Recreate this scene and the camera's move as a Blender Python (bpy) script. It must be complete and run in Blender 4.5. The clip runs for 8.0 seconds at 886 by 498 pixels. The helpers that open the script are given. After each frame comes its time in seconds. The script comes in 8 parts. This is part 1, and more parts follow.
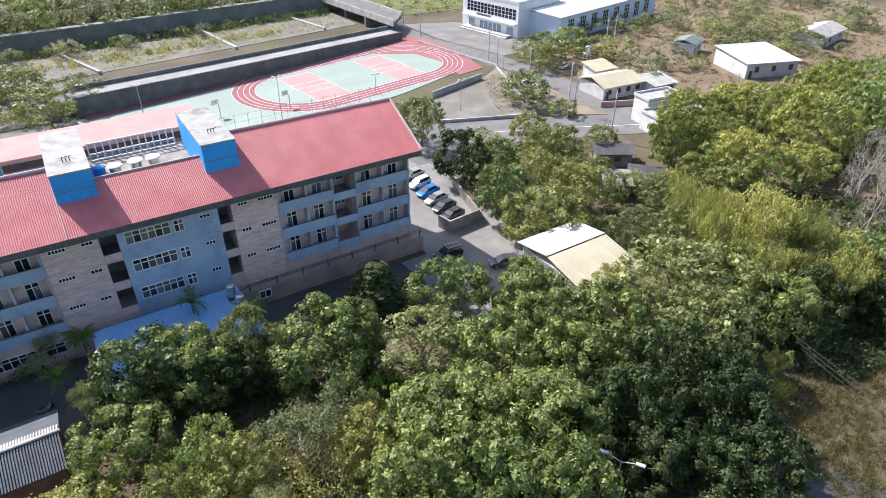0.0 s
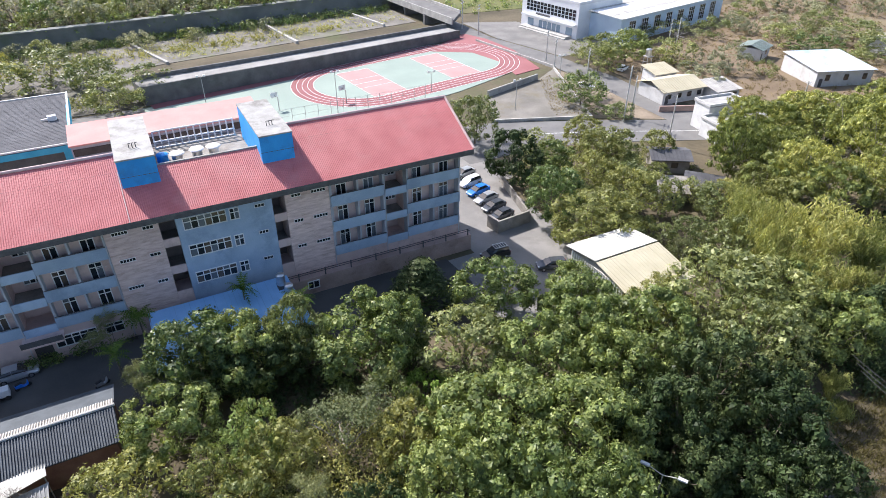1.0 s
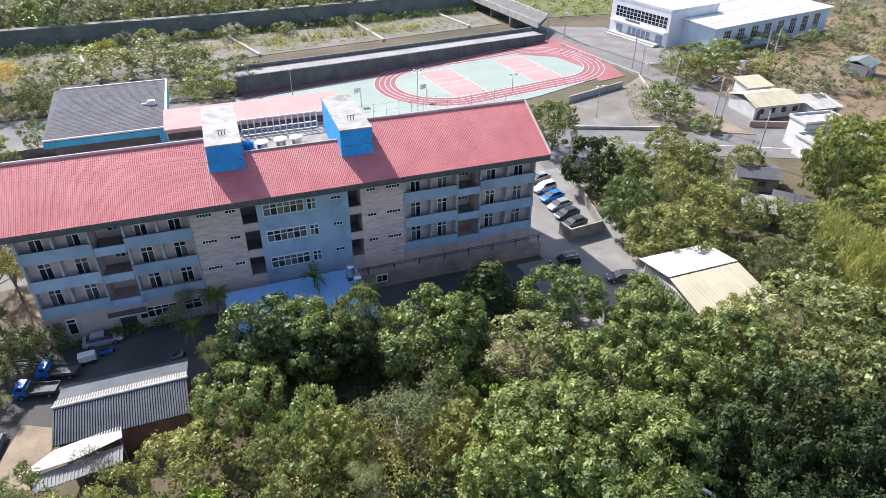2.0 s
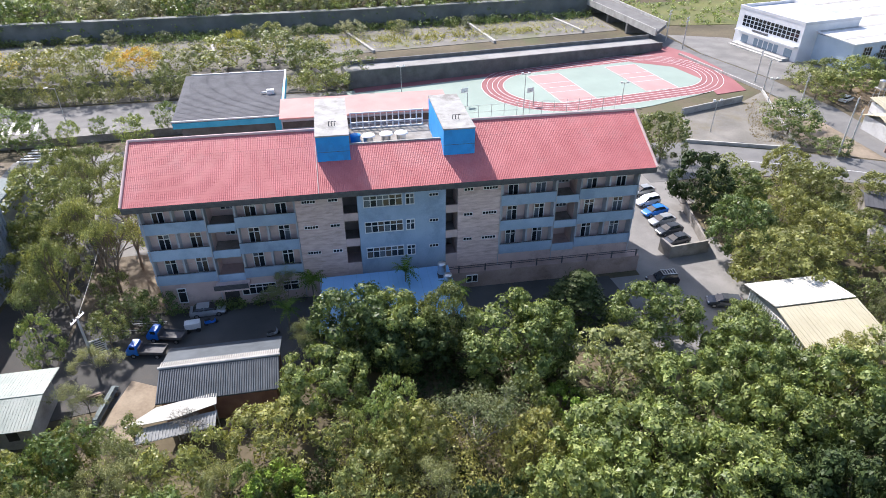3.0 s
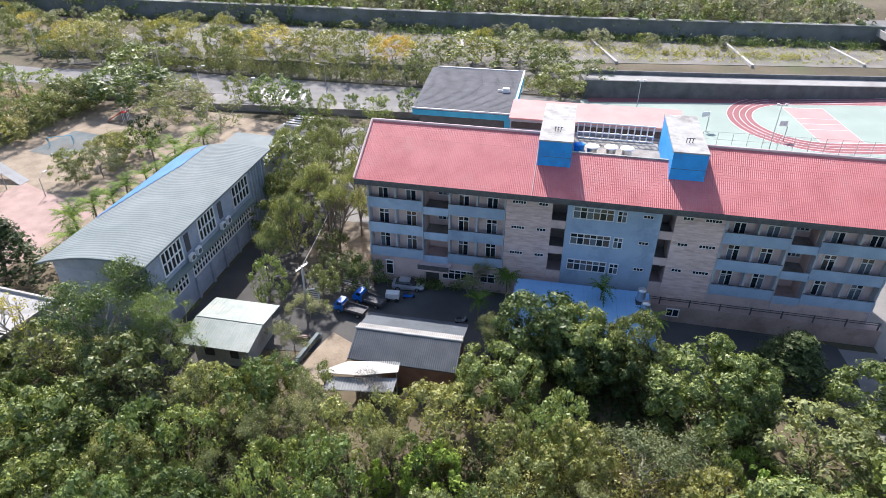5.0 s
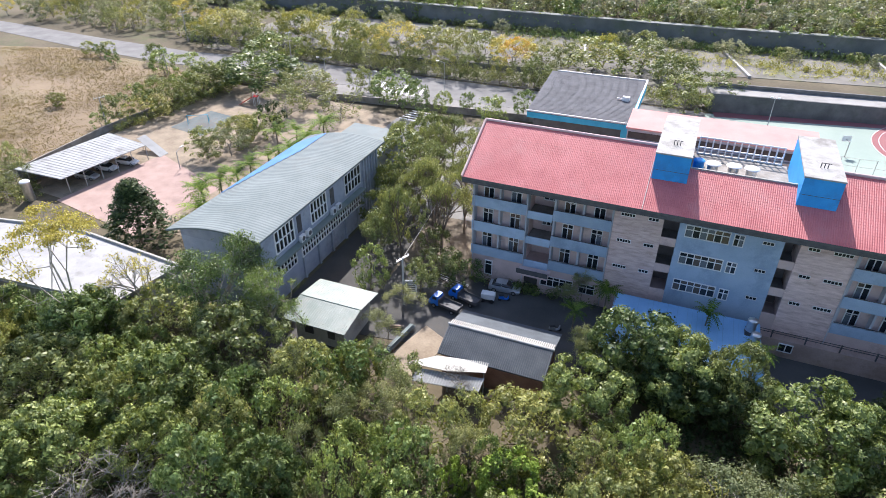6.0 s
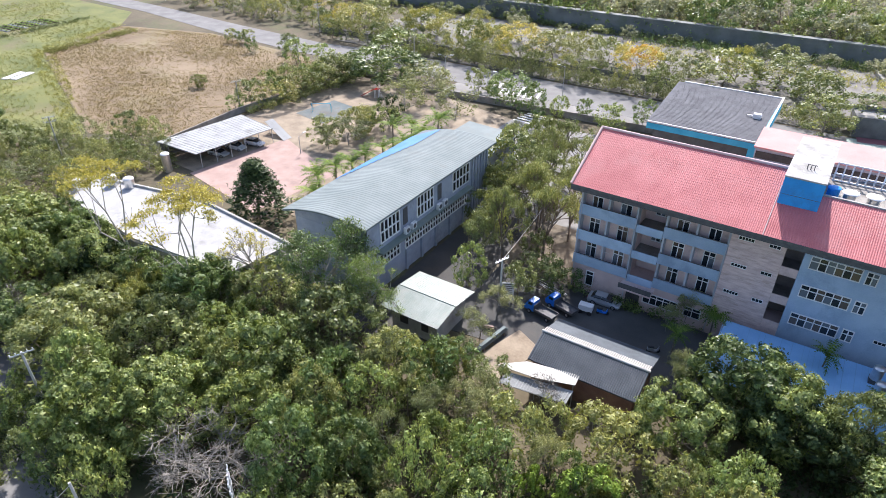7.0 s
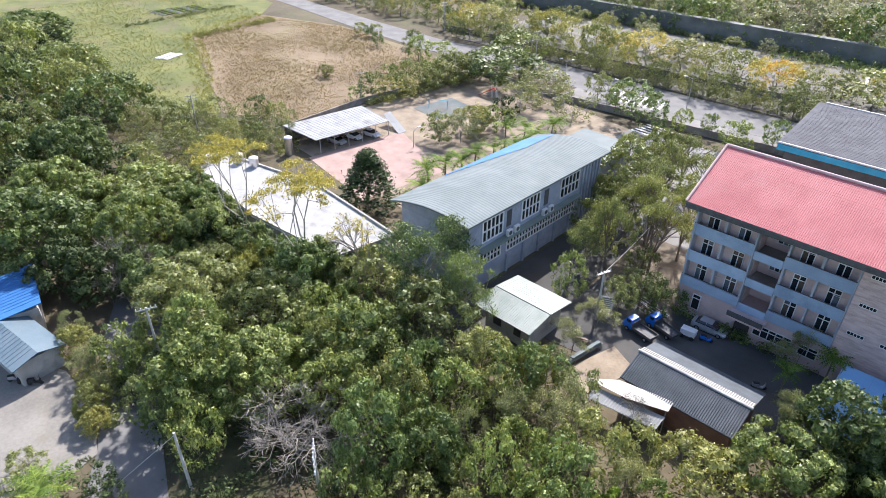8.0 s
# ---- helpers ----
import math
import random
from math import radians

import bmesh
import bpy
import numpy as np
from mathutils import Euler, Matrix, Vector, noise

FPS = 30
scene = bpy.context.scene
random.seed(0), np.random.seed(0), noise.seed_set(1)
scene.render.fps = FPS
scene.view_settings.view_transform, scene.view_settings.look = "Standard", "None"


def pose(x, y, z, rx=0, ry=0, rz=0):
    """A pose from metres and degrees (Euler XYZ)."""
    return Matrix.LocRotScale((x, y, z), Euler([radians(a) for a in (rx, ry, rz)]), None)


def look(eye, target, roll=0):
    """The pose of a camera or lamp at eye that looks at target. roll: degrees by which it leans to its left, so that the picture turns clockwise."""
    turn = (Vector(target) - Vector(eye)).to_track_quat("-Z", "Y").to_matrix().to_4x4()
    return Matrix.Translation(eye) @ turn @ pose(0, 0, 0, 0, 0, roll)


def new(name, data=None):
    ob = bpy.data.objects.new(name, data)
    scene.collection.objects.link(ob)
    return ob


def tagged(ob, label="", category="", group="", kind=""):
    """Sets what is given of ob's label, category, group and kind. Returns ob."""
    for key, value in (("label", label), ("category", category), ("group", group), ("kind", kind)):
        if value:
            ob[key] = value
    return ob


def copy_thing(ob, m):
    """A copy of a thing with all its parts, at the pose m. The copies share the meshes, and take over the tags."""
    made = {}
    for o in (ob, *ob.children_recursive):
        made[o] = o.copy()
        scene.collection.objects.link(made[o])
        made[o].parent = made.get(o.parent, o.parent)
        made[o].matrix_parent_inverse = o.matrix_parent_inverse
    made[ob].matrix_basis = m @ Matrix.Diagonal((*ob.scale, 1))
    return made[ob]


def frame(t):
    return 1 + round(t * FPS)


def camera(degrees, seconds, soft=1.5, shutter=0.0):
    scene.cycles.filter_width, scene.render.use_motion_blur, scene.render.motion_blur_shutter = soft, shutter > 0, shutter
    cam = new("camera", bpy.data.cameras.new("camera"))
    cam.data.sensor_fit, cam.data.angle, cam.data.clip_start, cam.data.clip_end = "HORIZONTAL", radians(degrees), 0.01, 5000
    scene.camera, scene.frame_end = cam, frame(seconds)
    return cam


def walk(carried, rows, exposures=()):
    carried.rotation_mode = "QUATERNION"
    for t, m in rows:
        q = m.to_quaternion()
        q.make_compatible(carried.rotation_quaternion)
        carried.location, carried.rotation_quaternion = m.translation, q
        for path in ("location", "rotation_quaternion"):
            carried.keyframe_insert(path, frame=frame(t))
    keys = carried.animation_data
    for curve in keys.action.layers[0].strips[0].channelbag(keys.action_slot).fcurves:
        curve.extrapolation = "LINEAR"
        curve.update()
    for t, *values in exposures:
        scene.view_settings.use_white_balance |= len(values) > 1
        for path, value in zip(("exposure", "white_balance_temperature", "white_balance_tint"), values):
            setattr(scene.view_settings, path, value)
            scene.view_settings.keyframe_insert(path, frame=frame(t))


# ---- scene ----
cam = camera(70.35, 8.0, soft=0.7)
walk(cam, [
    (0.0, pose(0, 0, 51, 57.06, -0.20, -33.10)),
    (0.5, pose(0, 0, 51, 56.97, -0.18, -30.71)),
    (1.0, pose(0, 0, 51, 56.93, -0.16, -27.97)),
    (1.2, pose(0, 0, 51, 56.92, -0.11, -26.55)),
    (2.3, pose(0, 0, 51, 57.05, -0.22, -17.82)),
    (2.5, pose(0, 0, 51, 57.05, -0.07, -15.94)),
    (3.0, pose(0, 0, 51, 57.15, -0.06, -10.53)),
    (3.5, pose(0, 0, 51, 57.25, -0.08, -5.12)),
    (4.0, pose(0, 0, 51, 57.36, -0.11, 0.28)),
    (4.5, pose(0, 0, 51, 57.47, -0.14, 5.68)),
    (6.0, pose(0, 0, 51, 57.61, -0.22, 21.91)),
    (6.5, pose(0, 0, 51, 57.61, -0.23, 27.34)),
    (7.0, pose(0, 0, 51, 57.62, -0.29, 32.82)),
    (7.5, pose(0, 0, 51, 57.62, -0.34, 38.28)),
    (8.0, pose(0, 0, 51, 57.62, -0.49, 43.76)),
], exposures=[(0.0, 0.78, 6420, 15), (4.5, 0.82, 6380, 16), (6.0, 0.90, 6350, 16), (8.0, 0.98, 6320, 16)])

# ---- light ----
SUN = Vector((-0.265, 0.655, 0.71)).normalized()
world = bpy.data.worlds.new("world")
scene.world = world
world.use_nodes = True
sky = world.node_tree.nodes.new("ShaderNodeTexSky")
sky.sky_type, sky.sun_disc = "NISHITA", False
sky.sun_elevation, sky.sun_rotation = math.asin(SUN.z), math.atan2(SUN.x, SUN.y)
sky.dust_density = 1.6
world.node_tree.nodes["Background"].inputs[1].default_value = 0.136
world.node_tree.links.new(sky.outputs[0], world.node_tree.nodes["Background"].inputs[0])
sun_lamp = bpy.data.lights.new("sun", "SUN")
sun_lamp.energy, sun_lamp.angle, sun_lamp.color = 4.5, radians(0.6), (1.0, 0.96, 0.905)
sun = new("sun", sun_lamp)
sun.matrix_world = look(SUN * 300, (0, 0, 0))


# ---- materials ----
def nodes_of(name):
    m = bpy.data.materials.new(name)
    m.use_nodes = True
    return m, m.node_tree.nodes, m.node_tree.links


def paint(name, a, b, scale=1.5, fine=18.0, rough=0.7, metal=0.0, bump=0.15, stretch=(1, 1, 1), vary=0.12, stain=None):
    """A weathered surface: two tones blended by a coarse and a fine grain, a stain tone in patches, relief and random shade per object."""
    m, n, l = nodes_of(name)
    bsdf = n["Principled BSDF"]
    tc, mp = n.new("ShaderNodeTexCoord"), n.new("ShaderNodeMapping")
    mp.inputs["Scale"].default_value = stretch
    l.new(tc.outputs["Object"], mp.inputs[0])
    big, small = n.new("ShaderNodeTexNoise"), n.new("ShaderNodeTexNoise")
    big.inputs["Scale"].default_value, small.inputs["Scale"].default_value = scale, fine
    big.inputs["Detail"].default_value, small.inputs["Detail"].default_value = 5, 3
    for tex in (big, small):
        l.new(mp.outputs[0], tex.inputs[0])
    ramp = n.new("ShaderNodeValToRGB")
    ramp.color_ramp.elements[0].position, ramp.color_ramp.elements[1].position = 0.32, 0.68
    ramp.color_ramp.elements[0].color, ramp.color_ramp.elements[1].color = (*a, 1), (*b, 1)
    add = n.new("ShaderNodeMath")
    add.operation = "MULTIPLY_ADD"
    add.inputs[1].default_value = 0.35
    l.new(small.outputs[0], add.inputs[0])
    sub = n.new("ShaderNodeMath")
    sub.operation = "SUBTRACT"
    sub.inputs[1].default_value = 0.175
    l.new(big.outputs[0], sub.inputs[0])
    l.new(sub.outputs[0], add.inputs[2])
    l.new(add.outputs[0], ramp.inputs[0])
    colour = ramp.outputs[0]
    if stain:
        patch = n.new("ShaderNodeTexNoise")
        patch.inputs["Scale"].default_value, patch.inputs["Detail"].default_value = scale * 0.6, 8
        patch.inputs["Roughness"].default_value = 0.7
        shift = n.new("ShaderNodeMapping")
        shift.inputs["Location"].default_value = (13, 7, 3)
        l.new(mp.outputs[0], shift.inputs[0])
        l.new(shift.outputs[0], patch.inputs[0])
        edge = n.new("ShaderNodeMapRange")
        edge.inputs[1].default_value, edge.inputs[2].default_value = 0.52, 0.66
        edge.inputs[4].default_value = 0.75
        l.new(patch.outputs[0], edge.inputs[0])
        mix = n.new("ShaderNodeMix")
        mix.data_type = "RGBA"
        l.new(edge.outputs[0], mix.inputs[0])
        l.new(colour, mix.inputs[6])
        mix.inputs[7].default_value = (*stain, 1)
        colour = mix.outputs[2]
    info, hsv, span = n.new("ShaderNodeObjectInfo"), n.new("ShaderNodeHueSaturation"), n.new("ShaderNodeMapRange")
    span.inputs[3].default_value, span.inputs[4].default_value = 1 - vary, 1 + vary
    l.new(info.outputs["Random"], span.inputs[0])
    l.new(span.outputs[0], hsv.inputs["Value"])
    l.new(colour, hsv.inputs["Color"])
    l.new(hsv.outputs[0], bsdf.inputs["Base Color"])
    bsdf.inputs["Roughness"].default_value, bsdf.inputs["Metallic"].default_value = rough, metal
    if bump:
        bp = n.new("ShaderNodeBump")
        bp.inputs["Strength"].default_value, bp.inputs["Distance"].default_value = bump, 0.05
        l.new(small.outputs[0], bp.inputs["Height"])
        l.new(bp.outputs[0], bsdf.inputs["Normal"])
    return m


def leafy(name, a, b, c, thin=0.35, gloss=0.35):
    """Leaves that let light through; each leaf takes its own tone and each tree its own shade."""
    m, n, l = nodes_of(name)
    bsdf = n["Principled BSDF"]
    geo, info = n.new("ShaderNodeNewGeometry"), n.new("ShaderNodeObjectInfo")
    ramp = n.new("ShaderNodeValToRGB")
    ramp.color_ramp.elements[0].color, ramp.color_ramp.elements[1].color = (*a, 1), (*c, 1)
    ramp.color_ramp.elements.new(0.55).color = (*b, 1)
    l.new(geo.outputs["Random Per Island"], ramp.inputs[0])
    hsv, val, hue = n.new("ShaderNodeHueSaturation"), n.new("ShaderNodeMapRange"), n.new("ShaderNodeMapRange")
    val.inputs[3].default_value, val.inputs[4].default_value = 0.68, 1.28
    coord, drift, span, both = n.new("ShaderNodeTexCoord"), n.new("ShaderNodeTexNoise"), n.new("ShaderNodeMapRange"), n.new("ShaderNodeMath")
    drift.inputs["Scale"].default_value, drift.inputs["Detail"].default_value = 0.45, 2
    span.inputs[1].default_value, span.inputs[2].default_value = 0.3, 0.7
    span.inputs[3].default_value, span.inputs[4].default_value = 0.72, 1.28
    both.operation = "MULTIPLY"
    l.new(coord.outputs["Object"], drift.inputs[0])
    l.new(drift.outputs[0], span.inputs[0])
    l.new(val.outputs[0], both.inputs[0])
    l.new(span.outputs[0], both.inputs[1])
    hue.inputs[3].default_value, hue.inputs[4].default_value = 0.53, 0.495
    l.new(info.outputs["Random"], val.inputs[0])
    l.new(info.outputs["Random"], hue.inputs[0])
    l.new(both.outputs[0], hsv.inputs["Value"])
    l.new(hue.outputs[0], hsv.inputs["Hue"])
    l.new(ramp.outputs[0], hsv.inputs["Color"])
    l.new(hsv.outputs[0], bsdf.inputs["Base Color"])
    bsdf.inputs["Roughness"].default_value = 0.46
    bsdf.inputs["Specular IOR Level"].default_value = gloss
    tr, mix = n.new("ShaderNodeBsdfTranslucent"), n.new("ShaderNodeMixShader")
    warm = n.new("ShaderNodeMix")
    warm.data_type, warm.blend_type = "RGBA", "MULTIPLY"
    warm.inputs[0].default_value = 1
    warm.inputs[7].default_value = (1.5, 1.4, 0.8, 1)
    l.new(hsv.outputs[0], warm.inputs[6])
    l.new(warm.outputs[2], tr.inputs[0])
    mix.inputs[0].default_value = thin
    l.new(bsdf.outputs[0], mix.inputs[1])
    l.new(tr.outputs[0], mix.inputs[2])
    l.new(mix.outputs[0], n["Material Output"].inputs[0])
    return m


def glazing(name, tint, rough=0.08):
    m, n, l = nodes_of(name)
    b = n["Principled BSDF"]
    b.inputs["Base Color"].default_value, b.inputs["Roughness"].default_value = (*tint, 1), rough
    b.inputs["Specular IOR Level"].default_value = 0.8
    return m


RED_TILE = paint("red_roof_tile", (0.455, 0.118, 0.12), (0.56, 0.175, 0.175), 0.35, 6, 0.5, bump=0.1, stain=(0.50, 0.185, 0.18))
BLUE_WALL = paint("blue_painted_render", (0.285, 0.38, 0.49), (0.365, 0.465, 0.575), 0.5, 9, 0.8, stain=(0.22, 0.30, 0.40))
PINK_WALL = paint("pink_beige_render", (0.57, 0.425, 0.385), (0.66, 0.505, 0.46), 0.6, 9, 0.85, stain=(0.40, 0.30, 0.27))
STONE = paint("split_stone_cladding", (0.53, 0.38, 0.34), (0.71, 0.55, 0.50), 1.1, 7, 0.85, bump=0.5, stretch=(0.7, 1, 3.2), stain=(0.40, 0.28, 0.235))
# Dark trim paint, also the painted shade under the eaves.
DARK_TRIM = paint("dark_trim_and_eaves_shade", (0.07, 0.07, 0.075), (0.11, 0.11, 0.11), 2, 15, 0.7)
FIN = paint("grey_blue_render", (0.36, 0.37, 0.40), (0.44, 0.45, 0.48), 0.6, 9, 0.8)
CAP_TILE = paint("pale_pink_cap_tile", (0.50, 0.36, 0.34), (0.60, 0.46, 0.44), 0.8, 8, 0.7)
BRIGHT_BLUE = paint("bright_blue_paint", (0.012, 0.30, 0.74), (0.025, 0.37, 0.84), 0.6, 8, 0.55, stain=(0.03, 0.22, 0.55))
WHITE_SLAB = paint("stained_white_slab", (0.28, 0.275, 0.26), (0.40, 0.40, 0.385), 0.6, 5, 0.9, stain=(0.17, 0.16, 0.145))
WHITE = paint("white_paint", (0.68, 0.68, 0.675), (0.76, 0.76, 0.755), 1.5, 15, 0.6, bump=0.05)
STEEL = paint("stainless_steel", (0.6, 0.6, 0.6), (0.72, 0.72, 0.72), 3, 30, 0.28, metal=0.9, bump=0.03)
GLASS = glazing("dark_window_glass", (0.02, 0.025, 0.03))
# Pale tint stands in for reflected sky and light curtains in the panes.
GLASS_PALE = glazing("sky_pale_window_glass", (0.13, 0.15, 0.17), 0.12)
GLASS_WARM = glazing("curtained_window_glass", (0.11, 0.085, 0.065), 0.1)
GLASS_BLUE = glazing("bluish_window_glass", (0.22, 0.30, 0.38), 0.15)
# Pink render darkened so the slots look shaded at the back.
RECESS = paint("shade_painted_recess_render", (0.20, 0.17, 0.16), (0.27, 0.23, 0.21), 1, 8, 0.9)
DIRT = paint("sandy_dirt", (0.22, 0.175, 0.125), (0.34, 0.28, 0.205), 0.3, 3.0, 0.95, bump=0.4, stain=(0.13, 0.11, 0.075))
# Dark colour for backings and panels that stand in for unlit openings.
DARK = paint("unlit_opening_dark", (0.05, 0.045, 0.045), (0.08, 0.075, 0.07), 1, 8, 0.9)
PINK_ROOF = paint("pink_membrane_roof", (0.43, 0.215, 0.20), (0.50, 0.27, 0.245), 0.3, 5, 0.8, stain=(0.46, 0.24, 0.22))
GREY_ROOF = paint("grey_shingle_roof", (0.085, 0.088, 0.098), (0.125, 0.128, 0.14), 0.5, 8, 0.95, bump=0.3)
CYAN = paint("cyan_paint", (0.03, 0.36, 0.55), (0.06, 0.46, 0.66), 0.6, 8, 0.6)
DEEP_BLUE = paint("faded_blue_sheet", (0.03, 0.15, 0.40), (0.05, 0.20, 0.48), 0.4, 6, 0.6)
METAL_ROOF = paint("pale_blue_steel_roof", (0.142, 0.178, 0.18), (0.188, 0.226, 0.226), 0.3, 6, 0.8, bump=0.05, stain=(0.155, 0.175, 0.168))
BLUE_SHEET = paint("blue_grey_roof_sheet", (0.10, 0.16, 0.20), (0.15, 0.21, 0.25), 0.3, 6, 0.7, bump=0.05, stain=(0.12, 0.15, 0.16))
WING_WALL = paint("grey_lilac_wall", (0.29, 0.325, 0.39), (0.37, 0.405, 0.47), 0.6, 8, 0.85, stain=(0.24, 0.25, 0.29))
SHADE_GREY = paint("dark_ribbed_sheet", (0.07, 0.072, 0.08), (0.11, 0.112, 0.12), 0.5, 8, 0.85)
BLACK_TILE = paint("black_cement_tile", (0.04, 0.055, 0.07), (0.075, 0.095, 0.115), 0.8, 8, 0.55)
GREEN_STEEL = paint("pale_green_steel", (0.165, 0.215, 0.19), (0.235, 0.28, 0.25), 0.5, 6, 0.42, metal=0.0, stain=(0.27, 0.27, 0.23))
OFF_WHITE = paint("off_white_steel_sheet", (0.46, 0.45, 0.405), (0.53, 0.52, 0.47), 0.5, 7, 0.65, bump=0.06, stain=(0.41, 0.395, 0.345))
ROOF_WHITE = paint("white_roof_membrane", (0.33, 0.332, 0.33), (0.41, 0.41, 0.405), 0.5, 6, 0.85, bump=0.06, stain=(0.22, 0.22, 0.21))
CAR_ROOF = paint("dull_zinc_sheet", (0.27, 0.28, 0.28), (0.35, 0.36, 0.355), 0.3, 6, 0.8, bump=0.05, stain=(0.17, 0.175, 0.17))
CREAM = paint("cream_steel_sheet", (0.44, 0.40, 0.28), (0.51, 0.47, 0.34), 0.4, 6, 0.55, bump=0.06)
SKY_ROOF = paint("light_blue_steel_roof", (0.20, 0.42, 0.68), (0.26, 0.49, 0.75), 0.4, 6, 0.5, metal=0.0, bump=0.05)
CONCRETE = paint("weathered_concrete", (0.36, 0.35, 0.33), (0.50, 0.49, 0.46), 0.5, 8, 0.9, bump=0.2, stain=(0.26, 0.25, 0.23))
# Stained concrete, darkened in colour for walls that stand in shade.
DARK_CONCRETE = paint("stained_shade_dark_concrete", (0.10, 0.10, 0.10), (0.17, 0.17, 0.165), 0.4, 8, 0.9, bump=0.2, stain=(0.09, 0.10, 0.085))
OLD_WALL = paint("old_cement_wall", (0.20, 0.185, 0.165), (0.32, 0.30, 0.27), 0.6, 7, 0.9, bump=0.2, stain=(0.15, 0.135, 0.115))
STAINED_WALL = paint("stained_retaining_wall", (0.33, 0.235, 0.20), (0.45, 0.335, 0.29), 0.4, 6, 0.9, bump=0.2, stain=(0.19, 0.13, 0.105))
# Wall tones lightened to imitate haze, with a greenish stain in patches.
HAZED_WALL = paint("haze_pale_river_wall", (0.13, 0.14, 0.135), (0.21, 0.22, 0.21), 0.2, 6, 0.95, bump=0.2, stain=(0.12, 0.15, 0.09))
ASPHALT = paint("worn_asphalt", (0.14, 0.138, 0.135), (0.20, 0.198, 0.19), 0.25, 12, 0.9, bump=0.1, stain=(0.14, 0.138, 0.135))
YARD = paint("swept_concrete_yard", (0.165, 0.161, 0.153), (0.24, 0.233, 0.22), 0.18, 7, 0.9, bump=0.1, stain=(0.145, 0.138, 0.128))
PATH = paint("pale_concrete_path", (0.27, 0.265, 0.255), (0.36, 0.355, 0.34), 0.2, 7, 0.9, bump=0.1, stain=(0.21, 0.205, 0.19))
GRAVEL_LOT = paint("dusty_gravel_lot", (0.17, 0.16, 0.14), (0.27, 0.255, 0.225), 0.15, 3, 0.95, bump=0.3, stain=(0.18, 0.155, 0.10))
# Dark asphalt, lowered further for shadow on the courtyard and slope lane.
DARK_YARD = paint("dark_asphalt_with_shade", (0.058, 0.058, 0.056), (0.092, 0.09, 0.085), 0.2, 9, 0.95, bump=0.15, stain=(0.10, 0.085, 0.068))
# Sandy dirt darkened for tree shade, with paler patches as lit spots.
SHADED_SAND = paint("tree_shaded_sand", (0.10, 0.083, 0.06), (0.20, 0.165, 0.12), 0.35, 3.0, 0.95, bump=0.4, stain=(0.26, 0.215, 0.155))
TRACK_RED = paint("red_running_track", (0.24, 0.085, 0.09), (0.30, 0.12, 0.125), 0.1, 5, 0.85, bump=0.05)
COURT_RED = paint("coral_court", (0.47, 0.255, 0.245), (0.54, 0.315, 0.30), 0.15, 5, 0.8, bump=0.03)
COURT_GREEN = paint("mint_sports_surface", (0.26, 0.335, 0.29), (0.315, 0.39, 0.34), 0.1, 4, 0.8, bump=0.03, stain=(0.285, 0.35, 0.31))
FADED_COURT = paint("faded_blue_court", (0.10, 0.13, 0.135), (0.17, 0.195, 0.195), 0.3, 5, 0.9, bump=0.1, stain=(0.15, 0.135, 0.11))
PAVER_RED = paint("salmon_paving", (0.31, 0.215, 0.185), (0.40, 0.285, 0.245), 0.4, 6, 0.9, bump=0.15, stain=(0.26, 0.19, 0.165))
DRY_GRASS = paint("dry_grass_field", (0.165, 0.12, 0.075), (0.255, 0.195, 0.125), 0.08, 1.3, 0.95, bump=0.6, stain=(0.22, 0.19, 0.105))
GREEN_GRASS = paint("green_meadow", (0.08, 0.10, 0.03), (0.165, 0.17, 0.052), 0.1, 1.6, 0.95, bump=0.8, stain=(0.15, 0.12, 0.07))
SOIL = paint("soil_and_litter", (0.065, 0.055, 0.032), (0.13, 0.105, 0.065), 0.06, 1.1, 0.95, bump=0.6, stain=(0.08, 0.10, 0.035))
GRAVEL = paint("riverbed_gravel", (0.12, 0.113, 0.10), (0.20, 0.19, 0.168), 0.12, 2.2, 0.95, bump=0.6, stain=(0.13, 0.14, 0.07))
BARK = paint("grey_bark", (0.14, 0.115, 0.09), (0.25, 0.21, 0.17), 2, 14, 0.95, bump=0.5)
PALE_BARK = paint("pale_dead_wood", (0.34, 0.30, 0.26), (0.48, 0.44, 0.39), 2, 14, 0.9, bump=0.4)
GREY_WOOD = paint("weathered_grey_wood", (0.20, 0.18, 0.155), (0.31, 0.285, 0.25), 2, 14, 0.95, bump=0.3)
TYRE = paint("black_rubber", (0.02, 0.02, 0.02), (0.035, 0.035, 0.035), 4, 20, 0.8)
CAR_PAINTS = {
    "white": paint("white_car_paint", (0.72, 0.72, 0.72), (0.76, 0.76, 0.76), 1, 8, 0.42, bump=0, vary=0.04),
    "silver": paint("silver_car_paint", (0.42, 0.44, 0.46), (0.50, 0.52, 0.54), 1, 8, 0.28, metal=0.4, bump=0, vary=0.04),
    "blue": paint("blue_car_paint", (0.01, 0.16, 0.62), (0.015, 0.2, 0.7), 1, 8, 0.42, bump=0, vary=0.04),
    "grey": paint("grey_car_paint", (0.07, 0.08, 0.095), (0.10, 0.11, 0.125), 1, 8, 0.25, metal=0.3, bump=0, vary=0.04),
    "black": paint("black_car_paint", (0.012, 0.013, 0.016), (0.02, 0.021, 0.024), 1, 8, 0.4, bump=0, vary=0.04),
}
LEAF_MANGO = leafy("broad_dark_leaves", (0.08, 0.112, 0.032), (0.168, 0.213, 0.058), (0.335, 0.368, 0.125), 0.2, 0.4)
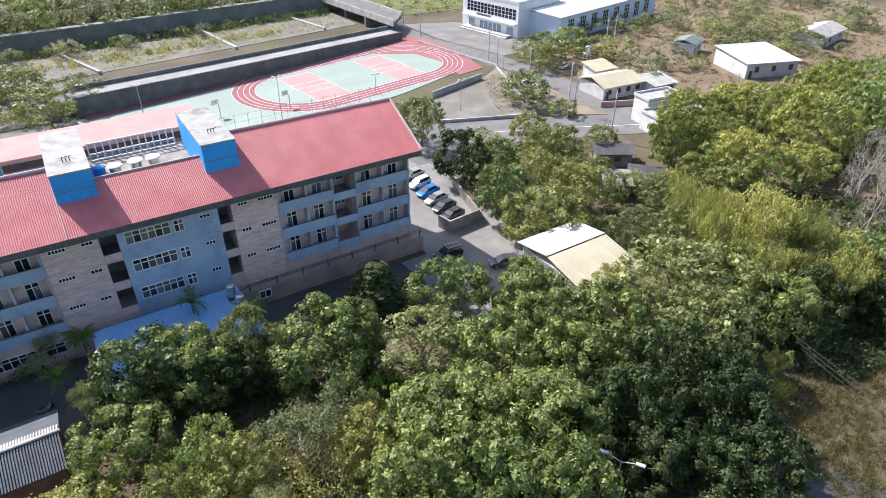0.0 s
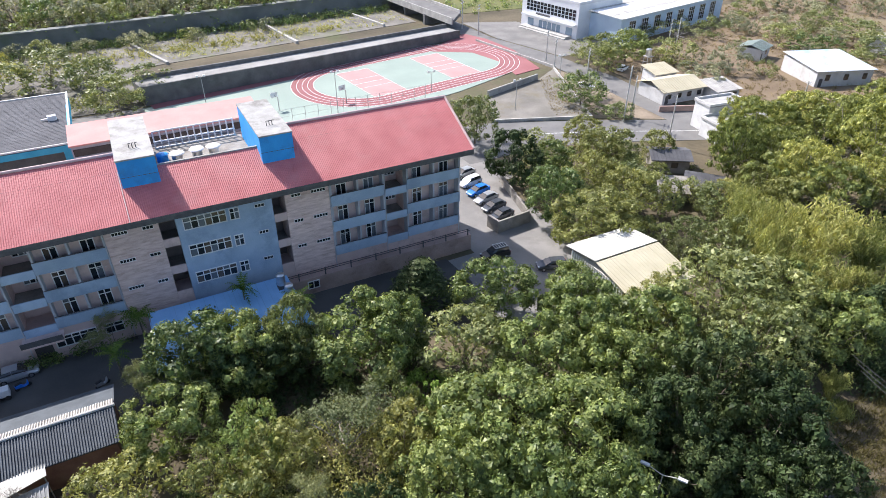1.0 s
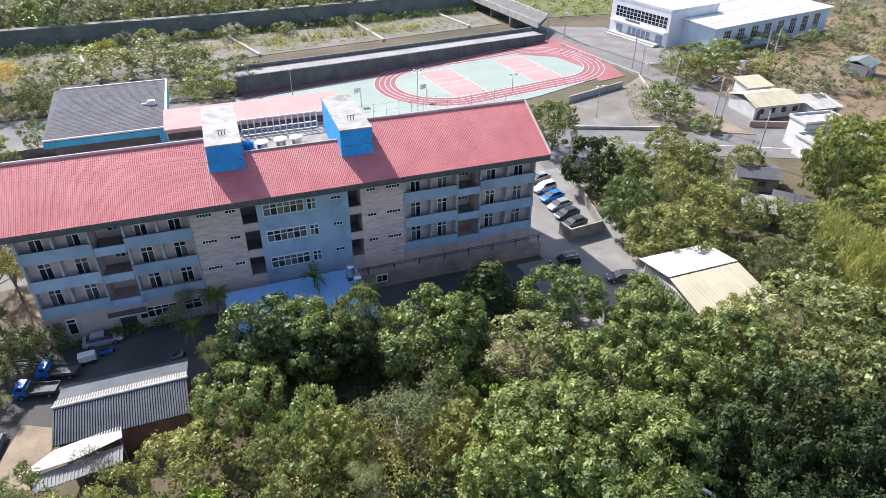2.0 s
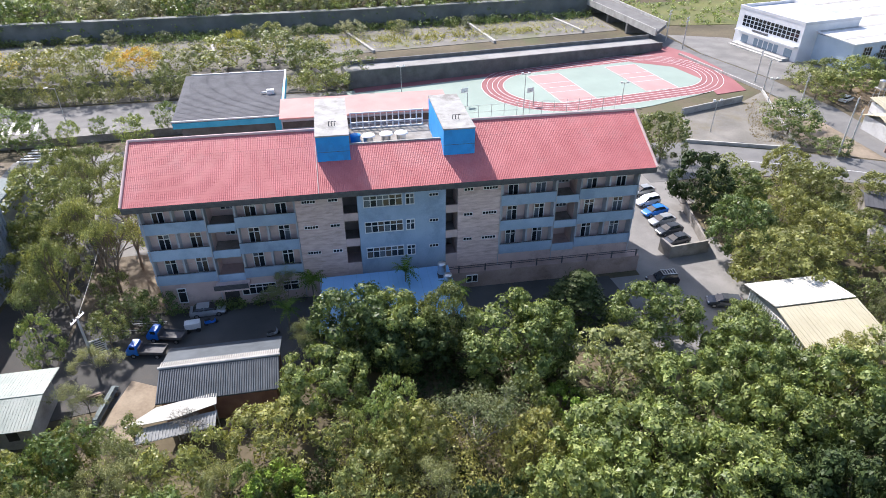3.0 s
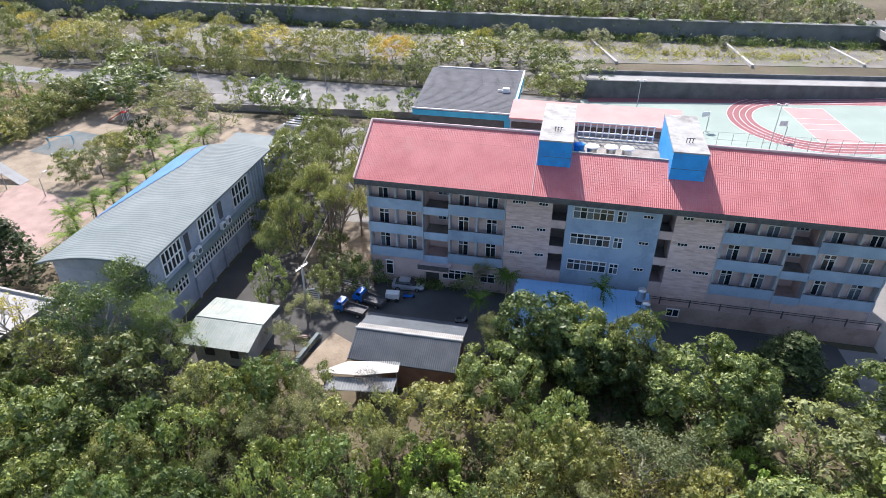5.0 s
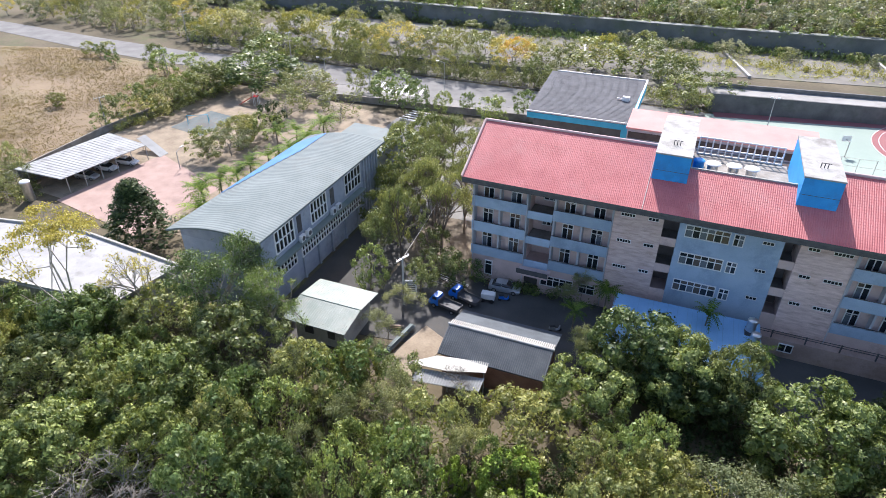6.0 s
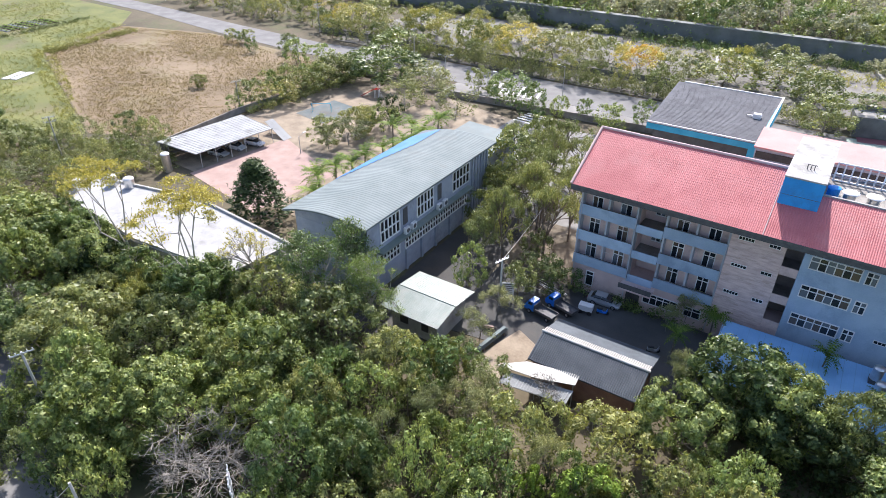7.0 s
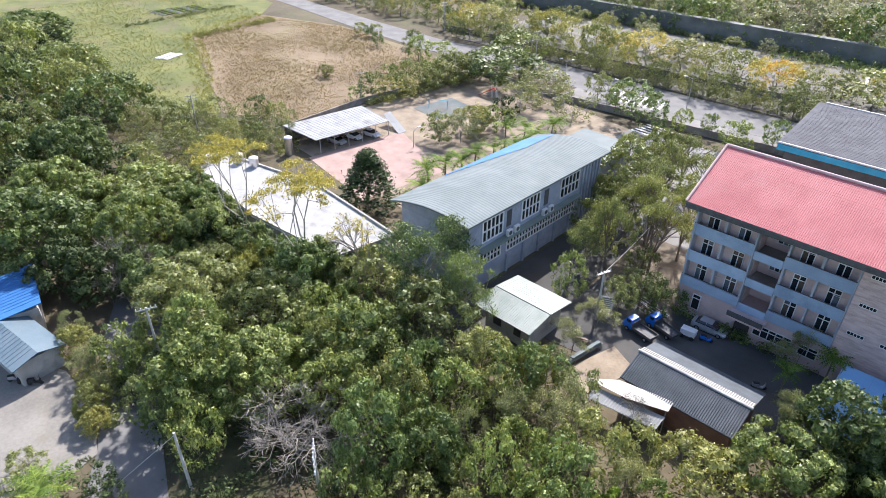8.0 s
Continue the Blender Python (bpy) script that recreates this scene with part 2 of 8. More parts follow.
# Near-black green: a dark evergreen's own tone, and shade painted between crowns.
LEAF_DEEP_SHADE = leafy("deep_green_shade_leaves", (0.03, 0.048, 0.018), (0.056, 0.08, 0.029), (0.105, 0.132, 0.05), 0.1, 0.15)
LEAF_LIME = leafy("bright_green_leaves", (0.11, 0.17, 0.03), (0.19, 0.27, 0.05), (0.30, 0.38, 0.09), 0.2, 0.1)
LEAF_LIGHT = leafy("light_green_leaves", (0.10, 0.145, 0.042), (0.20, 0.258, 0.08), (0.36, 0.41, 0.155), 0.22, 0.4)
LEAF_OLIVE = leafy("dusty_olive_leaves", (0.115, 0.138, 0.048), (0.215, 0.24, 0.086), (0.36, 0.372, 0.15), 0.24, 0.4)
LEAF_OCHRE = leafy("warm_olive_leaves", (0.162, 0.167, 0.05), (0.268, 0.268, 0.083), (0.40, 0.385, 0.135), 0.24, 0.35)
LEAF_ACACIA = leafy("yellow_green_leaves", (0.12, 0.145, 0.04), (0.26, 0.278, 0.078), (0.45, 0.445, 0.14), 0.26, 0.35)
LEAF_GREY = leafy("grey_green_leaves", (0.145, 0.162, 0.075), (0.228, 0.245, 0.115), (0.335, 0.345, 0.178), 0.26, 0.15)
# Far foliage paled towards grey to imitate haze.
LEAF_HAZE = leafy("haze_pale_leaves", (0.18, 0.195, 0.13), (0.28, 0.295, 0.20), (0.39, 0.395, 0.28), 0.3, 0.15)
LEAF_YELLOW = leafy("yellowing_leaves", (0.24, 0.22, 0.065), (0.39, 0.34, 0.10), (0.53, 0.46, 0.16), 0.3, 0.1)
LEAF_ORANGE = leafy("orange_autumn_leaves", (0.28, 0.19, 0.04), (0.42, 0.28, 0.055), (0.50, 0.36, 0.09), 0.45, 0.25)
LEAF_BAMBOO = leafy("yellow_green_bamboo_leaves", (0.18, 0.20, 0.06), (0.315, 0.322, 0.10), (0.50, 0.475, 0.19), 0.3, 0.25)
LEAF_PALM = leafy("palm_fronds", (0.07, 0.115, 0.024), (0.14, 0.20, 0.042), (0.23, 0.29, 0.07), 0.3, 0.04)
LEAF_STRAW = leafy("dry_straw", (0.16, 0.12, 0.075), (0.24, 0.185, 0.115), (0.32, 0.255, 0.165), 0.4, 0.1)
LEAF_WEED = leafy("brown_weeds", (0.085, 0.075, 0.035), (0.155, 0.13, 0.06), (0.25, 0.21, 0.10), 0.3, 0.1)


# ---- mesh helpers ----
class Shape:
    """Vertices and faces of one part."""

    def __init__(self):
        self.v, self.f = [], []

    def add(self, verts, faces):
        k = len(self.v)
        self.v += [tuple(p) for p in verts]
        self.f += [tuple(i + k for i in f) for f in faces]
        return self

    def box(self, x0, x1, y0, y1, z0, z1):
        return self.prism([(x0, y0), (x1, y0), (x1, y1), (x0, y1)], z0, z1)

    def prism(self, poly, z0, z1):
        n = len(poly)
        verts = [(x, y, z0) for x, y in poly] + [(x, y, z1) for x, y in poly]
        faces = [tuple(range(n))[::-1], tuple(range(n, 2 * n))] + [(i, (i + 1) % n, n + (i + 1) % n, n + i) for i in range(n)]
        return self.add(verts, faces)

    def slab(self, corners, thick):
        """A flat or tilted quad with thickness under it."""
        low = [(x, y, z - thick) for x, y, z in corners]
        n = len(corners)
        return self.add(list(corners) + low, [tuple(range(n)), tuple(range(n, 2 * n))[::-1]] + [(i, n + i, n + (i + 1) % n, (i + 1) % n) for i in range(n)])

    def tube(self, a, b, r0, r1=None, sides=8):
        r1 = r0 if r1 is None else r1
        a, b = Vector(a), Vector(b)
        w = (b - a).normalized()
        u = w.orthogonal().normalized()
        s = w.cross(u)
        ring = lambda c, r: [c + (u * math.cos(2 * math.pi * i / sides) + s * math.sin(2 * math.pi * i / sides)) * r for i in range(sides)]
        return self.add(ring(a, r0) + ring(b, r1), [(i, (i + 1) % sides, sides + (i + 1) % sides, sides + i) for i in range(sides)] + [tuple(range(sides))[::-1], tuple(range(sides, 2 * sides))])

    def dome(self, c, r, h, sides=12, rings=4):
        verts, faces = [], []
        for j in range(rings):
            q = math.pi / 2 * j / rings
            verts += [(c[0] + r * math.cos(q) * math.cos(2 * math.pi * i / sides), c[1] + r * math.cos(q) * math.sin(2 * math.pi * i / sides), c[2] + h * math.sin(q)) for i in range(sides)]
        verts.append((c[0], c[1], c[2] + h))
        for j in range(rings - 1):
            faces += [(j * sides + i, j * sides + (i + 1) % sides, (j + 1) * sides + (i + 1) % sides, (j + 1) * sides + i) for i in range(sides)]
        faces += [((rings - 1) * sides + i, (rings - 1) * sides + (i + 1) % sides, len(verts) - 1) for i in range(sides)]
        return self.add(verts, faces)

    def mesh(self, name, mat, smooth=False):
        me = bpy.data.meshes.new(name)
        me.from_pydata(self.v, [], self.f)
        me.materials.append(mat)
        if smooth:
            me.shade_smooth()
        me.update()
        return me


def thing(name, m, label, category, group="", kind=""):
    """An Empty at the base of a thing, to parent its parts."""
    ob = new(name)
    ob.empty_display_size = 0.3
    ob.matrix_world = m
    return tagged(ob, label, category, group, kind)


def part(name, shape, mat, parent, label="", local=False, smooth=False, kind=""):
    """One mesh under a thing or a part. Its shape is in the world's metres, or with local=True in the thing's own."""
    ob = new(name, shape.mesh(name, mat, smooth) if isinstance(shape, Shape) else shape)
    ob.parent = parent
    if not local:
        top = Matrix.Identity(4)
        p = parent
        while p:
            top = p.matrix_basis @ top
            p = p.parent
        ob.matrix_basis = top.inverted()
    return tagged(ob, label, kind=kind)


def solid(name, shape, mat, label, category, group="", kind="", smooth=False):
    """A thing that is one mesh."""
    return tagged(new(name, shape.mesh(name, mat, smooth)), label, category, group, kind)


# ---- ground ----
def hill(x, y):
    """Height of the ground: flat round the school, rising to a wooded slope at either side."""
    def bump(cx, cy, sx, sy, h):
        return h * math.exp(-((x - cx) / sx) ** 2 - ((y - cy) / sy) ** 2)
    return max(0, bump(120, 36, 36, 24, 10) - 1) + max(0, bump(-165, 18, 50, 24, 10) - 1) + 5 * max(0, min(1, (y - 235) / 15)) + max(0, bump(92, 0, 26, 18, 6) - 1) - 0.02


def ground_sheet():
    def axis(lo, hi, step, far):
        mid = list(np.arange(lo, hi + 0.1, step))
        out = [lo - d for d in (40, 120, 300, 700, far)][::-1]
        return out + mid + [hi + d for d in (40, 120, 300, 700, far)]
    xs, ys = axis(-280, 280, 4.0, 1800), axis(-80, 340, 4.0, 1800)
    s = Shape()
    s.v = [(x, y, hill(x, y)) for y in ys for x in xs]
    w = len(xs)
    s.f = [(j * w + i, j * w + i + 1, (j + 1) * w + i + 1, (j + 1) * w + i) for j in range(len(ys) - 1) for i in range(w - 1)]
    return solid("ground", s, SOIL, "bare soil with leaf litter and sparse grass", "ground", kind="structure", smooth=True)


ground_sheet()


def sheet(name, poly, z, mat, label, category, thick=0.12):
    return solid(name, Shape().prism(poly, z - thick, z), mat, label, category, kind="structure")


def turned(points, c, deg):
    q = radians(deg)
    return [(c[0] + x * math.cos(q) - y * math.sin(q), c[1] + x * math.sin(q) + y * math.cos(q)) for x, y in points]


sheet("pavement", [(22, 54), (52, 46), (56, 60), (56, 92), (40, 92), (40.5, 66), (22, 66)], 0.03, YARD, "pale concrete yard beside the school building", "yard")
sheet("pavement_rear", [(-60, 84), (60, 84), (60, 100), (38, 128), (8, 128), (-60, 122)], 0.02, YARD, "concrete yard behind the school building", "yard")
sheet("courtyard", [(-34, 52), (-6, 56), (22, 57), (22, 69.3), (-34, 69.3)], 0.04, DARK_YARD, "dark asphalt courtyard in front of the school", "yard")
sheet("courtyard_east", [(22.2, 55), (34, 51.5), (36.5, 60), (36, 66.5), (22.2, 67.8)], 0.045, DARK_YARD, "dark stained asphalt beside the school", "yard")
sheet("alley", [(-44.4, 46), (-34.2, 46), (-34, 60), (-35.5, 84), (-44.4, 84)], 0.025, DARK_YARD, "dark asphalt lane beside the school wing", "lane")
# Shade of the tall trees is put into this strip's colour.
sheet("garden_strip", [(-33.9, 60), (-30, 58), (-24, 69.4), (-24, 84), (-35.4, 84)], 0.028, SHADED_SAND, "sandy strip under tall trees", "garden")
sheet("road_front", [(55, 92.4), (72, 92.7), (88, 87), (108, 78), (116, 84), (112, 96), (104, 92), (90, 99), (70, 107.8), (55, 110)], 0.05, ASPHALT, "grey asphalt road past the sports ground", "road")
sheet("road_side", [(104.2, 92), (112, 96), (114, 120), (112, 142), (106, 168), (106, 190), (99, 190), (100, 166), (105, 142), (105.5, 120)], 0.06, ASPHALT, "asphalt road running to the river bridge", "road")
sheet("road_river", [(-330, 150), (-225, 145), (-178, 139), (-140, 136), (-110, 138), (-38, 138), (10, 140), (10, 152), (-38, 152), (-110, 152), (-140, 148), (-178, 150), (-225, 154), (-330, 160)], 0.05, ASPHALT, "asphalt road along the riverside", "road")
sheet("parking_strip", [(-84, 127), (-30, 131), (-30, 137.9), (-84, 137.9)], 0.06, YARD, "concrete forecourt beside the road", "yard")
sheet("schoolyard", [(-112, 66), (-60, 62), (-60, 122), (-84, 126.9), (-110, 128)], 0.03, DIRT, "sandy school playground", "yard")
sheet("play_court", [(-103, 98), (-93.5, 96.5), (-92, 108), (-101.5, 109.5)], 0.055, FADED_COURT, "faded blue-green play court", "yard")
sheet("sand_patch", [(-27.5, 48), (-23, 48), (-21, 55), (-25, 57)], 0.06, DIRT, "patch of sandy ground beside the tiled house", "yard")
sheet("paved_yard", [(-97, 64), (-76, 60), (-74, 78), (-94, 86)], 0.05, PAVER_RED, "salmon paved parking yard", "yard")
sheet("dry_field", [(-212, 127), (-200, 94), (-172, 82), (-131, 65), (-113, 74), (-112, 128), (-138, 134), (-178, 137)], 0.05, DRY_GRASS, "field of dry brown grass", "field")
sheet("green_field", [(-330, 40), (-170, 50), (-140, 55), (-131.2, 64.6), (-172.2, 81.6), (-200.5, 93.6), (-212.5, 127), (-228, 142), (-330, 146)], 0.04, GREEN_GRASS, "green meadow with vegetable plots", "field")
sheet("lane", [(-80, 27), (-64, 23), (-58, 15), (-44, 9.5), (-30, 4), (-30, -6), (-48, 3), (-54, 7), (-71, 14.5), (-80, 20)], 0.05, ASPHALT, "narrow shaded asphalt lane", "road")
sheet("house_yard", [(-82, 3), (-68, 9), (-60, 9), (-53.5, 6.8), (-52, 2), (-56, -6), (-82, -6)], 0.06, GRAVEL_LOT, "pale concrete yard in front of a house", "yard")
sheet("triangle_lot", [(70.5, 108.6), (90.5, 100.2), (104, 133), (96, 128), (77, 122)], 0.07, GRAVEL_LOT, "bare gravel lot beside the track", "yard")
sheet("forecourt", [(107, 188), (124, 181), (131, 152), (136, 143), (113, 141), (107, 166)], 0.045, YARD, "concrete forecourt of the office building", "yard")
sheet("verge", [(90.8, 100), (104.4, 92.4), (105.4, 118), (104.6, 132)], 0.04, DIRT, "dusty roadside verge", "verge")
sheet("dry_lot", [(116, 96), (150, 82), (260, 60), (280, 180), (170, 160), (116, 132)], 0.05, DRY_GRASS, "waste ground of dry grass and scrub", "field")
sheet("riverbed", [(-140, 184), (8, 184), (94, 196), (94, 219), (8, 212), (-140, 206)], 0.1, GRAVEL, "stony riverbed plots with tufts of grass", "riverbed")
sheet("river_strip", [(-140, 153), (5, 153), (5, 183.9), (-140, 183.9)], 0.09, GRAVEL, "dusty riverside strip under trees", "riverbed")
sheet("far_meadow", [(104, 200), (200, 190), (260, 240), (140, 260), (104, 240)], 0.09, GREEN_GRASS, "rough green grassland by the river", "field")


# Tree shade on the lane is put into its dark surface colour.
sheet("slope_lane", [(31, 27), (36, 27), (41, 21.5), (54, 11.5), (58, 2), (50, 2), (46, 9), (36, 18)], 0.05, DARK_YARD, "narrow shaded asphalt lane on the slope", "road")


# ---- sports ground ----
TC, TR = (69.5, 148.4), 9.5


def stadium(half, r, n=24):
    pts = [(half + r * math.cos(q), r * math.sin(q)) for q in np.linspace(-math.pi / 2, math.pi / 2, n)]
    return pts + [(-x, -y) for x, y in pts]


def ring(half, r0, r1, z, thick, n=40):
    a, b = turned(stadium(half, r0, n), TC, TR), turned(stadium(half, r1, n), TC, TR)
    k = len(a)
    s = Shape()
    s.v = [(x, y, z) for x, y in a] + [(x, y, z) for x, y in b] + [(x, y, z - thick) for x, y in a] + [(x, y, z - thick) for x, y in b]
    for i in range(k):
        j = (i + 1) % k
        s.f += [(i, k + i, k + j, j), (i, j, 2 * k + j, 2 * k + i), (k + i, 3 * k + i, 3 * k + j, k + j)]
    return s


sheet("sports_surface", turned([(-64, -24), (0, -20.0), (15.5, -17.4), (24.2, -14.8), (30.4, -8.2), (32.6, 0), (31, 12), (15.5, 17.6), (-64, 13.5)], TC, TR), 0.10, COURT_GREEN, "mint green sports ground surface", "sports ground")
solid("running_track", ring(15.5, 11.6, 17.0, 0.13, 0.08), TRACK_RED, "dark red four-lane oval running track", "running track", kind="structure")
sheet("running_straight", turned([(-62, 12.0), (15.5, 13.2), (15.5, 17.9), (-62, 15.0)], TC, TR), 0.125, TRACK_RED, "dark red running straight", "running track")
sheet("running_corner", [(81.0, 163.2), (100.5, 175.2), (103.6, 166.5), (104.4, 152.4), (100.9, 134.8), (92.2, 133.2), (94.7, 144.2), (92.4, 155.8)], 0.115, TRACK_RED, "dark red track apron", "running track")
for lane in range(5):
    r = 11.6 + 1.35 * lane
    solid("lane_line", ring(15.5, r - 0.06, r + 0.06, 0.142, 0.012), WHITE, "white painted lane line on the running track", "lane line", "lane lines of the track", "structure")
for cx in (-13.1, 10.3):
    court = thing("ball_court", Matrix.Translation((*turned([(cx, -0.9)], TC, TR)[0], 0.1)) @ pose(0, 0, 0, 0, 0, TR - 3), "coral red ball court with white lines", "ball court", "courts inside the track", "structure")
    part("court_surface", Shape().box(-4.6, 4.6, -10.3, 10.3, 0.0, 0.03), COURT_RED, court, local=True)
    for x0, x1, y0, y1 in ((-4.6, -4.5, -10.3, 10.3), (4.5, 4.6, -10.3, 10.3), (-4.5, 4.5, -10.3, -10.2), (-4.5, 4.5, 10.2, 10.3), (-4.5, 4.5, -0.06, 0.06), (-4.5, 4.5, 3.3, 3.4), (-4.5, 4.5, -3.4, -3.3)):
        part("line", Shape().box(x0, x1, y0, y1, 0.031, 0.036), WHITE, court, "white painted line", local=True)

# embankment between track and river, with a path on top
bank = thing("embankment", Matrix.Translation((40, 163, 0)), "dark concrete river embankment with a path on top", "embankment", kind="structure")
BK = [(-140, 153), (5, 153), (40, 158.6), (97, 171.5)]


def shifted(line, d):
    return [(x - d * 0.2, y + d) for x, y in line]


def ramped(near, back, tops):
    """A wall or path between two lines of the plan, with its own height at each knot."""
    k = len(near)
    sh = Shape()
    sh.v = [(x, y, 0.0) for x, y in near + back] + [(x, y, z) for (x, y), z in zip(near + back, tops + tops)]
    for i in range(k - 1):
        sh.f += [(2 * k + i, 2 * k + i + 1, 3 * k + i + 1, 3 * k + i), (i, i + 1, 2 * k + i + 1, 2 * k + i), (k + i + 1, k + i, 3 * k + i, 3 * k + i + 1)]
    sh.f += [(0, 2 * k, 3 * k, k), (k - 1, 2 * k - 1, 4 * k - 1, 3 * k - 1)]
    return sh


# Bank walls face away from the sun; that shade is painted in too.
part("retaining_wall", ramped(BK[1:], shifted(BK[1:], 0.5), [4.4, 3.9, 2.3]), DARK_CONCRETE, bank)
part("path", ramped(shifted(BK[1:], 0.5), shifted(BK[1:], 6.2), [4.1, 3.6, 2.0]), PATH, bank, "pale grey concrete path")
part("outer_parapet", ramped(shifted(BK[1:], 6.2), shifted(BK[1:], 6.7), [5.0, 4.5, 3.0]), DARK_CONCRETE, bank)

far = thing("far_river_wall", Matrix.Translation((0, 222, 0)), "long dark river wall below the woods", "river wall", kind="structure")
# Haze over this far wall is put into its lighter colour.
part("wall_face", Shape().prism([(-300, 206), (8, 214), (95, 221), (95, 223), (8, 216), (-300, 208)], 0, 5.5), HAZED_WALL, far)
part("wall_coping", Shape().prism([(-300, 205.7), (8, 213.7), (95, 220.7), (95, 223.3), (8, 216.3), (-300, 208.3)], 5.5, 5.8), HAZED_WALL, far)
bridge = thing("bridge", Matrix.Translation((97, 205, 0)), "concrete bridge over the river", "bridge", kind="structure")
part("deck", Shape().prism([(92, 236), (97, 176), (104, 184), (101, 238)], 3.2, 4.2), ASPHALT, bridge)
part("parapet", Shape().prism([(91.6, 236), (96.6, 176), (97, 176), (92, 236)], 3.0, 5.0), CONCRETE, bridge)
part("parapet", Shape().prism([(101, 238), (104, 184), (104.4, 184), (101.4, 238)], 3.0, 5.0), CONCRETE, bridge)
for yy in (192, 207, 222):
    part("pier", Shape().box(95, 101, yy - 0.6, yy + 0.6, -0.2, 3.2), DARK_CONCRETE, bridge)


# ---- school building ----
EAVE_Y, EAVE_Z, RIDGE_Y, RIDGE_Z = 67.8, 16.1, 76.6, 20.6
X0, X1 = -24.5, 40.6
SLOPE = (RIDGE_Z - EAVE_Z) / (RIDGE_Y - EAVE_Y)
FRONT, BACK = 69.3, 84.0
FLOORS = (4.1, 7.75, 11.5)


def tiled_slope(xa, xb, ya, yb, flip=1):
    """Rolled roof tiles in stepped courses between two lines of the slope; flip=-1 for the rear slope."""
    pitch, course = 0.22, 0.36
    nx = round((xb - xa) / pitch)
    ny = max(1, round((yb - ya) / course))
    prof = [(0.0, 0.0), (0.3, 0.034), (0.55, 0.034), (0.85, 0.0)]
    s = Shape()
    xs = [(xa + (i + fx) * (xb - xa) / nx, h) for i in range(nx) for fx, h in prof] + [(xb, 0.0)]
    w = len(xs)
    for j in range(ny):
        for end in (0, 1):
            yl = ya + (yb - ya) * (j + end) / ny
            zl = EAVE_Z + SLOPE * (yl - EAVE_Y) + (0.012 if end == 0 else 0.0)
            ym = yl if flip > 0 else 2 * RIDGE_Y - yl
            s.v += [(x, ym, zl + h) for x, h in xs]
    for j in range(2 * ny - 1):
        for i in range(w - 1):
            a, b = j * w + i, (j + 1) * w + i
            s.f.append((a, a + 1, b + 1, b) if flip > 0 else (a, b, b + 1, a + 1))
    return s


school = thing("school_building", Matrix.Translation((8, 77, 0)), "long four-storey school building with red tiled roof and blue balconies", "building")
BOXES = ((-2.1, 1.9, 72.0, 85.1), (13.45, 17.4, 71.7, 84.1))
CUT = (1.9, 13.45, 74.2)
roof = part("roof", Shape().slab([(X0, EAVE_Y, EAVE_Z - 0.02), (X1, EAVE_Y, EAVE_Z - 0.02), (X1, CUT[2], EAVE_Z - 0.02 + SLOPE * (CUT[2] - EAVE_Y)), (X0, CUT[2], EAVE_Z - 0.02 + SLOPE * (CUT[2] - EAVE_Y))], 0.25), DARK_TRIM, school, "dark roof deck under the tiles")
for xa, xb in ((X0, CUT[0] - 0.3), (CUT[1] + 0.3, X1)):
    za = EAVE_Z - 0.02 + SLOPE * (CUT[2] - EAVE_Y)
    part("roof_deck", Shape().slab([(xa, CUT[2], za), (xb, CUT[2], za), (xb, RIDGE_Y, RIDGE_Z - 0.02), (xa, RIDGE_Y, RIDGE_Z - 0.02)], 0.25)
         .slab([(xb, 2 * RIDGE_Y - EAVE_Y, EAVE_Z - 0.02), (xa, 2 * RIDGE_Y - EAVE_Y, EAVE_Z - 0.02), (xa, RIDGE_Y, RIDGE_Z - 0.02), (xb, RIDGE_Y, RIDGE_Z - 0.02)], 0.25), DARK_TRIM, school)
part("roof_tiles", tiled_slope(X0, X1, EAVE_Y, CUT[2]), RED_TILE, roof, "rolled red roof tiles", kind="stuff")
for xa, xb in ((X0, CUT[0] - 0.3), (CUT[1] + 0.3, X1)):
    part("roof_tiles", tiled_slope(xa, xb, CUT[2], RIDGE_Y), RED_TILE, roof, "rolled red roof tiles", kind="stuff")
    part("roof_tiles", tiled_slope(xa, xb, EAVE_Y, RIDGE_Y, -1), RED_TILE, roof, "rolled red roof tiles", kind="stuff")
    part("ridge_cap", Shape().tube((xa - 0.05, RIDGE_Y, RIDGE_Z + 0.05), (xb + 0.05, RIDGE_Y, RIDGE_Z + 0.05), 0.2, sides=10), CAP_TILE, roof, "pale pink ridge tiles")
part("valley_cap", Shape().tube((-2.25, EAVE_Y, EAVE_Z + 0.04), (-2.25, CUT[2], EAVE_Z + 0.04 + SLOPE * (CUT[2] - EAVE_Y)), 0.06, sides=6), CAP_TILE, roof, "pale joint strip down the tiles")
part("cut_coping", Shape().box(CUT[0], CUT[1], CUT[2] - 0.1, CUT[2] + 0.15, 19.1, 19.5), WHITE_SLAB, roof, "white coping above the cut in the roof")
for x in (X0, X1):
    for sgn in (1, -1):
        y0 = EAVE_Y if sgn > 0 else 2 * RIDGE_Y - EAVE_Y
        part("verge_cap", Shape().tube((x, y0, EAVE_Z + 0.08), (x, RIDGE_Y, RIDGE_Z + 0.08), 0.17, sides=8), CAP_TILE, roof, "pale pink verge tiles")
    part("gable_wall", Shape().add([(x * 1.0 + q, y, z) for q in (-0.15 if x > 0 else 0.35, -0.35 if x > 0 else 0.15) for y, z in ((EAVE_Y + 0.6, EAVE_Z - 0.2), (RIDGE_Y, RIDGE_Z - 0.35), (2 * RIDGE_Y - EAVE_Y - 0.6, EAVE_Z - 0.2))], [(0, 1, 2), (5, 4, 3), (0, 3, 4, 1), (1, 4, 5, 2), (2, 5, 3, 0)]), DARK_TRIM, school)
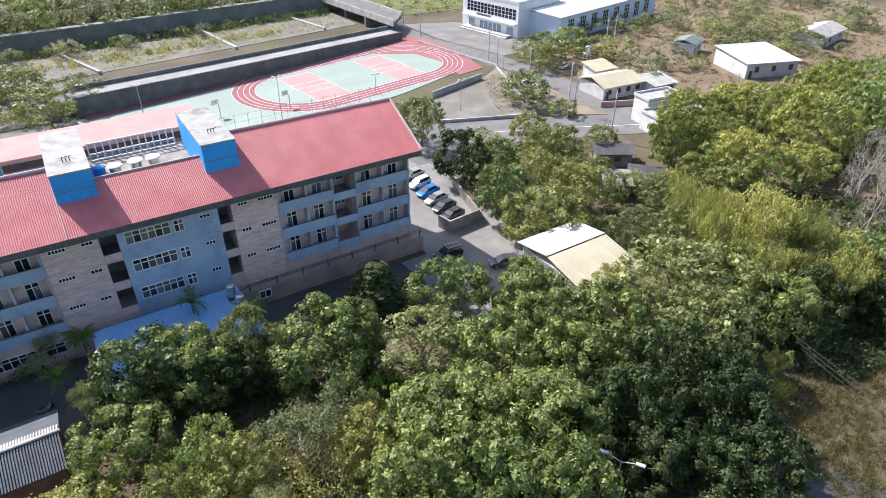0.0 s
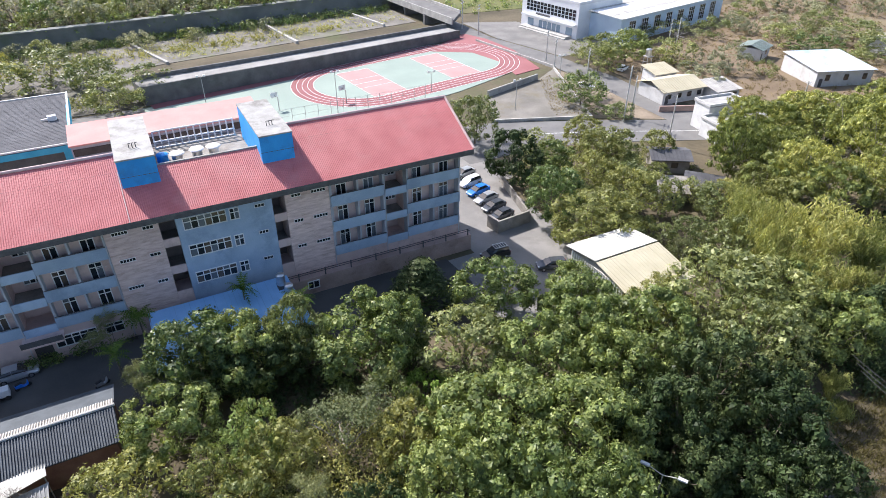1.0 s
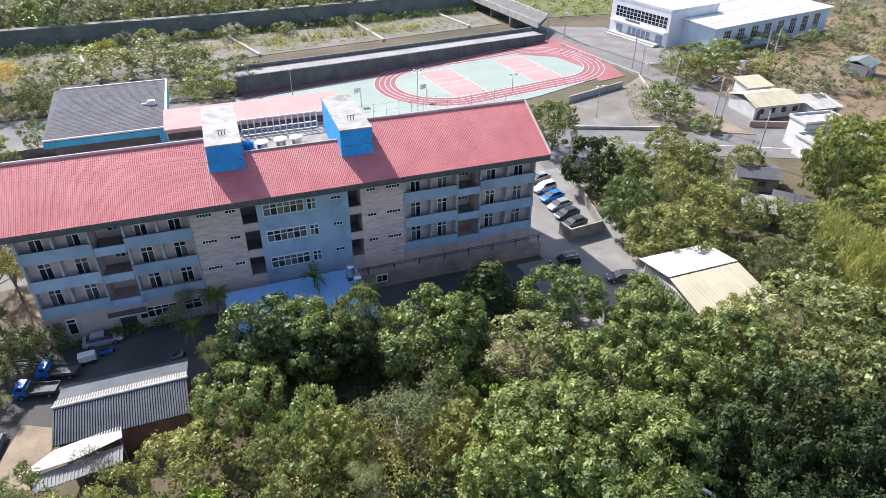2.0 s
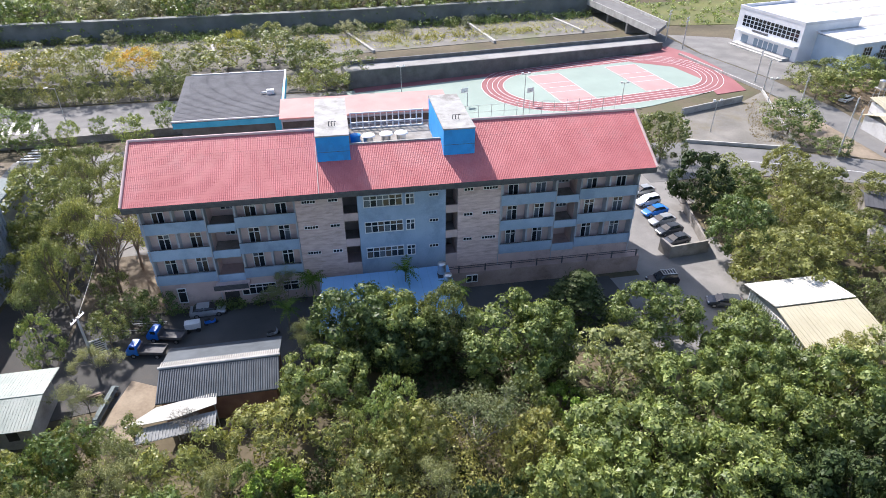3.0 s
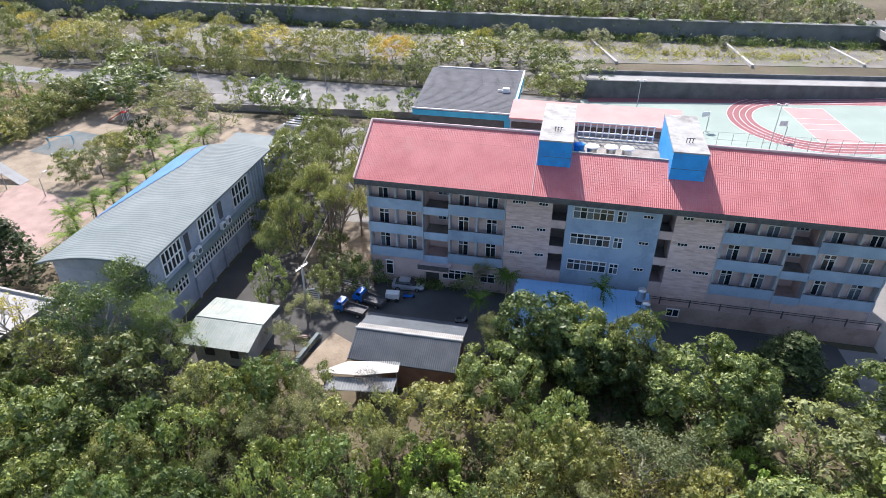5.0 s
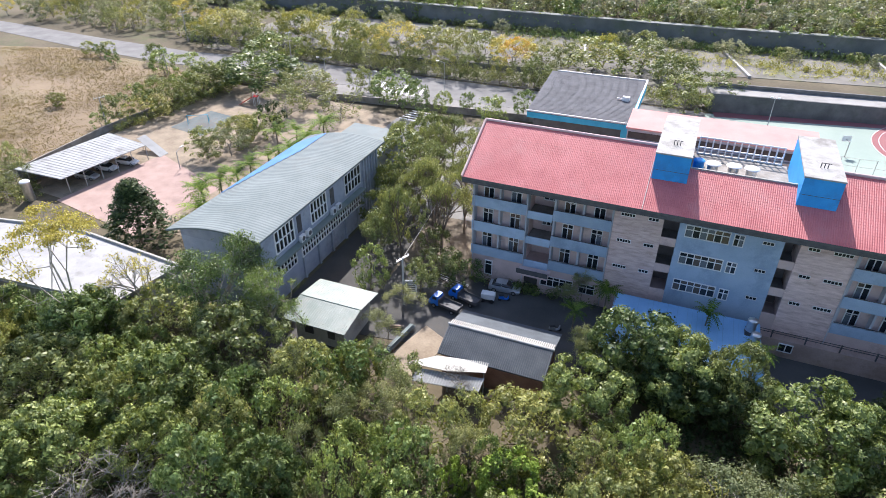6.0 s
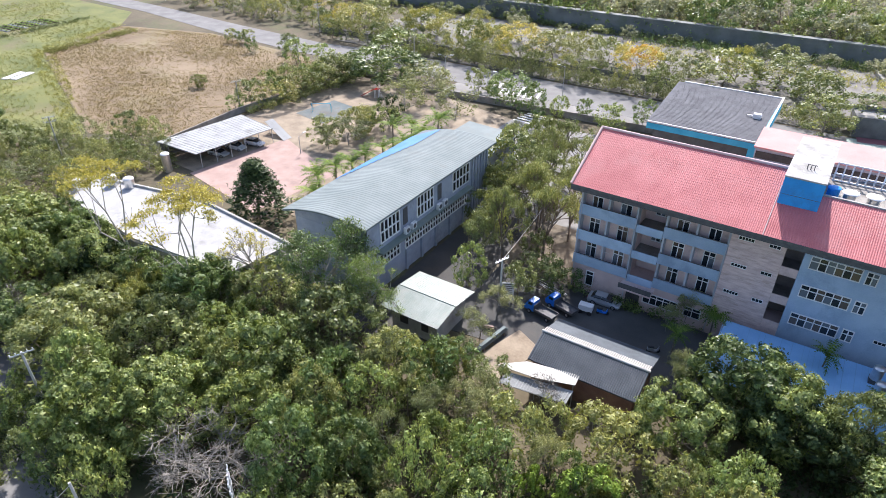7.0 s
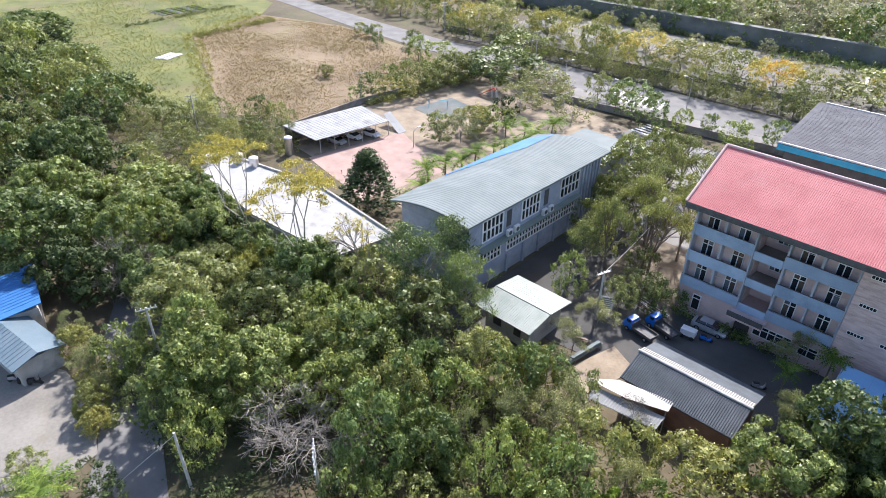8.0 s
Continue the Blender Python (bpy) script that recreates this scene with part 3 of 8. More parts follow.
# Dark band and soffit put the shade below the eaves into colour.
part("eave_fascia", Shape().box(X0, X1, EAVE_Y + 0.02, EAVE_Y + 0.2, EAVE_Z - 0.75, EAVE_Z - 0.03), DARK_TRIM, school, "dark band under the eaves standing for their shade")
part("soffit", Shape().box(X0, X1, EAVE_Y + 0.2, FRONT + 5.0, EAVE_Z - 0.3, EAVE_Z - 0.1), DARK_TRIM, school)

part("core_wall", Shape().box(-23.5, 39.4, 74.0, BACK, 0.0, EAVE_Z - 0.3), PINK_WALL, school, "pink-beige rendered inner wall")
part("base_wall", Shape().box(-23.4, 39.3, FRONT + 0.12, 74.0, 0.0, 4.1), PINK_WALL, school, "pink-beige ground storey wall")
BAYS = ((-23.5, -16.0), (-12.7, -5.3), (20.6, 28.1), (31.2, 39.4))
STONES = ((-5.3, 0.4, ((-4.5, -2.9), (-1.3, -0.2))), (14.9, 20.6, ((15.7, 16.8), (18.2, 20.0))))
STAIRS = ((-16.0, -12.7), (28.1, 31.2))
SLOTS = ((0.4, 2.2), (13.3, 14.9))
TOP = EAVE_Z - 0.3


pane_rng = random.Random(41)


def window(x0, x1, z0, z1, y, panes, glass, transom=0.0, depth=0.12, b=0.1):
    """A window with a white frame, mullions and a pane in each opening; it stands proud of the wall plane y."""
    w = part("window", Shape().box(x0, x1, y - 0.02, y + 0.05, z0, z1), DARK, school, "white-framed window")
    f = Shape()
    f.box(x0 - b, x1 + b, y - depth, y, z0 - b, z0).box(x0 - b, x1 + b, y - depth, y, z1, z1 + b)
    f.box(x0 - b, x0, y - depth, y, z0, z1).box(x1, x1 + b, y - depth, y, z0, z1)
    zt = z1 - transom
    if transom:
        f.box(x0, x1, y - depth, y, zt - 0.05, zt + 0.05)
    for i in range(1, panes):
        xm = x0 + (x1 - x0) * i / panes
        f.box(xm - b * 0.55, xm + b * 0.55, y - depth, y, z0, z1)
    part("window_frame", f, WHITE, w)
    for i in range(panes):
        xa, xb = x0 + (x1 - x0) * i / panes + 0.05, x0 + (x1 - x0) * (i + 1) / panes - 0.05
        part("pane", Shape().box(xa, xb, y - 0.06, y - 0.04, z0 + 0.02, zt - 0.05), pane_rng.choice(glass), w)
        if transom:
            part("pane", Shape().box(xa, xb, y - 0.06, y - 0.04, zt + 0.05, z1 - 0.02), pane_rng.choice(glass), w)


for xa, xb in BAYS:
    wall_y = FRONT + 1.35
    part("bay_wall", Shape().box(xa, xb, wall_y, 74.0, 4.1, TOP), PINK_WALL, school, "pink-beige wall behind the balconies")
    xm = (xa + xb) / 2
    for x in (xa + 0.15, xm, xb - 0.15):
        part("fin_column", Shape().box(x - 0.12, x + 0.12, FRONT + 0.14, wall_y, 4.1, TOP), FIN, school, "grey-blue painted fin between balconies")
    for k, z in enumerate(FLOORS):
        part("balcony", Shape().box(xa + 0.02, xb - 0.02, FRONT - 0.04, FRONT + 0.12, z, z + 1.5 - 0.1 * (k == 0)).box(xa + 0.3, xb - 0.3, FRONT + 0.12, wall_y, z, z + 0.25), BLUE_WALL, school, "light blue balcony parapet")
        part("parapet_rail", Shape().box(xa + 0.1, xb - 0.1, FRONT - 0.0, FRONT + 0.09, z + 1.5, z + 1.58), DARK_TRIM, school, "thin dark rail on the parapet")
        for c in ((xa + xm) / 2, (xm + xb) / 2):
            window(c - 0.62, c + 0.62, z + 0.75, z + 2.9, wall_y, 2, (GLASS, GLASS, GLASS_WARM, GLASS_PALE), 0.55)
for xa, xb, slits in STONES:
    part("stone_wall", Shape().box(xa, xb, FRONT, 74.0, 2.6, TOP), STONE, school, "wall clad in split pinkish stone")
    for sa, sb in slits:
        for z in (14.15, 10.55, 6.8):
            window(sa, sb, z, z + 0.36, FRONT, 3 if sb - sa < 1.3 else 5, (GLASS,), 0, 0.05, 0.05)
part("central_wall", Shape().box(2.2, 13.3, FRONT - 0.02, 74.0, 2.6, TOP), BLUE_WALL, school, "light blue rendered central wall")
for z in (13.0, 9.3, 5.45):
    window(3.0, 7.7, z, z + 1.45, FRONT - 0.02, 6, (GLASS, GLASS_PALE, GLASS_WARM), 0.5)
    window(8.25, 9.2, z, z + 1.4, FRONT - 0.02, 2, (GLASS, GLASS_PALE), 0.5)
    window(11.2, 12.3, z + 0.85, z + 1.2, FRONT - 0.02, 3, (GLASS,), 0, 0.05, 0.06)
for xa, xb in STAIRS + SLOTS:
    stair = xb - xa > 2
    # Slot back walls carry their shade in the colour; stair walls do not.
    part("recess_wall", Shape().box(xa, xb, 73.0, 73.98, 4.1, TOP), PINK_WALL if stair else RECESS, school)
    for z in FLOORS:
        part("landing", Shape().box(xa + 0.02, xb - 0.02, FRONT + 0.12, 73.0, z - 0.35, z - 0.05), OLD_WALL, school, "concrete landing slab")
        part("landing_parapet", Shape().box(xa + 0.02, xb - 0.02, FRONT + 0.02, FRONT + 0.17, z - 0.35, z + 0.75), BLUE_WALL if stair else PINK_WALL, school, "low landing parapet")
        if stair and z > 5:
            window(xa + 1.3, xb - 0.3, z + 0.9, z + 1.7, 73.0, 3, (GLASS, GLASS_PALE), 0)

# ground storey openings
window(-21.3, -20.4, 1.2, 3.3, FRONT + 0.12, 1, (GLASS,), 0.5)
window(-13.4, -9.2, 1.5, 2.9, FRONT + 0.12, 5, (GLASS,), 0.4)
window(-8.2, -6.3, 1.6, 2.9, FRONT + 0.12, 2, (GLASS,), 0.4)
window(16.0, 17.4, 1.0, 2.0, 67.9, 2, (GLASS,), 0)
part("canopy", Shape().box(-16.4, -12.2, 67.4, FRONT + 0.12, 3.55, 3.8), PINK_WALL, school, "concrete canopy above the entrance")
part("canopy_rail", Shape().box(-16.4, -12.2, 67.4, 67.46, 3.8, 4.5), DARK_TRIM, school, "dark rail above the canopy")
# No real opening: a dark panel paints the entrance's shade on the wall.
part("entrance", Shape().box(-15.7, -13.9, FRONT + 0.05, FRONT + 0.14, 0.05, 2.6), DARK, school, "dark panel standing for the unlit entrance")
for x in (-23.2, -16.05, -5.4, 20.5, 28.0, 39.2):
    part("downpipe", Shape().tube((x, FRONT - 0.1, 0.3), (x, FRONT - 0.1, TOP), 0.06, sides=6), FIN, school, "painted rainwater pipe")
for k in range(8):
    x = (-19.5, -10.4, -6.6, 22.0, 25.3, 33.2, 36.5, 38.3)[k]
    z = FLOORS[(k * 2) % 3]
    part("laundry_rod", Shape().box(x - 0.6, x + 0.6, FRONT + 0.6, FRONT + 0.63, z + 2.5, z + 2.53), STEEL, school, "thin steel rod in the balcony")

# terrace and lift boxes on the roof
part("terrace_floor", Shape().box(1.9, 13.45, 74.4, 85.3, 15.5, 16.9), OLD_WALL, school, "pale concrete roof terrace")
part("terrace_wall", Shape().box(1.9, 13.45, 85.3, 85.5, 15.0, 16.0), PINK_WALL, school)
part("rear_wall_upper", Shape().box(1.9, 13.45, 84.0, 85.3, 12.0, 15.5), PINK_WALL, school)
for k, (xa, xb, ya, yb) in enumerate(BOXES):
    hut = part("stair_hut", Shape().box(xa, xb, ya, yb, 16.0, 21.45), BRIGHT_BLUE, school, "bright blue stair head above the roof")
    part("hut_slab", Shape().box(xa - 0.06, xb + 0.06, ya - 0.06, yb + 0.06, 21.45, 21.62), WHITE_SLAB, hut, "stained white roof slab")
    part("hut_joint", Shape().box(xa - 0.01, xb + 0.01, ya - 0.015, ya + 0.02, 19.45, 19.5), DARK_TRIM, hut, "dark joint line across the blue wall")
    cx = (xa + xb) / 2
    for i in range(3):
        part("vent_hook", Shape().tube((cx - 0.3 + 0.35 * i, ya + 3.0, 21.6), (cx - 0.3 + 0.35 * i, ya + 3.0, 22.2), 0.05).tube((cx - 0.3 + 0.35 * i, ya + 3.0, 22.2), (cx - 0.1 + 0.35 * i, ya + 2.7, 22.3), 0.05), DARK_TRIM, hut, "bent vent pipe")
fence = thing("terrace_screen", Matrix.Translation((7.7, 84.9, 16.9)), "white steel frame screen round the roof terrace", "railing")
for i in range(13):
    x = 2.6 + 10.2 * i / 12
    part("post", Shape().box(x - 0.085, x + 0.085, 84.84, 84.96, 16.9, 19.2), WHITE, fence)
for z in (16.95, 17.8, 19.2):
    part("rail", Shape().box(2.5, 12.9, 84.82, 84.98, z, z + 0.16), WHITE, fence)
for i in range(4):
    x, y = (2.9, 4.6, 7.0, 9.05)[i], (79.6, 79.2, 79.4, 79.4)[i]
    tank = thing("water_tank", Matrix.Translation((x, y, 16.9)), "white domed steel water tank on the terrace" if i else "small blue plastic water tank", "water tank", "tanks on the roof")
    part("body", Shape().tube((x, y, 16.9), (x, y, 18.2), 0.66, sides=16), STEEL if i else BRIGHT_BLUE, tank, smooth=False)
    part("lid", Shape().dome((x, y, 18.2), 0.95 if i else 0.74, 0.22), WHITE if i else BRIGHT_BLUE, tank, smooth=True)

# raised walk along the foot of the building
walkway = thing("raised_walkway", Matrix.Translation((22, 68.5, 0)), "raised walkway with a stained concrete wall along the building", "walkway", kind="structure")
part("retaining_wall", Shape().box(-1.0, 40.6, 67.9, FRONT + 0.1, 0.0, 2.5), STAINED_WALL, walkway, "stained pink-beige retaining wall")
for i in range(12):
    x = 0.5 + 3.6 * i
    part("post", Shape().box(x - 0.07, x + 0.07, 67.95, 68.09, 2.5, 3.6), DARK_TRIM, walkway)
part("rail", Shape().box(-0.8, 40.4, 67.98, 68.05, 3.2, 3.27).box(-0.8, 40.4, 67.98, 68.05, 3.5, 3.56), DARK_TRIM, walkway)
SET = Matrix.Translation((8, 76.7, 0)) @ pose(0, 0, 0, 0, 0, -0.7) @ Matrix.Translation((-8, -77, 0))
for ob in (school, walkway):
    ob.matrix_basis = SET @ ob.matrix_basis


# ---- west wing with arched roof ----
wing = thing("school_wing", Matrix.Translation((-50, 67, 0)), "two-storey school wing with arched pale blue steel roof", "building")
WX0, WX1, WY0, WY1, WE = -57.5, -45.0, 52.0, 83.5, 10.9
part("body_wall", Shape().box(WX0 + 0.3, WX1, WY0 + 0.02, WY1 - 0.02, 0, WE - 1.5).box(-51, WX1, WY0 + 0.3, WY1 - 0.3, WE - 1.5, WE + 0.1), WING_WALL, wing, "grey-lilac rendered wall")


def arched(xa, xb, ya, yb, ze, sag, ribs, thick):
    """An arched sheet with raised ribs that run across it."""
    n, s = 18, Shape()
    prof = [(0.0, 0.0), (0.3, 0.034), (0.55, 0.034), (0.85, 0.0)]
    ys = [(ya + (j + f) * (yb - ya) / ribs, h) for j in range(ribs) for f, h in prof] + [(yb, 0.0)]
    for i in range(n + 1):
        u = i / n
        x, z = xa + (xb - xa) * u, ze - 1.3 * (1 - u) + sag * (1 - (2 * u - 1) ** 2)
        s.v += [(x, y, z + h) for y, h in ys]
    w = len(ys)
    s.f = [(i * w + j, (i + 1) * w + j, (i + 1) * w + j + 1, i * w + j + 1) for i in range(n) for j in range(w - 1)]
    low = Shape()
    for i in range(n + 1):
        u = i / n
        x, z = xa + (xb - xa) * u, ze - 1.3 * (1 - u) + sag * (1 - (2 * u - 1) ** 2) - 0.02
        low.v += [(x, ya, z), (x, yb, z), (x, yb, z - thick), (x, ya, z - thick)]
    low.f = [(4 * i + k, 4 * i + 4 + k, 4 * i + 4 + (k + 1) % 4, 4 * i + (k + 1) % 4) for i in range(n) for k in range(4)] + [(0, 1, 2, 3), (4 * n + 3, 4 * n + 2, 4 * n + 1, 4 * n)]
    return s, low


ribs, deck = arched(WX0 - 1.2, WX1 + 0.8, WY0 - 0.9, WY1 + 1.5, WE + 0.25, 1.0, 66, 0.22)
arch = part("roof", deck, METAL_ROOF, wing, "arched pale blue steel roof")
part("roof_ribs", ribs, METAL_ROOF, arch, "ribbed pale blue steel sheets", kind="stuff")


def wing_top(x):
    u = (x - (WX0 - 1.2)) / (WX1 + 0.8 - (WX0 - 1.2))
    return WE + 0.25 - 1.3 * (1 - u) + 1.0 * (1 - (2 * u - 1) ** 2) - 0.2


gp = [(WX0 + 0.3, WE - 1.9)] + [(x, wing_top(x)) for x in np.linspace(WX0 + 0.3, WX1, 13)] + [(WX1, WE - 1.9)]
for ya in (WY0, WY1 - 0.3):
    k = len(gp)
    gable = Shape().add([(x, ya, z) for x, z in gp] + [(x, ya + 0.3, z) for x, z in gp], [tuple(range(k)), tuple(range(k, 2 * k))[::-1]])
    part("gable", gable, WING_WALL, wing)


def side_window(y0, y1, z0, z1, cols, rows, x, parent):
    w = part("window", Shape().box(x - 0.05, x + 0.02, y0, y1, z0, z1), GLASS, parent, "white-framed grid window")
    f = Shape()
    for i in range(cols + 1):
        y = y0 + (y1 - y0) * i / cols
        f.box(x, x + 0.12, y - 0.1, y + 0.1, z0, z1)
    for j in range(rows + 1):
        z = z0 + (z1 - z0) * j / rows
        f.box(x + 0.01, x + 0.11, y0, y1, z - 0.09, z + 0.09)
    part("window_frame", f, WHITE, w)


edge = Shape()
for k in range(12):
    xs_ = [WX0 - 1.15 + 0.32 * k, WX0 - 1.15 + 0.32 * (k + 1)]
    reach = 84.6 - 1.35 * (11 - k) * 0.2
    edge.slab([(xs_[0], 62 + 1.3 * k, wing_top(xs_[0]) + 0.295), (xs_[1], 62 + 1.3 * k, wing_top(xs_[1]) + 0.295), (xs_[1], reach, wing_top(xs_[1]) + 0.295), (xs_[0], reach, wing_top(xs_[0]) + 0.295)], 0.02)
part("blue_sheet", edge, DEEP_BLUE, arch, "bright blue sheet along the roof edge", kind="stuff")
for y0, y1 in ((55.0, 59.2), (63.4, 67.5), (72.8, 77.6)):
    side_window(y0, y1, 7.0, 10.2, 5, 2, WX1, wing)
for y0, y1 in ((54.6, 59.0), (60.4, 77.0)):
    side_window(y0, y1, 3.4, 5.3, round((y1 - y0) / 0.7), 2, WX1, wing)
for y in (60.6, 69.2):
    part("tall_louvre", Shape().box(WX1 - 0.02, WX1 + 0.06, y - 0.5, y + 0.5, 7.4, 9.9), DARK_TRIM, wing, "dark louvre panel")
part("ledge", Shape().box(WX1, WX1 + 1.1, 54, 77.5, 6.0, 6.25), GREEN_STEEL, wing, "greenish steel ledge above the lower windows")
for i in range(6):
    y = 78.4 + 0.9 * i
    part("wall_fin", Shape().box(WX1, WX1 + 0.25, y, y + 0.3, 0.5, WE), WING_WALL, wing)
for y in (60.2, 61.8, 68.4, 69.9):
    ac = thing("air_conditioner", Matrix.Translation((WX1 + 0.55, y, 6.26)), "white outdoor air conditioner on the wall ledge", "air conditioner", "air conditioners on the ledge")
    part("casing", Shape().box(WX1 + 0.3, WX1 + 0.75, y - 0.5, y + 0.5, 6.26, 7.2), WHITE, ac)
    part("fan_grille", Shape().tube((WX1 + 0.75, y, 6.73), (WX1 + 0.79, y, 6.73), 0.34, sides=14), DARK_TRIM, ac, "dark round fan grille")
for y in (60.5, 64.3, 68.0, 72.0, 76.0):
    part("pier", Shape().box(WX1, WX1 + 0.3, y - 0.2, y + 0.2, 0, 3.3), WING_WALL, wing)

annex = thing("annex", Matrix.Translation((-52, 92, 0)), "pale steel-roofed annex behind the wing", "building")
part("wall", Shape().box(-57, -47.5, 86.5, 98.5, 0, 6.6), WING_WALL, annex)
part("roof", Shape().slab([(-57.6, 86, 7.4), (-47, 86, 7.0), (-47, 99, 7.0), (-57.6, 99, 7.4)], 0.3), METAL_ROOF, annex, "pale blue steel roof")

# ---- hall behind the school ----
hall = thing("assembly_hall", Matrix.Translation((-18, 121, 0)), "hall with grey shingle roof and cyan eaves", "building")
HX0, HX1, HY0, HY1 = -26.9, -8.6, 108.4, 133.2
# Grey hall wall, its shade painted in with the dark concrete.
part("wall", Shape().box(HX0 + 1, HX1 - 0.6, HY0 + 1.6, HY1 - 0.6, 0, 10.4), DARK_CONCRETE, hall, "grey wall with its shade put into dark concrete colour")
part("roof", Shape().slab([(HX0, HY0, 10.9), (HX1, HY0, 10.9), (HX1, HY1, 11.3), (HX0 - 1.2, HY1, 11.3)], 0.18), GREY_ROOF, hall, "grey shingle roof")
rows_ = Shape()
for i in range(40):
    y = HY0 + 0.3 + 24.2 * i / 39
    z = 10.9 + 0.4 * (y - HY0) / (HY1 - HY0)
    rows_.slab([(HX0 + 0.1, y, z + 0.03), (HX1 - 0.1, y, z + 0.03), (HX1 - 0.1, y + 0.58, z + 0.02), (HX0 + 0.1, y + 0.58, z + 0.02)], 0.01)
part("shingle_field", rows_, GREY_ROOF, hall, "rows of grey shingles", kind="stuff")
part("eave_band", Shape().box(HX0 + 0.05, HX1 - 1.2, HY0 - 0.05, HY0 + 0.3, 9.7, 10.7), CYAN, hall, "cyan eaves band")
part("corner_pier", Shape().box(HX1 - 1.2, HX1, HY0 - 0.1, HY0 + 0.9, 0, 10.7), CYAN, hall, "cyan corner pier")
part("side_band", Shape().box(HX1 - 0.12, HX1 + 0.25, HY0 - 0.1, HY1, 9.2, 11.2), CYAN, hall, "cyan side parapet")
for a, b, c, d in ((HX0 - 0.1, HX1 + 0.3, HY0 - 0.12, HY0 + 0.08), (HX0 - 0.1, HX1 + 0.3, HY1, HY1 + 0.25)):
    part("roof_edge", Shape().box(a, b, c, d, 10.85 if c < 120 else 11.25, 11.1 if c < 120 else 11.5), WHITE, hall, "white roof edge trim")
part("roof_edge", Shape().slab([(HX1 + 0.05, HY0, 11.25), (HX1 + 0.35, HY0, 11.25), (HX1 + 0.35, HY1, 11.65), (HX1 + 0.05, HY1, 11.65)], 0.3), WHITE, hall, "white roof edge trim")
part("roof_unit", Shape().box(-11.5, -10.2, 119.6, 120.5, 11.1, 11.9).box(-12.5, -11.5, 119.9, 120.2, 11.3, 11.5), WHITE, hall, "white ventilation unit on the roof")

rear = thing("rear_corridor_block", Matrix.Translation((6, 105, 0)), "low block with a flat pink roof behind the school", "building")
part("wall", Shape().box(-8.2, 19.5, 101.6, 108.5, 0, 12.9), WING_WALL, rear)
part("roof", Shape().slab([(-8.4, 100.9, 13.2), (20.2, 100.9, 13.2), (20.2, 108.9, 13.7), (-8.4, 108.9, 13.7)], 0.25), PINK_ROOF, rear, "flat pink membrane roof")
# Shade of the open slot is this dark strip on a closed wall.
part("opening_strip", Shape().box(-8, 19.2, 101.5, 101.62, 11.2, 12.3), DARK, rear, "dark strip standing for the unlit slot below the roof")
part("ledge", Shape().box(-8.2, 19.6, 100.9, 101.6, 10.6, 10.9), CONCRETE, rear)

# ---- sheds in front ----
shop = thing("flat_blue_shed", Matrix.Translation((5, 62, 0)), "low shed with a light blue steel roof", "shed")
part("wall", Shape().box(-3.2, 12.9, 57.4, 67.0, 0, 3.6), WING_WALL, shop)
part("roof", Shape().slab([(-3.8, 56.8, 3.9), (13.5, 56.8, 3.9), (13.2, 67.5, 4.1), (-3.2, 67.5, 4.1)], 0.15), SKY_ROOF, shop, "light blue steel roof")
for i in range(30):
    x = -3.4 + 16.6 * i / 29
    part("roof_seam", Shape().slab([(x - 0.03, 56.9, 3.925), (x + 0.03, 56.9, 3.925), (x + 0.03, 67.4, 4.125), (x - 0.03, 67.4, 4.125)], 0.05), SKY_ROOF, shop)
for x, y in ((12.0, 65.2), (12.3, 62.6)):
    tk = thing("steel_water_tank", Matrix.Translation((x, y, 4.1)), "stainless steel water tank on the shed roof", "water tank", "steel tanks on the shed")
    part("stand", Shape().box(x - 0.5, x + 0.5, y - 0.5, y + 0.5, 4.05, 4.6), DARK_TRIM, tk)
    part("body", Shape().tube((x, y, 4.6), (x, y, 6.0), 0.55, sides=16), STEEL, tk)
    part("lid", Shape().dome((x, y, 6.0), 0.55, 0.25), STEEL, tk, smooth=True)

old = thing("black_tiled_house", Matrix.Translation((-14, 51, 0)), "old single-storey house with black ribbed tile roof", "house")
OX0, OX1 = -20.2, -8.0
part("wall", Shape().box(OX0 + 0.4, OX1 - 0.4, 49.5, 56.4, 0, 3.6), paint("old_brick", (0.22, 0.11, 0.08), (0.32, 0.17, 0.12), 0.8, 9, 0.9, bump=0.3), old, "weathered reddish brick wall")
deck = part("roof", Shape().slab([(OX0, 49.0, 3.7), (OX1, 49.0, 3.7), (OX1, 52.7, 5.0), (OX0, 52.7, 5.0)], 0.12).slab([(OX0, 52.7, 5.0), (OX1, 52.7, 5.0), (OX1, 57.4, 3.7), (OX0, 57.4, 3.7)], 0.12), BLACK_TILE, old, "black tile roof")
s = Shape()
cap = Shape()
for i in range(52):
    x = OX0 + (i + 0.5) * (OX1 - OX0) / 52
    s.slab([(x - 0.045, 48.95, 3.82), (x + 0.045, 48.95, 3.82), (x + 0.045, 52.7, 5.12), (x - 0.045, 52.7, 5.12)], 0.14)
    cap.slab([(x - 0.05, 52.75, 5.2), (x + 0.05, 52.75, 5.2), (x + 0.05, 53.75, 5.0), (x - 0.05, 53.75, 5.0)], 0.14)
part("tile_ribs", s, BLACK_TILE, deck, "raised black tile ribs", kind="stuff")
part("cap_ribs", cap, CONCRETE, deck, "pale ribbed capping behind the ridge", kind="stuff")
part("ridge", Shape().tube((OX0 - 0.1, 52.7, 5.1), (OX1 + 0.1, 52.7, 5.1), 0.16), CONCRETE, old, "white ridge capping")
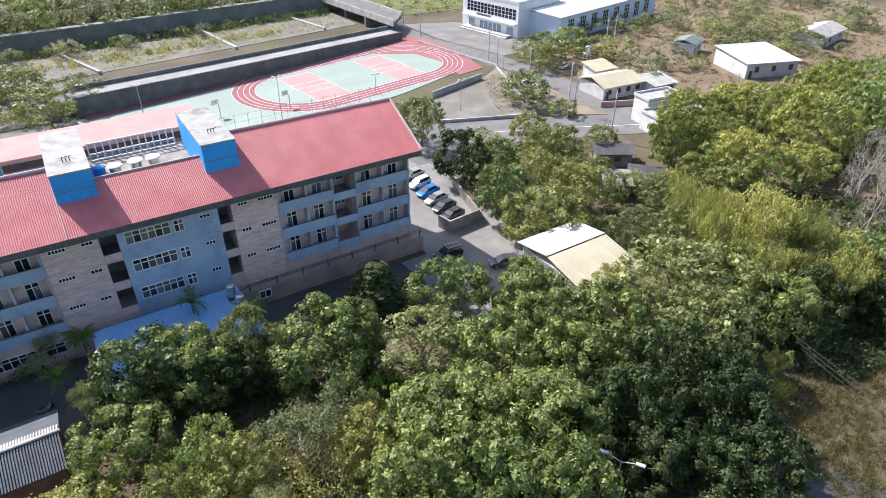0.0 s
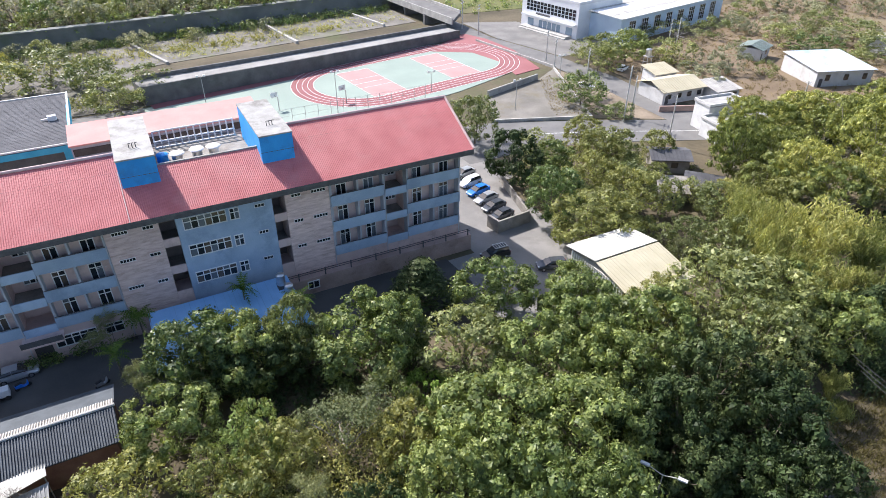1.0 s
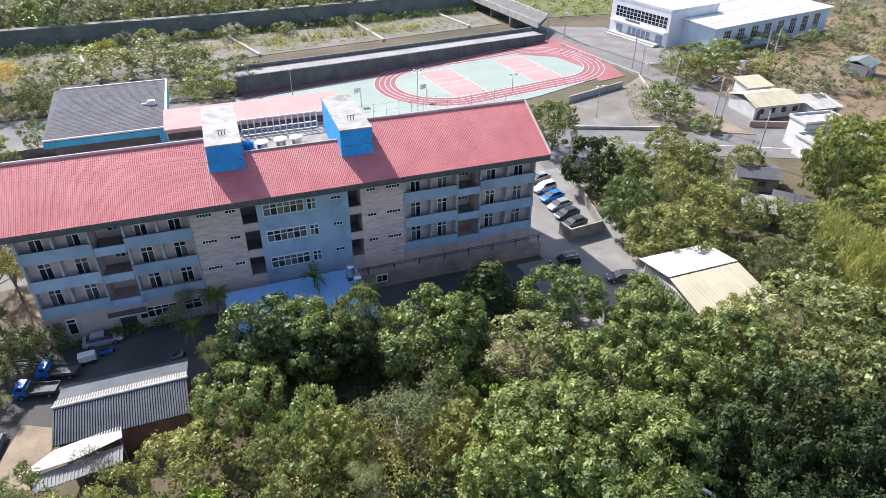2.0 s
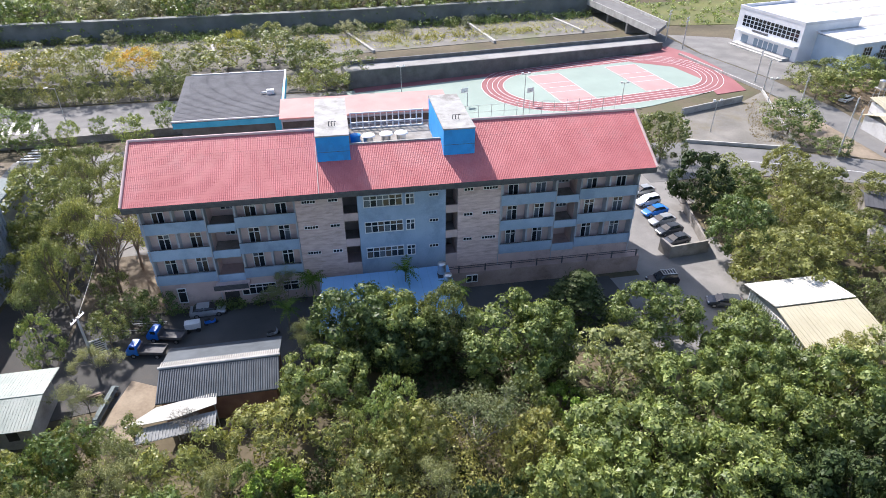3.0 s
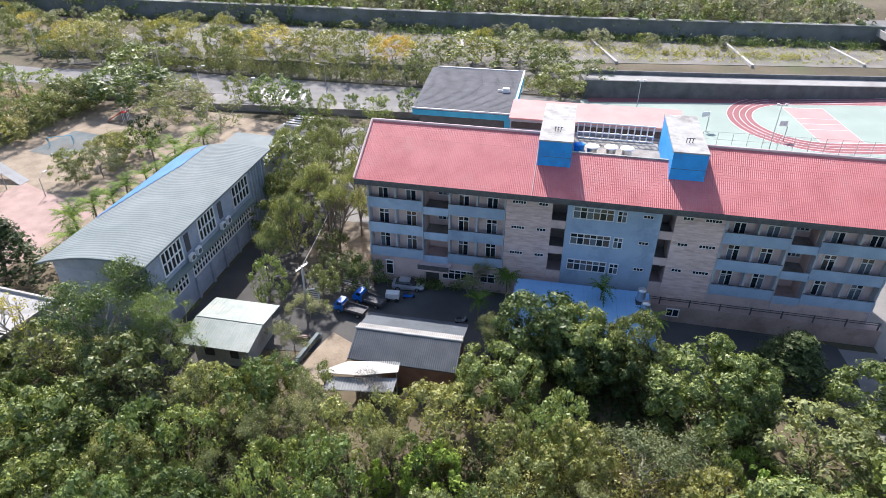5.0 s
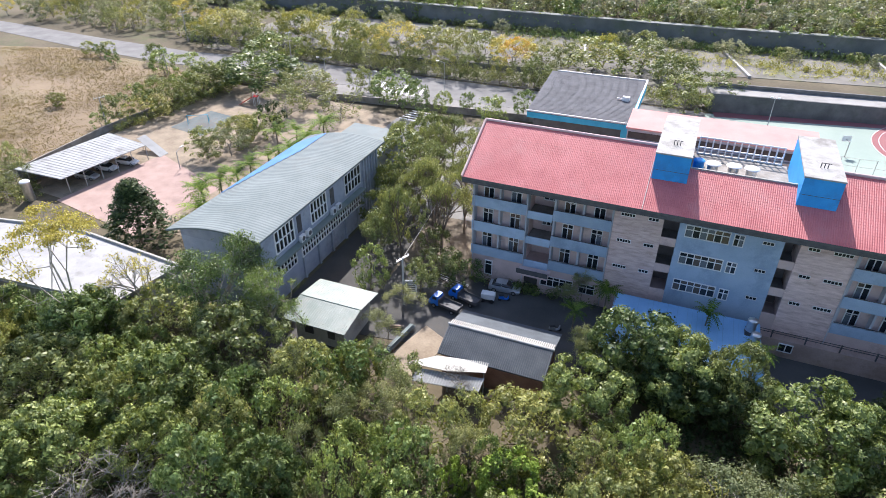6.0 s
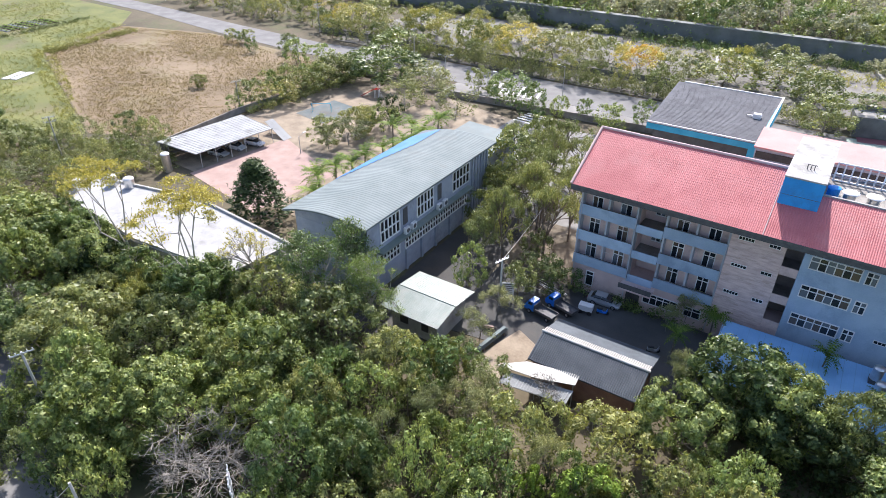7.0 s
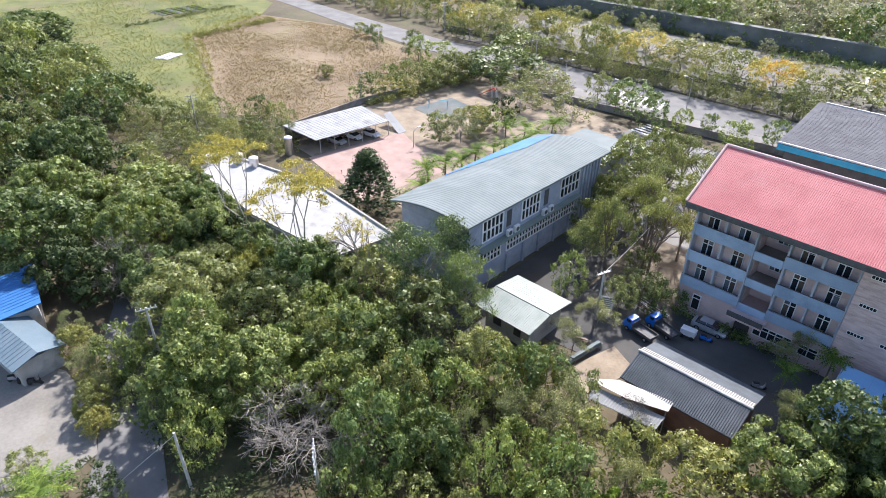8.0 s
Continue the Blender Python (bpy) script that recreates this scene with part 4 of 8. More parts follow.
part("rear_strip", Shape().slab([(OX0, 52.75, 5.13), (OX1, 52.75, 5.13), (OX1, 53.75, 4.92), (OX0, 53.75, 4.92)], 0.06), OLD_WALL, old)
lean = thing("lean_to_roof", Matrix.Translation((-18, 47, 0)), "white steel sheet lean-to on posts", "lean-to")
part("sheet", Shape().slab([(-22.8, 46.6, 3.4), (-18.2, 46.9, 3.5), (-14.2, 48.1, 3.6), (-14.3, 49.5, 3.85), (-20.0, 48.5, 3.75)], 0.06), OFF_WHITE, lean, "white steel sheet")
for x, y in ((-22.2, 46.7), (-18.3, 47.2), (-14.5, 48.4)):
    part("post", Shape().tube((x, y, 0), (x, y, 3.4), 0.06), CONCRETE, lean)
part("lower_sheet", Shape().slab([(-21.6, 45.0, 2.6), (-14.3, 46.0, 2.6), (-14.2, 47.8, 3.0), (-21.6, 46.6, 3.0)], 0.06), CAR_ROOF, lean, "grey corrugated sheet")
for i in range(24):
    x = -21.4 + 7.1 * i / 23
    y = 45.05 + 0.137 * (x + 21.6)
    part("sheet_rib", Shape().slab([(x - 0.05, y, 2.66), (x + 0.05, y, 2.66), (x + 0.05, y + 1.55, 3.04), (x - 0.05, y + 1.55, 3.04)], 0.06), CAR_ROOF, lean)

shed = thing("green_roof_shed", Matrix.Translation((-35.5, 52, 0)), "small block house with pale green steel roof", "shed")
part("wall", Shape().box(-38.9, -32.2, 49.0, 55.6, 0, 3.4), CONCRETE, shed, "bare cement wall")
RY = 52.0
for name, ya, za, yb, zb in (("front_slope", 47.9, 3.5, RY, 4.2), ("rear_slope", 56.6, 3.6, RY, 4.2)):
    slope = part(name, Shape().slab([(-39.9, ya, za), (-31.4, ya, za), (-31.4, yb, zb), (-39.9, yb, zb)], 0.1), GREEN_STEEL, shed, "pale green steel roof slope")
    for i in range(28):
        x = -39.8 + 8.3 * i / 27
        part("roof_seam", Shape().slab([(x - 0.02, ya, za + 0.025), (x + 0.02, ya, za + 0.025), (x + 0.02, yb, zb + 0.025), (x - 0.02, yb, zb + 0.025)], 0.03), GREEN_STEEL, slope)
part("ridge", Shape().tube((-39.95, RY, 4.21), (-31.35, RY, 4.21), 0.06), GREEN_STEEL, shed)
part("gable", Shape().add([(x, y, z) for x in (-38.9, -32.2) for y, z in ((49.0, 3.4), (55.6, 3.4), (RY, 4.1))], [(0, 1, 2), (3, 5, 4), (0, 2, 5, 3), (1, 4, 5, 2), (0, 3, 4, 1)]), CONCRETE, shed)
for xa, xb in ((-37.6, -36.4), (-34.4, -33.4)):
    part("opening", Shape().box(xa, xb, 48.9, 49.02, 1.3, 2.5), DARK, shed, "dark panel standing for an unlit window opening")

barn = thing("cream_steel_barn", Matrix.Translation((53, 49, 0)), "steel shed with white and cream sheet roof", "shed")
part("wall", Shape().box(48.0, 57.4, 42.2, 53.6, 0, 5.4), OFF_WHITE, barn, "grey corrugated wall")
part("roof", Shape().slab([(47.4, 54.2, 6.0), (58, 54.2, 6.0), (58.2, 48.8, 6.6), (47.8, 48.8, 6.6)][::-1], 0.1), OFF_WHITE, barn, "white roof slope")
part("lower_roof", Shape().slab([(47.8, 48.6, 6.5), (58.2, 48.6, 6.5), (58, 41.6, 5.4), (47.5, 41.6, 5.4)][::-1], 0.1), CREAM, barn, "cream roof slope")
for i in range(26):
    y = 42.4 + 11 * i / 25
    part("wall_rib", Shape().box(47.92, 48.0, y - 0.06, y + 0.06, 0, 5.4), WHITE, barn)
for i in range(20):
    x = 47.9 + 9.9 * i / 19
    part("roof_seam", Shape().slab([(x - 0.03, 54.15, 6.05), (x - 0.03, 48.85, 6.645), (x + 0.03, 48.85, 6.645), (x + 0.03, 54.15, 6.05)][::-1], 0.05), OFF_WHITE, barn)
    part("roof_seam", Shape().slab([(x - 0.03, 48.55, 6.53), (x - 0.03, 41.65, 5.45), (x + 0.03, 41.65, 5.45), (x + 0.03, 48.55, 6.53)][::-1], 0.05), CREAM, barn)
part("vent_window", Shape().box(47.88, 47.95, 51.8, 52.9, 3.0, 4.0), DARK, barn)

# ---- flat white roof and carport by the playground ----
flat = thing("flat_roofed_block", Matrix.Translation((-77, 46, 0)), "long low block with a bright white flat roof", "building")
FP = [(-96, 41.5), (-76, 39.5), (-58.5, 41), (-57.0, 50.3), (-77.5, 52.2), (-100, 48)]
part("wall", Shape().prism(FP, 0, 4.9), CONCRETE, flat)
part("roof", Shape().prism([(x * 1.004 + 0.3, y + (0.3 if y > 46 else -0.3)) for x, y in FP], 4.9, 5.1), ROOF_WHITE, flat, "bright white roof membrane")
for (xa, ya), (xb, yb) in zip(FP, FP[1:] + FP[:1]):
    d = Vector((xb - xa, yb - ya, 0)).normalized().cross(Vector((0, 0, 1))) * 0.15
    part("parapet", Shape().prism([(xa + d.x, ya + d.y), (xb + d.x, yb + d.y), (xb - d.x, yb - d.y), (xa - d.x, ya - d.y)], 5.1, 5.45), CONCRETE, flat)
for x, y in ((-97.5, 44.0), (-94, 48), (-91, 49), (-101.2, 62.5)):
    tk = thing("round_water_tank", Matrix.Translation((x, y, 5.1 if x > -100 else 0)), "round white water tank", "water tank", "white tanks by the flat roof")
    zb = 5.1 if x > -100 else 0
    part("body", Shape().tube((x, y, zb), (x, y, 6.6 if x > -100 else 3.4), 0.8, sides=16), STEEL, tk)
    part("lid", Shape().dome((x, y, 6.6 if x > -100 else 3.4), 0.85, 0.35), WHITE, tk, smooth=True)

carport = thing("carport", Matrix.Translation((-101, 75, 0)), "long open carport with pale steel roof", "carport")
part("roof", Shape().slab([(-107.4, 65.4, 3.4), (-97, 66, 3.1), (-94.6, 83.2, 3.1), (-105.2, 84.5, 3.4)], 0.12), CAR_ROOF, carport, "pale steel roof")
for i in range(24):
    u = i / 23
    part("roof_rib", Shape().slab([(-107.3 + 2.1 * u, 65.5 + 18.9 * u, 3.45), (-107.3 + 2.1 * u, 65.6 + 18.9 * u, 3.45), (-97.0 + 2.3 * u, 66.1 + 17.0 * u, 3.15), (-97.0 + 2.3 * u, 66.0 + 17.0 * u, 3.15)], 0.05), CAR_ROOF, carport, "raised roof rib")
for i in range(6):
    y = 67 + 3.2 * i
    part("post", Shape().tube((-97.2 + 0.14 * (y - 66), y, 0), (-97.2 + 0.14 * (y - 66), y, 3.05), 0.08), CONCRETE, carport)
    part("post", Shape().tube((-106.8 + 0.12 * (y - 66), y, 0), (-106.8 + 0.12 * (y - 66), y, 3.3), 0.08), CONCRETE, carport)
part("rear_wall", Shape().prism([(-107.6, 66), (-105.4, 84), (-105.2, 84), (-107.4, 66)], 0, 3.1), DARK_CONCRETE, carport)
wall = thing("yard_wall", Matrix.Translation((-112, 100, 0)), "long pale boundary wall of the playground", "boundary wall", kind="structure")
for (xa, ya), (xb, yb) in (((-111.5, 66), (-113.4, 91)), ((-113.4, 91), (-110, 129.5)), ((-110, 129.5), (-84, 127.2)), ((-84, 127.2), (-30, 131.2))):
    d = Vector((xb - xa, yb - ya, 0)).normalized().cross(Vector((0, 0, 1))) * 0.13
    part("wall_run", Shape().prism([(xa + d.x, ya + d.y), (xb + d.x, yb + d.y), (xb - d.x, yb - d.y), (xa - d.x, ya - d.y)], 0, 1.5), OLD_WALL, wall)

# ---- big building past the track ----
depot = thing("white_office_building", Matrix.Translation((130, 165, 0)), "white two-storey office with a gridded window front", "building")
DM = Matrix.Translation((123.3, 177.0, 0)) @ pose(0, 0, 0, 0, 0, -80)
WOFF = paint("office_white_wall", (0.62, 0.63, 0.66), (0.72, 0.73, 0.75), 0.3, 5, 0.8)


def placed(shape, m):
    shape.v = [tuple(m @ Vector(p)) for p in shape.v]
    return shape


part("body", placed(Shape().box(0, 24, 0, 20, 0, 10), DM), WOFF, depot, "white rendered body")
part("parapet", placed(Shape().box(-0.1, 24.1, -0.1, 0.3, 10, 10.8).box(-0.1, 24.1, 19.8, 20.1, 10, 10.8).box(-0.1, 0.3, 0.3, 19.8, 10, 10.8).box(23.8, 24.1, 0.3, 19.8, 10, 10.8), DM), WOFF, depot)
for i in range(14):
    for j in range(3):
        x, z = 2.2 + 1.5 * i, 5.4 + 1.05 * j
        part("window", placed(Shape().box(x, x + 1.15, -0.06, 0.02, z, z + 0.85), DM), GLASS, depot)
for i in range(5):
    x = 8.0 + 1.9 * i
    part("door_pane", placed(Shape().box(x, x + 1.5, -0.06, 0.02, 0.3, 3.0), DM), GLASS_BLUE, depot)
for x in (3.0, 19.5):
    part("window", placed(Shape().box(x, x + 2.6, -0.06, 0.02, 0.8, 3.0), DM), GLASS_BLUE, depot)
part("canopy", placed(Shape().box(1.0, 23.5, -1.4, 0.0, 3.9, 4.3), DM), WOFF, depot)
part("sign_bar", placed(Shape().box(6.5, 12.5, -0.2, 0.0, 4.5, 5.0), DM), DARK_TRIM, depot, "dark sign band with no readable writing")
part("steps", placed(Shape().box(2, 22, -3.5, 0, 0, 0.4).box(2, 22, -2.6, 0, 0.4, 0.8), DM), CONCRETE, depot)
store = thing("warehouse", Matrix.Translation((155, 165, 0)), "long warehouse with white ribbed roof and pale blue walls", "building")
SM = Matrix.Translation((135, 143, 0)) @ pose(0, 0, 0, 0, 0, 11)
part("wall", placed(Shape().box(0, 55, 0, 38, 0, 7.4), SM), paint("pale_blue_cladding", (0.45, 0.55, 0.66), (0.53, 0.63, 0.73), 0.3, 5, 0.7), store, "pale blue clad wall")
part("roof", placed(Shape().slab([(-0.8, -0.8, 7.6), (55.8, -0.8, 7.6), (55.8, 38.8, 9.4), (-0.8, 38.8, 9.4)], 0.25), SM), WHITE, store, "white ribbed steel roof")
for i in range(5):
    part("skylight", placed(Shape().slab([(0, 3 + 7.4 * i, 7.83 + 0.34 * i), (55, 3 + 7.4 * i, 7.83 + 0.34 * i), (55, 4.6 + 7.4 * i, 7.9 + 0.34 * i), (0, 4.6 + 7.4 * i, 7.9 + 0.34 * i)], 0.12), SM), CONCRETE, store, "grey translucent roof strip")
for i in range(8):
    w = part("window", placed(Shape().box(4 + 6.2 * i, 7 + 6.2 * i, -0.06, 0.02, 1.5, 6.2), SM), GLASS, store)
    f = Shape()
    for k in range(4):
        f.box(4 + 6.2 * i + k, 4.12 + 6.2 * i + k, -0.12, 0.0, 1.5, 6.2)
    for k in range(5):
        f.box(4 + 6.2 * i, 7.12 + 6.2 * i, -0.11, -0.01, 1.5 + 1.15 * k, 1.6 + 1.15 * k)
    part("window_frame", placed(f, SM), WHITE, w)


# ---- houses by the road ----
def small_house(name, m, w, d, h, roof, roof_mat, wall_mat, label, windows=2):
    ob = thing(name, m, label, "house", "houses by the road")
    part("wall", Shape().box(0, w, 0, d, 0, h), wall_mat, ob, local=True)
    if roof == "gable":
        part("roof", Shape().slab([(-0.5, -0.6, h - 0.05), (w + 0.5, -0.6, h - 0.05), (w + 0.5, d / 2, h + d * 0.16), (-0.5, d / 2, h + d * 0.16)], 0.12)
             .slab([(-0.5, d / 2, h + d * 0.16), (w + 0.5, d / 2, h + d * 0.16), (w + 0.5, d + 0.6, h - 0.05), (-0.5, d + 0.6, h - 0.05)], 0.12), roof_mat, ob, local=True)
    elif roof == "flat":
        part("roof", Shape().box(-0.2, w + 0.2, -0.2, d + 0.2, h, h + 0.25), roof_mat, ob, local=True)
        for a, b, c, e in ((-0.2, w + 0.2, -0.2, 0.0), (-0.2, w + 0.2, d, d + 0.2), (-0.2, 0.0, 0.0, d), (w, w + 0.2, 0.0, d)):
            part("parapet", Shape().box(a, b, c, e, h + 0.25, h + 0.7), wall_mat, ob, local=True)
    else:
        part("roof", Shape().slab([(-0.5, -0.6, h), (w + 0.5, -0.6, h), (w + 0.5, d + 0.5, h + 0.9), (-0.5, d + 0.5, h + 0.9)], 0.12), roof_mat, ob, local=True)
    if roof in ("shed", "gable"):
        rise, deep = (0.9, d + 0.5) if roof == "shed" else (d * 0.16 + 0.05, d / 2)
        low = h if roof == "shed" else h - 0.05
        for i in range(int(w / 0.7)):
            x = -0.3 + 0.7 * (i + 0.5)
            part("roof_rib", Shape().slab([(x - 0.04, -0.58, low + 0.05), (x + 0.04, -0.58, low + 0.05), (x + 0.04, deep, low + rise + 0.05), (x - 0.04, deep, low + rise + 0.05)], 0.06), roof_mat, ob, local=True)
    part("door", Shape().box(w * 0.06, w * 0.06 + 0.9, -0.06, 0.02, 0, 2.05), DARK_TRIM, ob, "dark door", local=True)
    for i in range(windows):
        x = w * (i + 0.6) / windows
        part("window", Shape().box(x - 0.6, x + 0.6, -0.05, 0.02, h * 0.38, h * 0.75), GLASS, ob, local=True)
    return ob


HW = paint("whitewashed_wall", (0.54, 0.54, 0.54), (0.66, 0.66, 0.65), 0.5, 6, 0.85, stain=(0.45, 0.44, 0.42))
PALE_HALL = paint("pale_hall_roof", (0.46, 0.50, 0.53), (0.54, 0.57, 0.60), 0.3, 6, 0.6, bump=0.05, stain=(0.25, 0.42, 0.66))
small_house("cream_roof_house", pose(109.7, 99.2, 0, 0, 0, -5), 11.6, 8.8, 3.1, "gable", CREAM, HW, "white house with a cream steel roof", 4)
small_house("cream_roof_house", pose(116.9, 109.3, 0, 0, 0, -5), 6.2, 5.0, 3.3, "shed", CREAM, HW, "small white house with cream roof", 2)
small_house("grey_roof_house", pose(121.9, 94.6, 0, 0, 0, -5), 6.6, 6.0, 2.7, "shed", CONCRETE, HW, "white house with grey sheet roof", 2)
small_house("white_house", pose(103.2, 77.8, 0, 0, 0, -8), 12.5, 5.0, 3.6, "flat", WHITE_SLAB, HW, "white flat-roofed house beside the road", 2)
small_house("white_house", pose(105.8, 83.0, 0, 0, 0, -8), 9, 4.5, 5.4, "flat", WHITE_SLAB, HW, "white flat-roofed house with rooftop room", 1)
small_house("blue_roof_house", pose(152.2, 91.2, 0, 0, 0, -20), 15, 14, 4.0, "shed", PALE_HALL, HW, "white hall with a pale blue patched roof", 3)
small_house("green_roof_house", pose(158, 112, 0, 0, 0, 20), 7, 6, 3.2, "gable", GREEN_STEEL, HW, "small shed with green roof", 1)
small_house("grey_roof_house", pose(196, 96, 0, 0, 0, 10), 16, 9, 3.5, "gable", CONCRETE, HW, "far low house with grey roof", 2)
small_house("grey_tile_house", pose(82.6, 74.0, 0, 0, 0, -32), 6.5, 5, 2.8, "gable", SHADE_GREY, OLD_WALL, "old house with grey tiled roof", 1)
small_house("grey_tile_house", pose(75.2, 64.6, 0, 0, 0, -38), 4.2, 3.6, 2.6, "shed", OLD_WALL, OLD_WALL, "small cement outhouse with sheet roof", 1)
small_house("grey_tile_house", pose(79.6, 63.6, 0, 0, 0, -50), 5.5, 4, 2.7, "shed", SHADE_GREY, OLD_WALL, "small outhouse with grey sheet roof", 1)
small_house("blue_sheet_house", pose(-87.2, 7.6, 0, 0, 0, -12), 9.2, 4.5, 3.6, "shed", DEEP_BLUE, CONCRETE, "house with a deep blue steel roof", 1)
small_house("ribbed_roof_house", pose(-80.5, 3.2, 0, 0, 0, 8), 12, 4.6, 3.0, "gable", BLUE_SHEET, CONCRETE, "cement house with blue-grey ribbed roof", 2)


# ---- vehicles ----
RIM = paint("alloy_rim", (0.45, 0.45, 0.46), (0.55, 0.55, 0.56), 4, 20, 0.35, metal=0.8, bump=0)
LAMP_CLEAR = glazing("clear_lamp_glass", (0.6, 0.62, 0.64))
LAMP_RED = glazing("red_lamp_glass", (0.35, 0.02, 0.02))


def loft(stations):
    """A hull from stations (x, z low, z top, half width low, half width top)."""
    s = Shape()
    for x, zl, zt, wl, wt in stations:
        zm = zl + (zt - zl) * 0.55
        s.v += [(x, -wl * 0.93, zl), (x, -wl, zm), (x, -wt, zt), (x, wt, zt), (x, wl, zm), (x, wl * 0.93, zl)]
    n = len(stations)
    for i in range(n - 1):
        for k in range(6):
            a, b = i * 6 + k, i * 6 + (k + 1) % 6
            s.f.append((a, b, b + 6, a + 6))
    s.f += [tuple(range(6))[::-1], tuple(range(6 * n - 6, 6 * n))]
    return s


def car(m, paint_key, label, tall=0.0, rack=False):
    """A parked car with its nose towards +x of the pose."""
    ob = thing("parked_car", m, label, "car", "parked cars")
    body = CAR_PAINTS[paint_key]
    hull = part("body", loft([(-2.2, 0.45, 0.85, 0.72, 0.66), (-2.1, 0.28, 0.98, 0.84, 0.76), (-1.3, 0.22, 1.02, 0.87, 0.80), (0.6, 0.22, 0.98, 0.87, 0.80), (1.5, 0.25, 0.86, 0.86, 0.74), (2.05, 0.3, 0.72, 0.80, 0.66), (2.2, 0.42, 0.62, 0.68, 0.58)]), body, ob, local=True, smooth=False)
    back = -2.0 if tall else -1.75
    part("window_band", loft([(back, 0.96, 1.0, 0.76, 0.7), (back + 0.45 - 0.25 * bool(tall), 0.97, 1.36 + tall, 0.78, 0.62), (-0.2, 0.97, 1.42 + tall, 0.79, 0.64), (0.35, 0.97, 1.36 + tall, 0.79, 0.62), (1.15, 0.94, 0.98, 0.76, 0.68)]), GLASS, ob, "dark tinted windows", local=True)
    part("roof", Shape().box(back + 0.5 - 0.25 * bool(tall), 0.3, -0.6, 0.6, 1.385 + tall, 1.455 + tall), body, ob, local=True)
    for sy in (-1, 1):
        part("pillar", Shape().tube((-0.35, sy * 0.79, 0.97), (-0.35, sy * 0.64, 1.41 + tall), 0.05, sides=5), body, ob, local=True)
        part("mirror", Shape().box(0.62, 0.8, sy * 0.92 - 0.1, sy * 0.92 + 0.1, 0.92, 1.06), body, ob, local=True)
        part("headlight", Shape().box(1.95, 2.16, sy * 0.58 - 0.14, sy * 0.58 + 0.14, 0.58, 0.74), LAMP_CLEAR, ob, local=True)
        part("tail_light", Shape().box(-2.2, -2.08, sy * 0.6 - 0.13, sy * 0.6 + 0.13, 0.72, 0.9), LAMP_RED, ob, local=True)
        for x in (-1.35, 1.35):
            w = part("wheel", Shape().tube((x, sy * 0.68, 0.32), (x, sy * 0.88, 0.32), 0.32, sides=14), TYRE, ob, local=True)
            part("rim", Shape().tube((x, sy * 0.86, 0.32), (x, sy * 0.895, 0.32), 0.2, sides=10), RIM, w, local=True)
    if rack:
        for y in (-0.55, 0.55):
            part("rack_rail", Shape().box(-1.7, 0.3, y - 0.03, y + 0.03, 1.55 + tall, 1.6 + tall), WHITE, ob, "pale roof rack rail", local=True)
        for i in range(6):
            x = -1.65 + 0.38 * i
            part("rack_bar", Shape().box(x - 0.03, x + 0.03, -0.55, 0.55, 1.5 + tall, 1.55 + tall), WHITE, ob, local=True)
    return ob


for x, y, key, label in ((51.6, 88.8, "silver", "silver car parked beside the school"), (50.8, 85.2, "white", "white car parked beside the school"), (50.4, 81.8, "blue", "bright blue car parked beside the school"),
                         (50.2, 78.8, "silver", "silver hatchback parked beside the school"), (49.9, 75.9, "grey", "dark grey car parked beside the school"), (49.5, 72.9, "grey", "grey saloon parked by the low wall")):
    car(pose(x, y, 0.03, 0, 0, 191), key, label, 0.12 if key == "white" else 0.0)
car(pose(42.6, 63.7, 0.03, 0, 0, 176), "black", "black off-road car with roof rack on the yard", 0.25, True)
car(pose(48.2, 57.6, 0.03, 0, 0, 160), "grey", "grey car beside the steel shed", 0.05)
car(pose(-18.0, 68.0, 0.04, 0, 0, 3), "silver", "silver saloon parked in front of the school")
car(pose(-97.0, 80.0, 0.03, 0, 0, 8), "white", "white car under the carport")
car(pose(-99.0, 72.5, 0.03, 0, 0, 8), "silver", "silver car under the carport")
car(pose(-98.6, 76.5, 0.03, 0, 0, 8), "white", "white car under the carport")
car(pose(101.5, 116.5, 0.06, 0, 0, -60), "white", "white car parked by the roadside")
car(pose(134, 141, 0.02, 0, 0, 10), "silver", "silver car beside the warehouse")


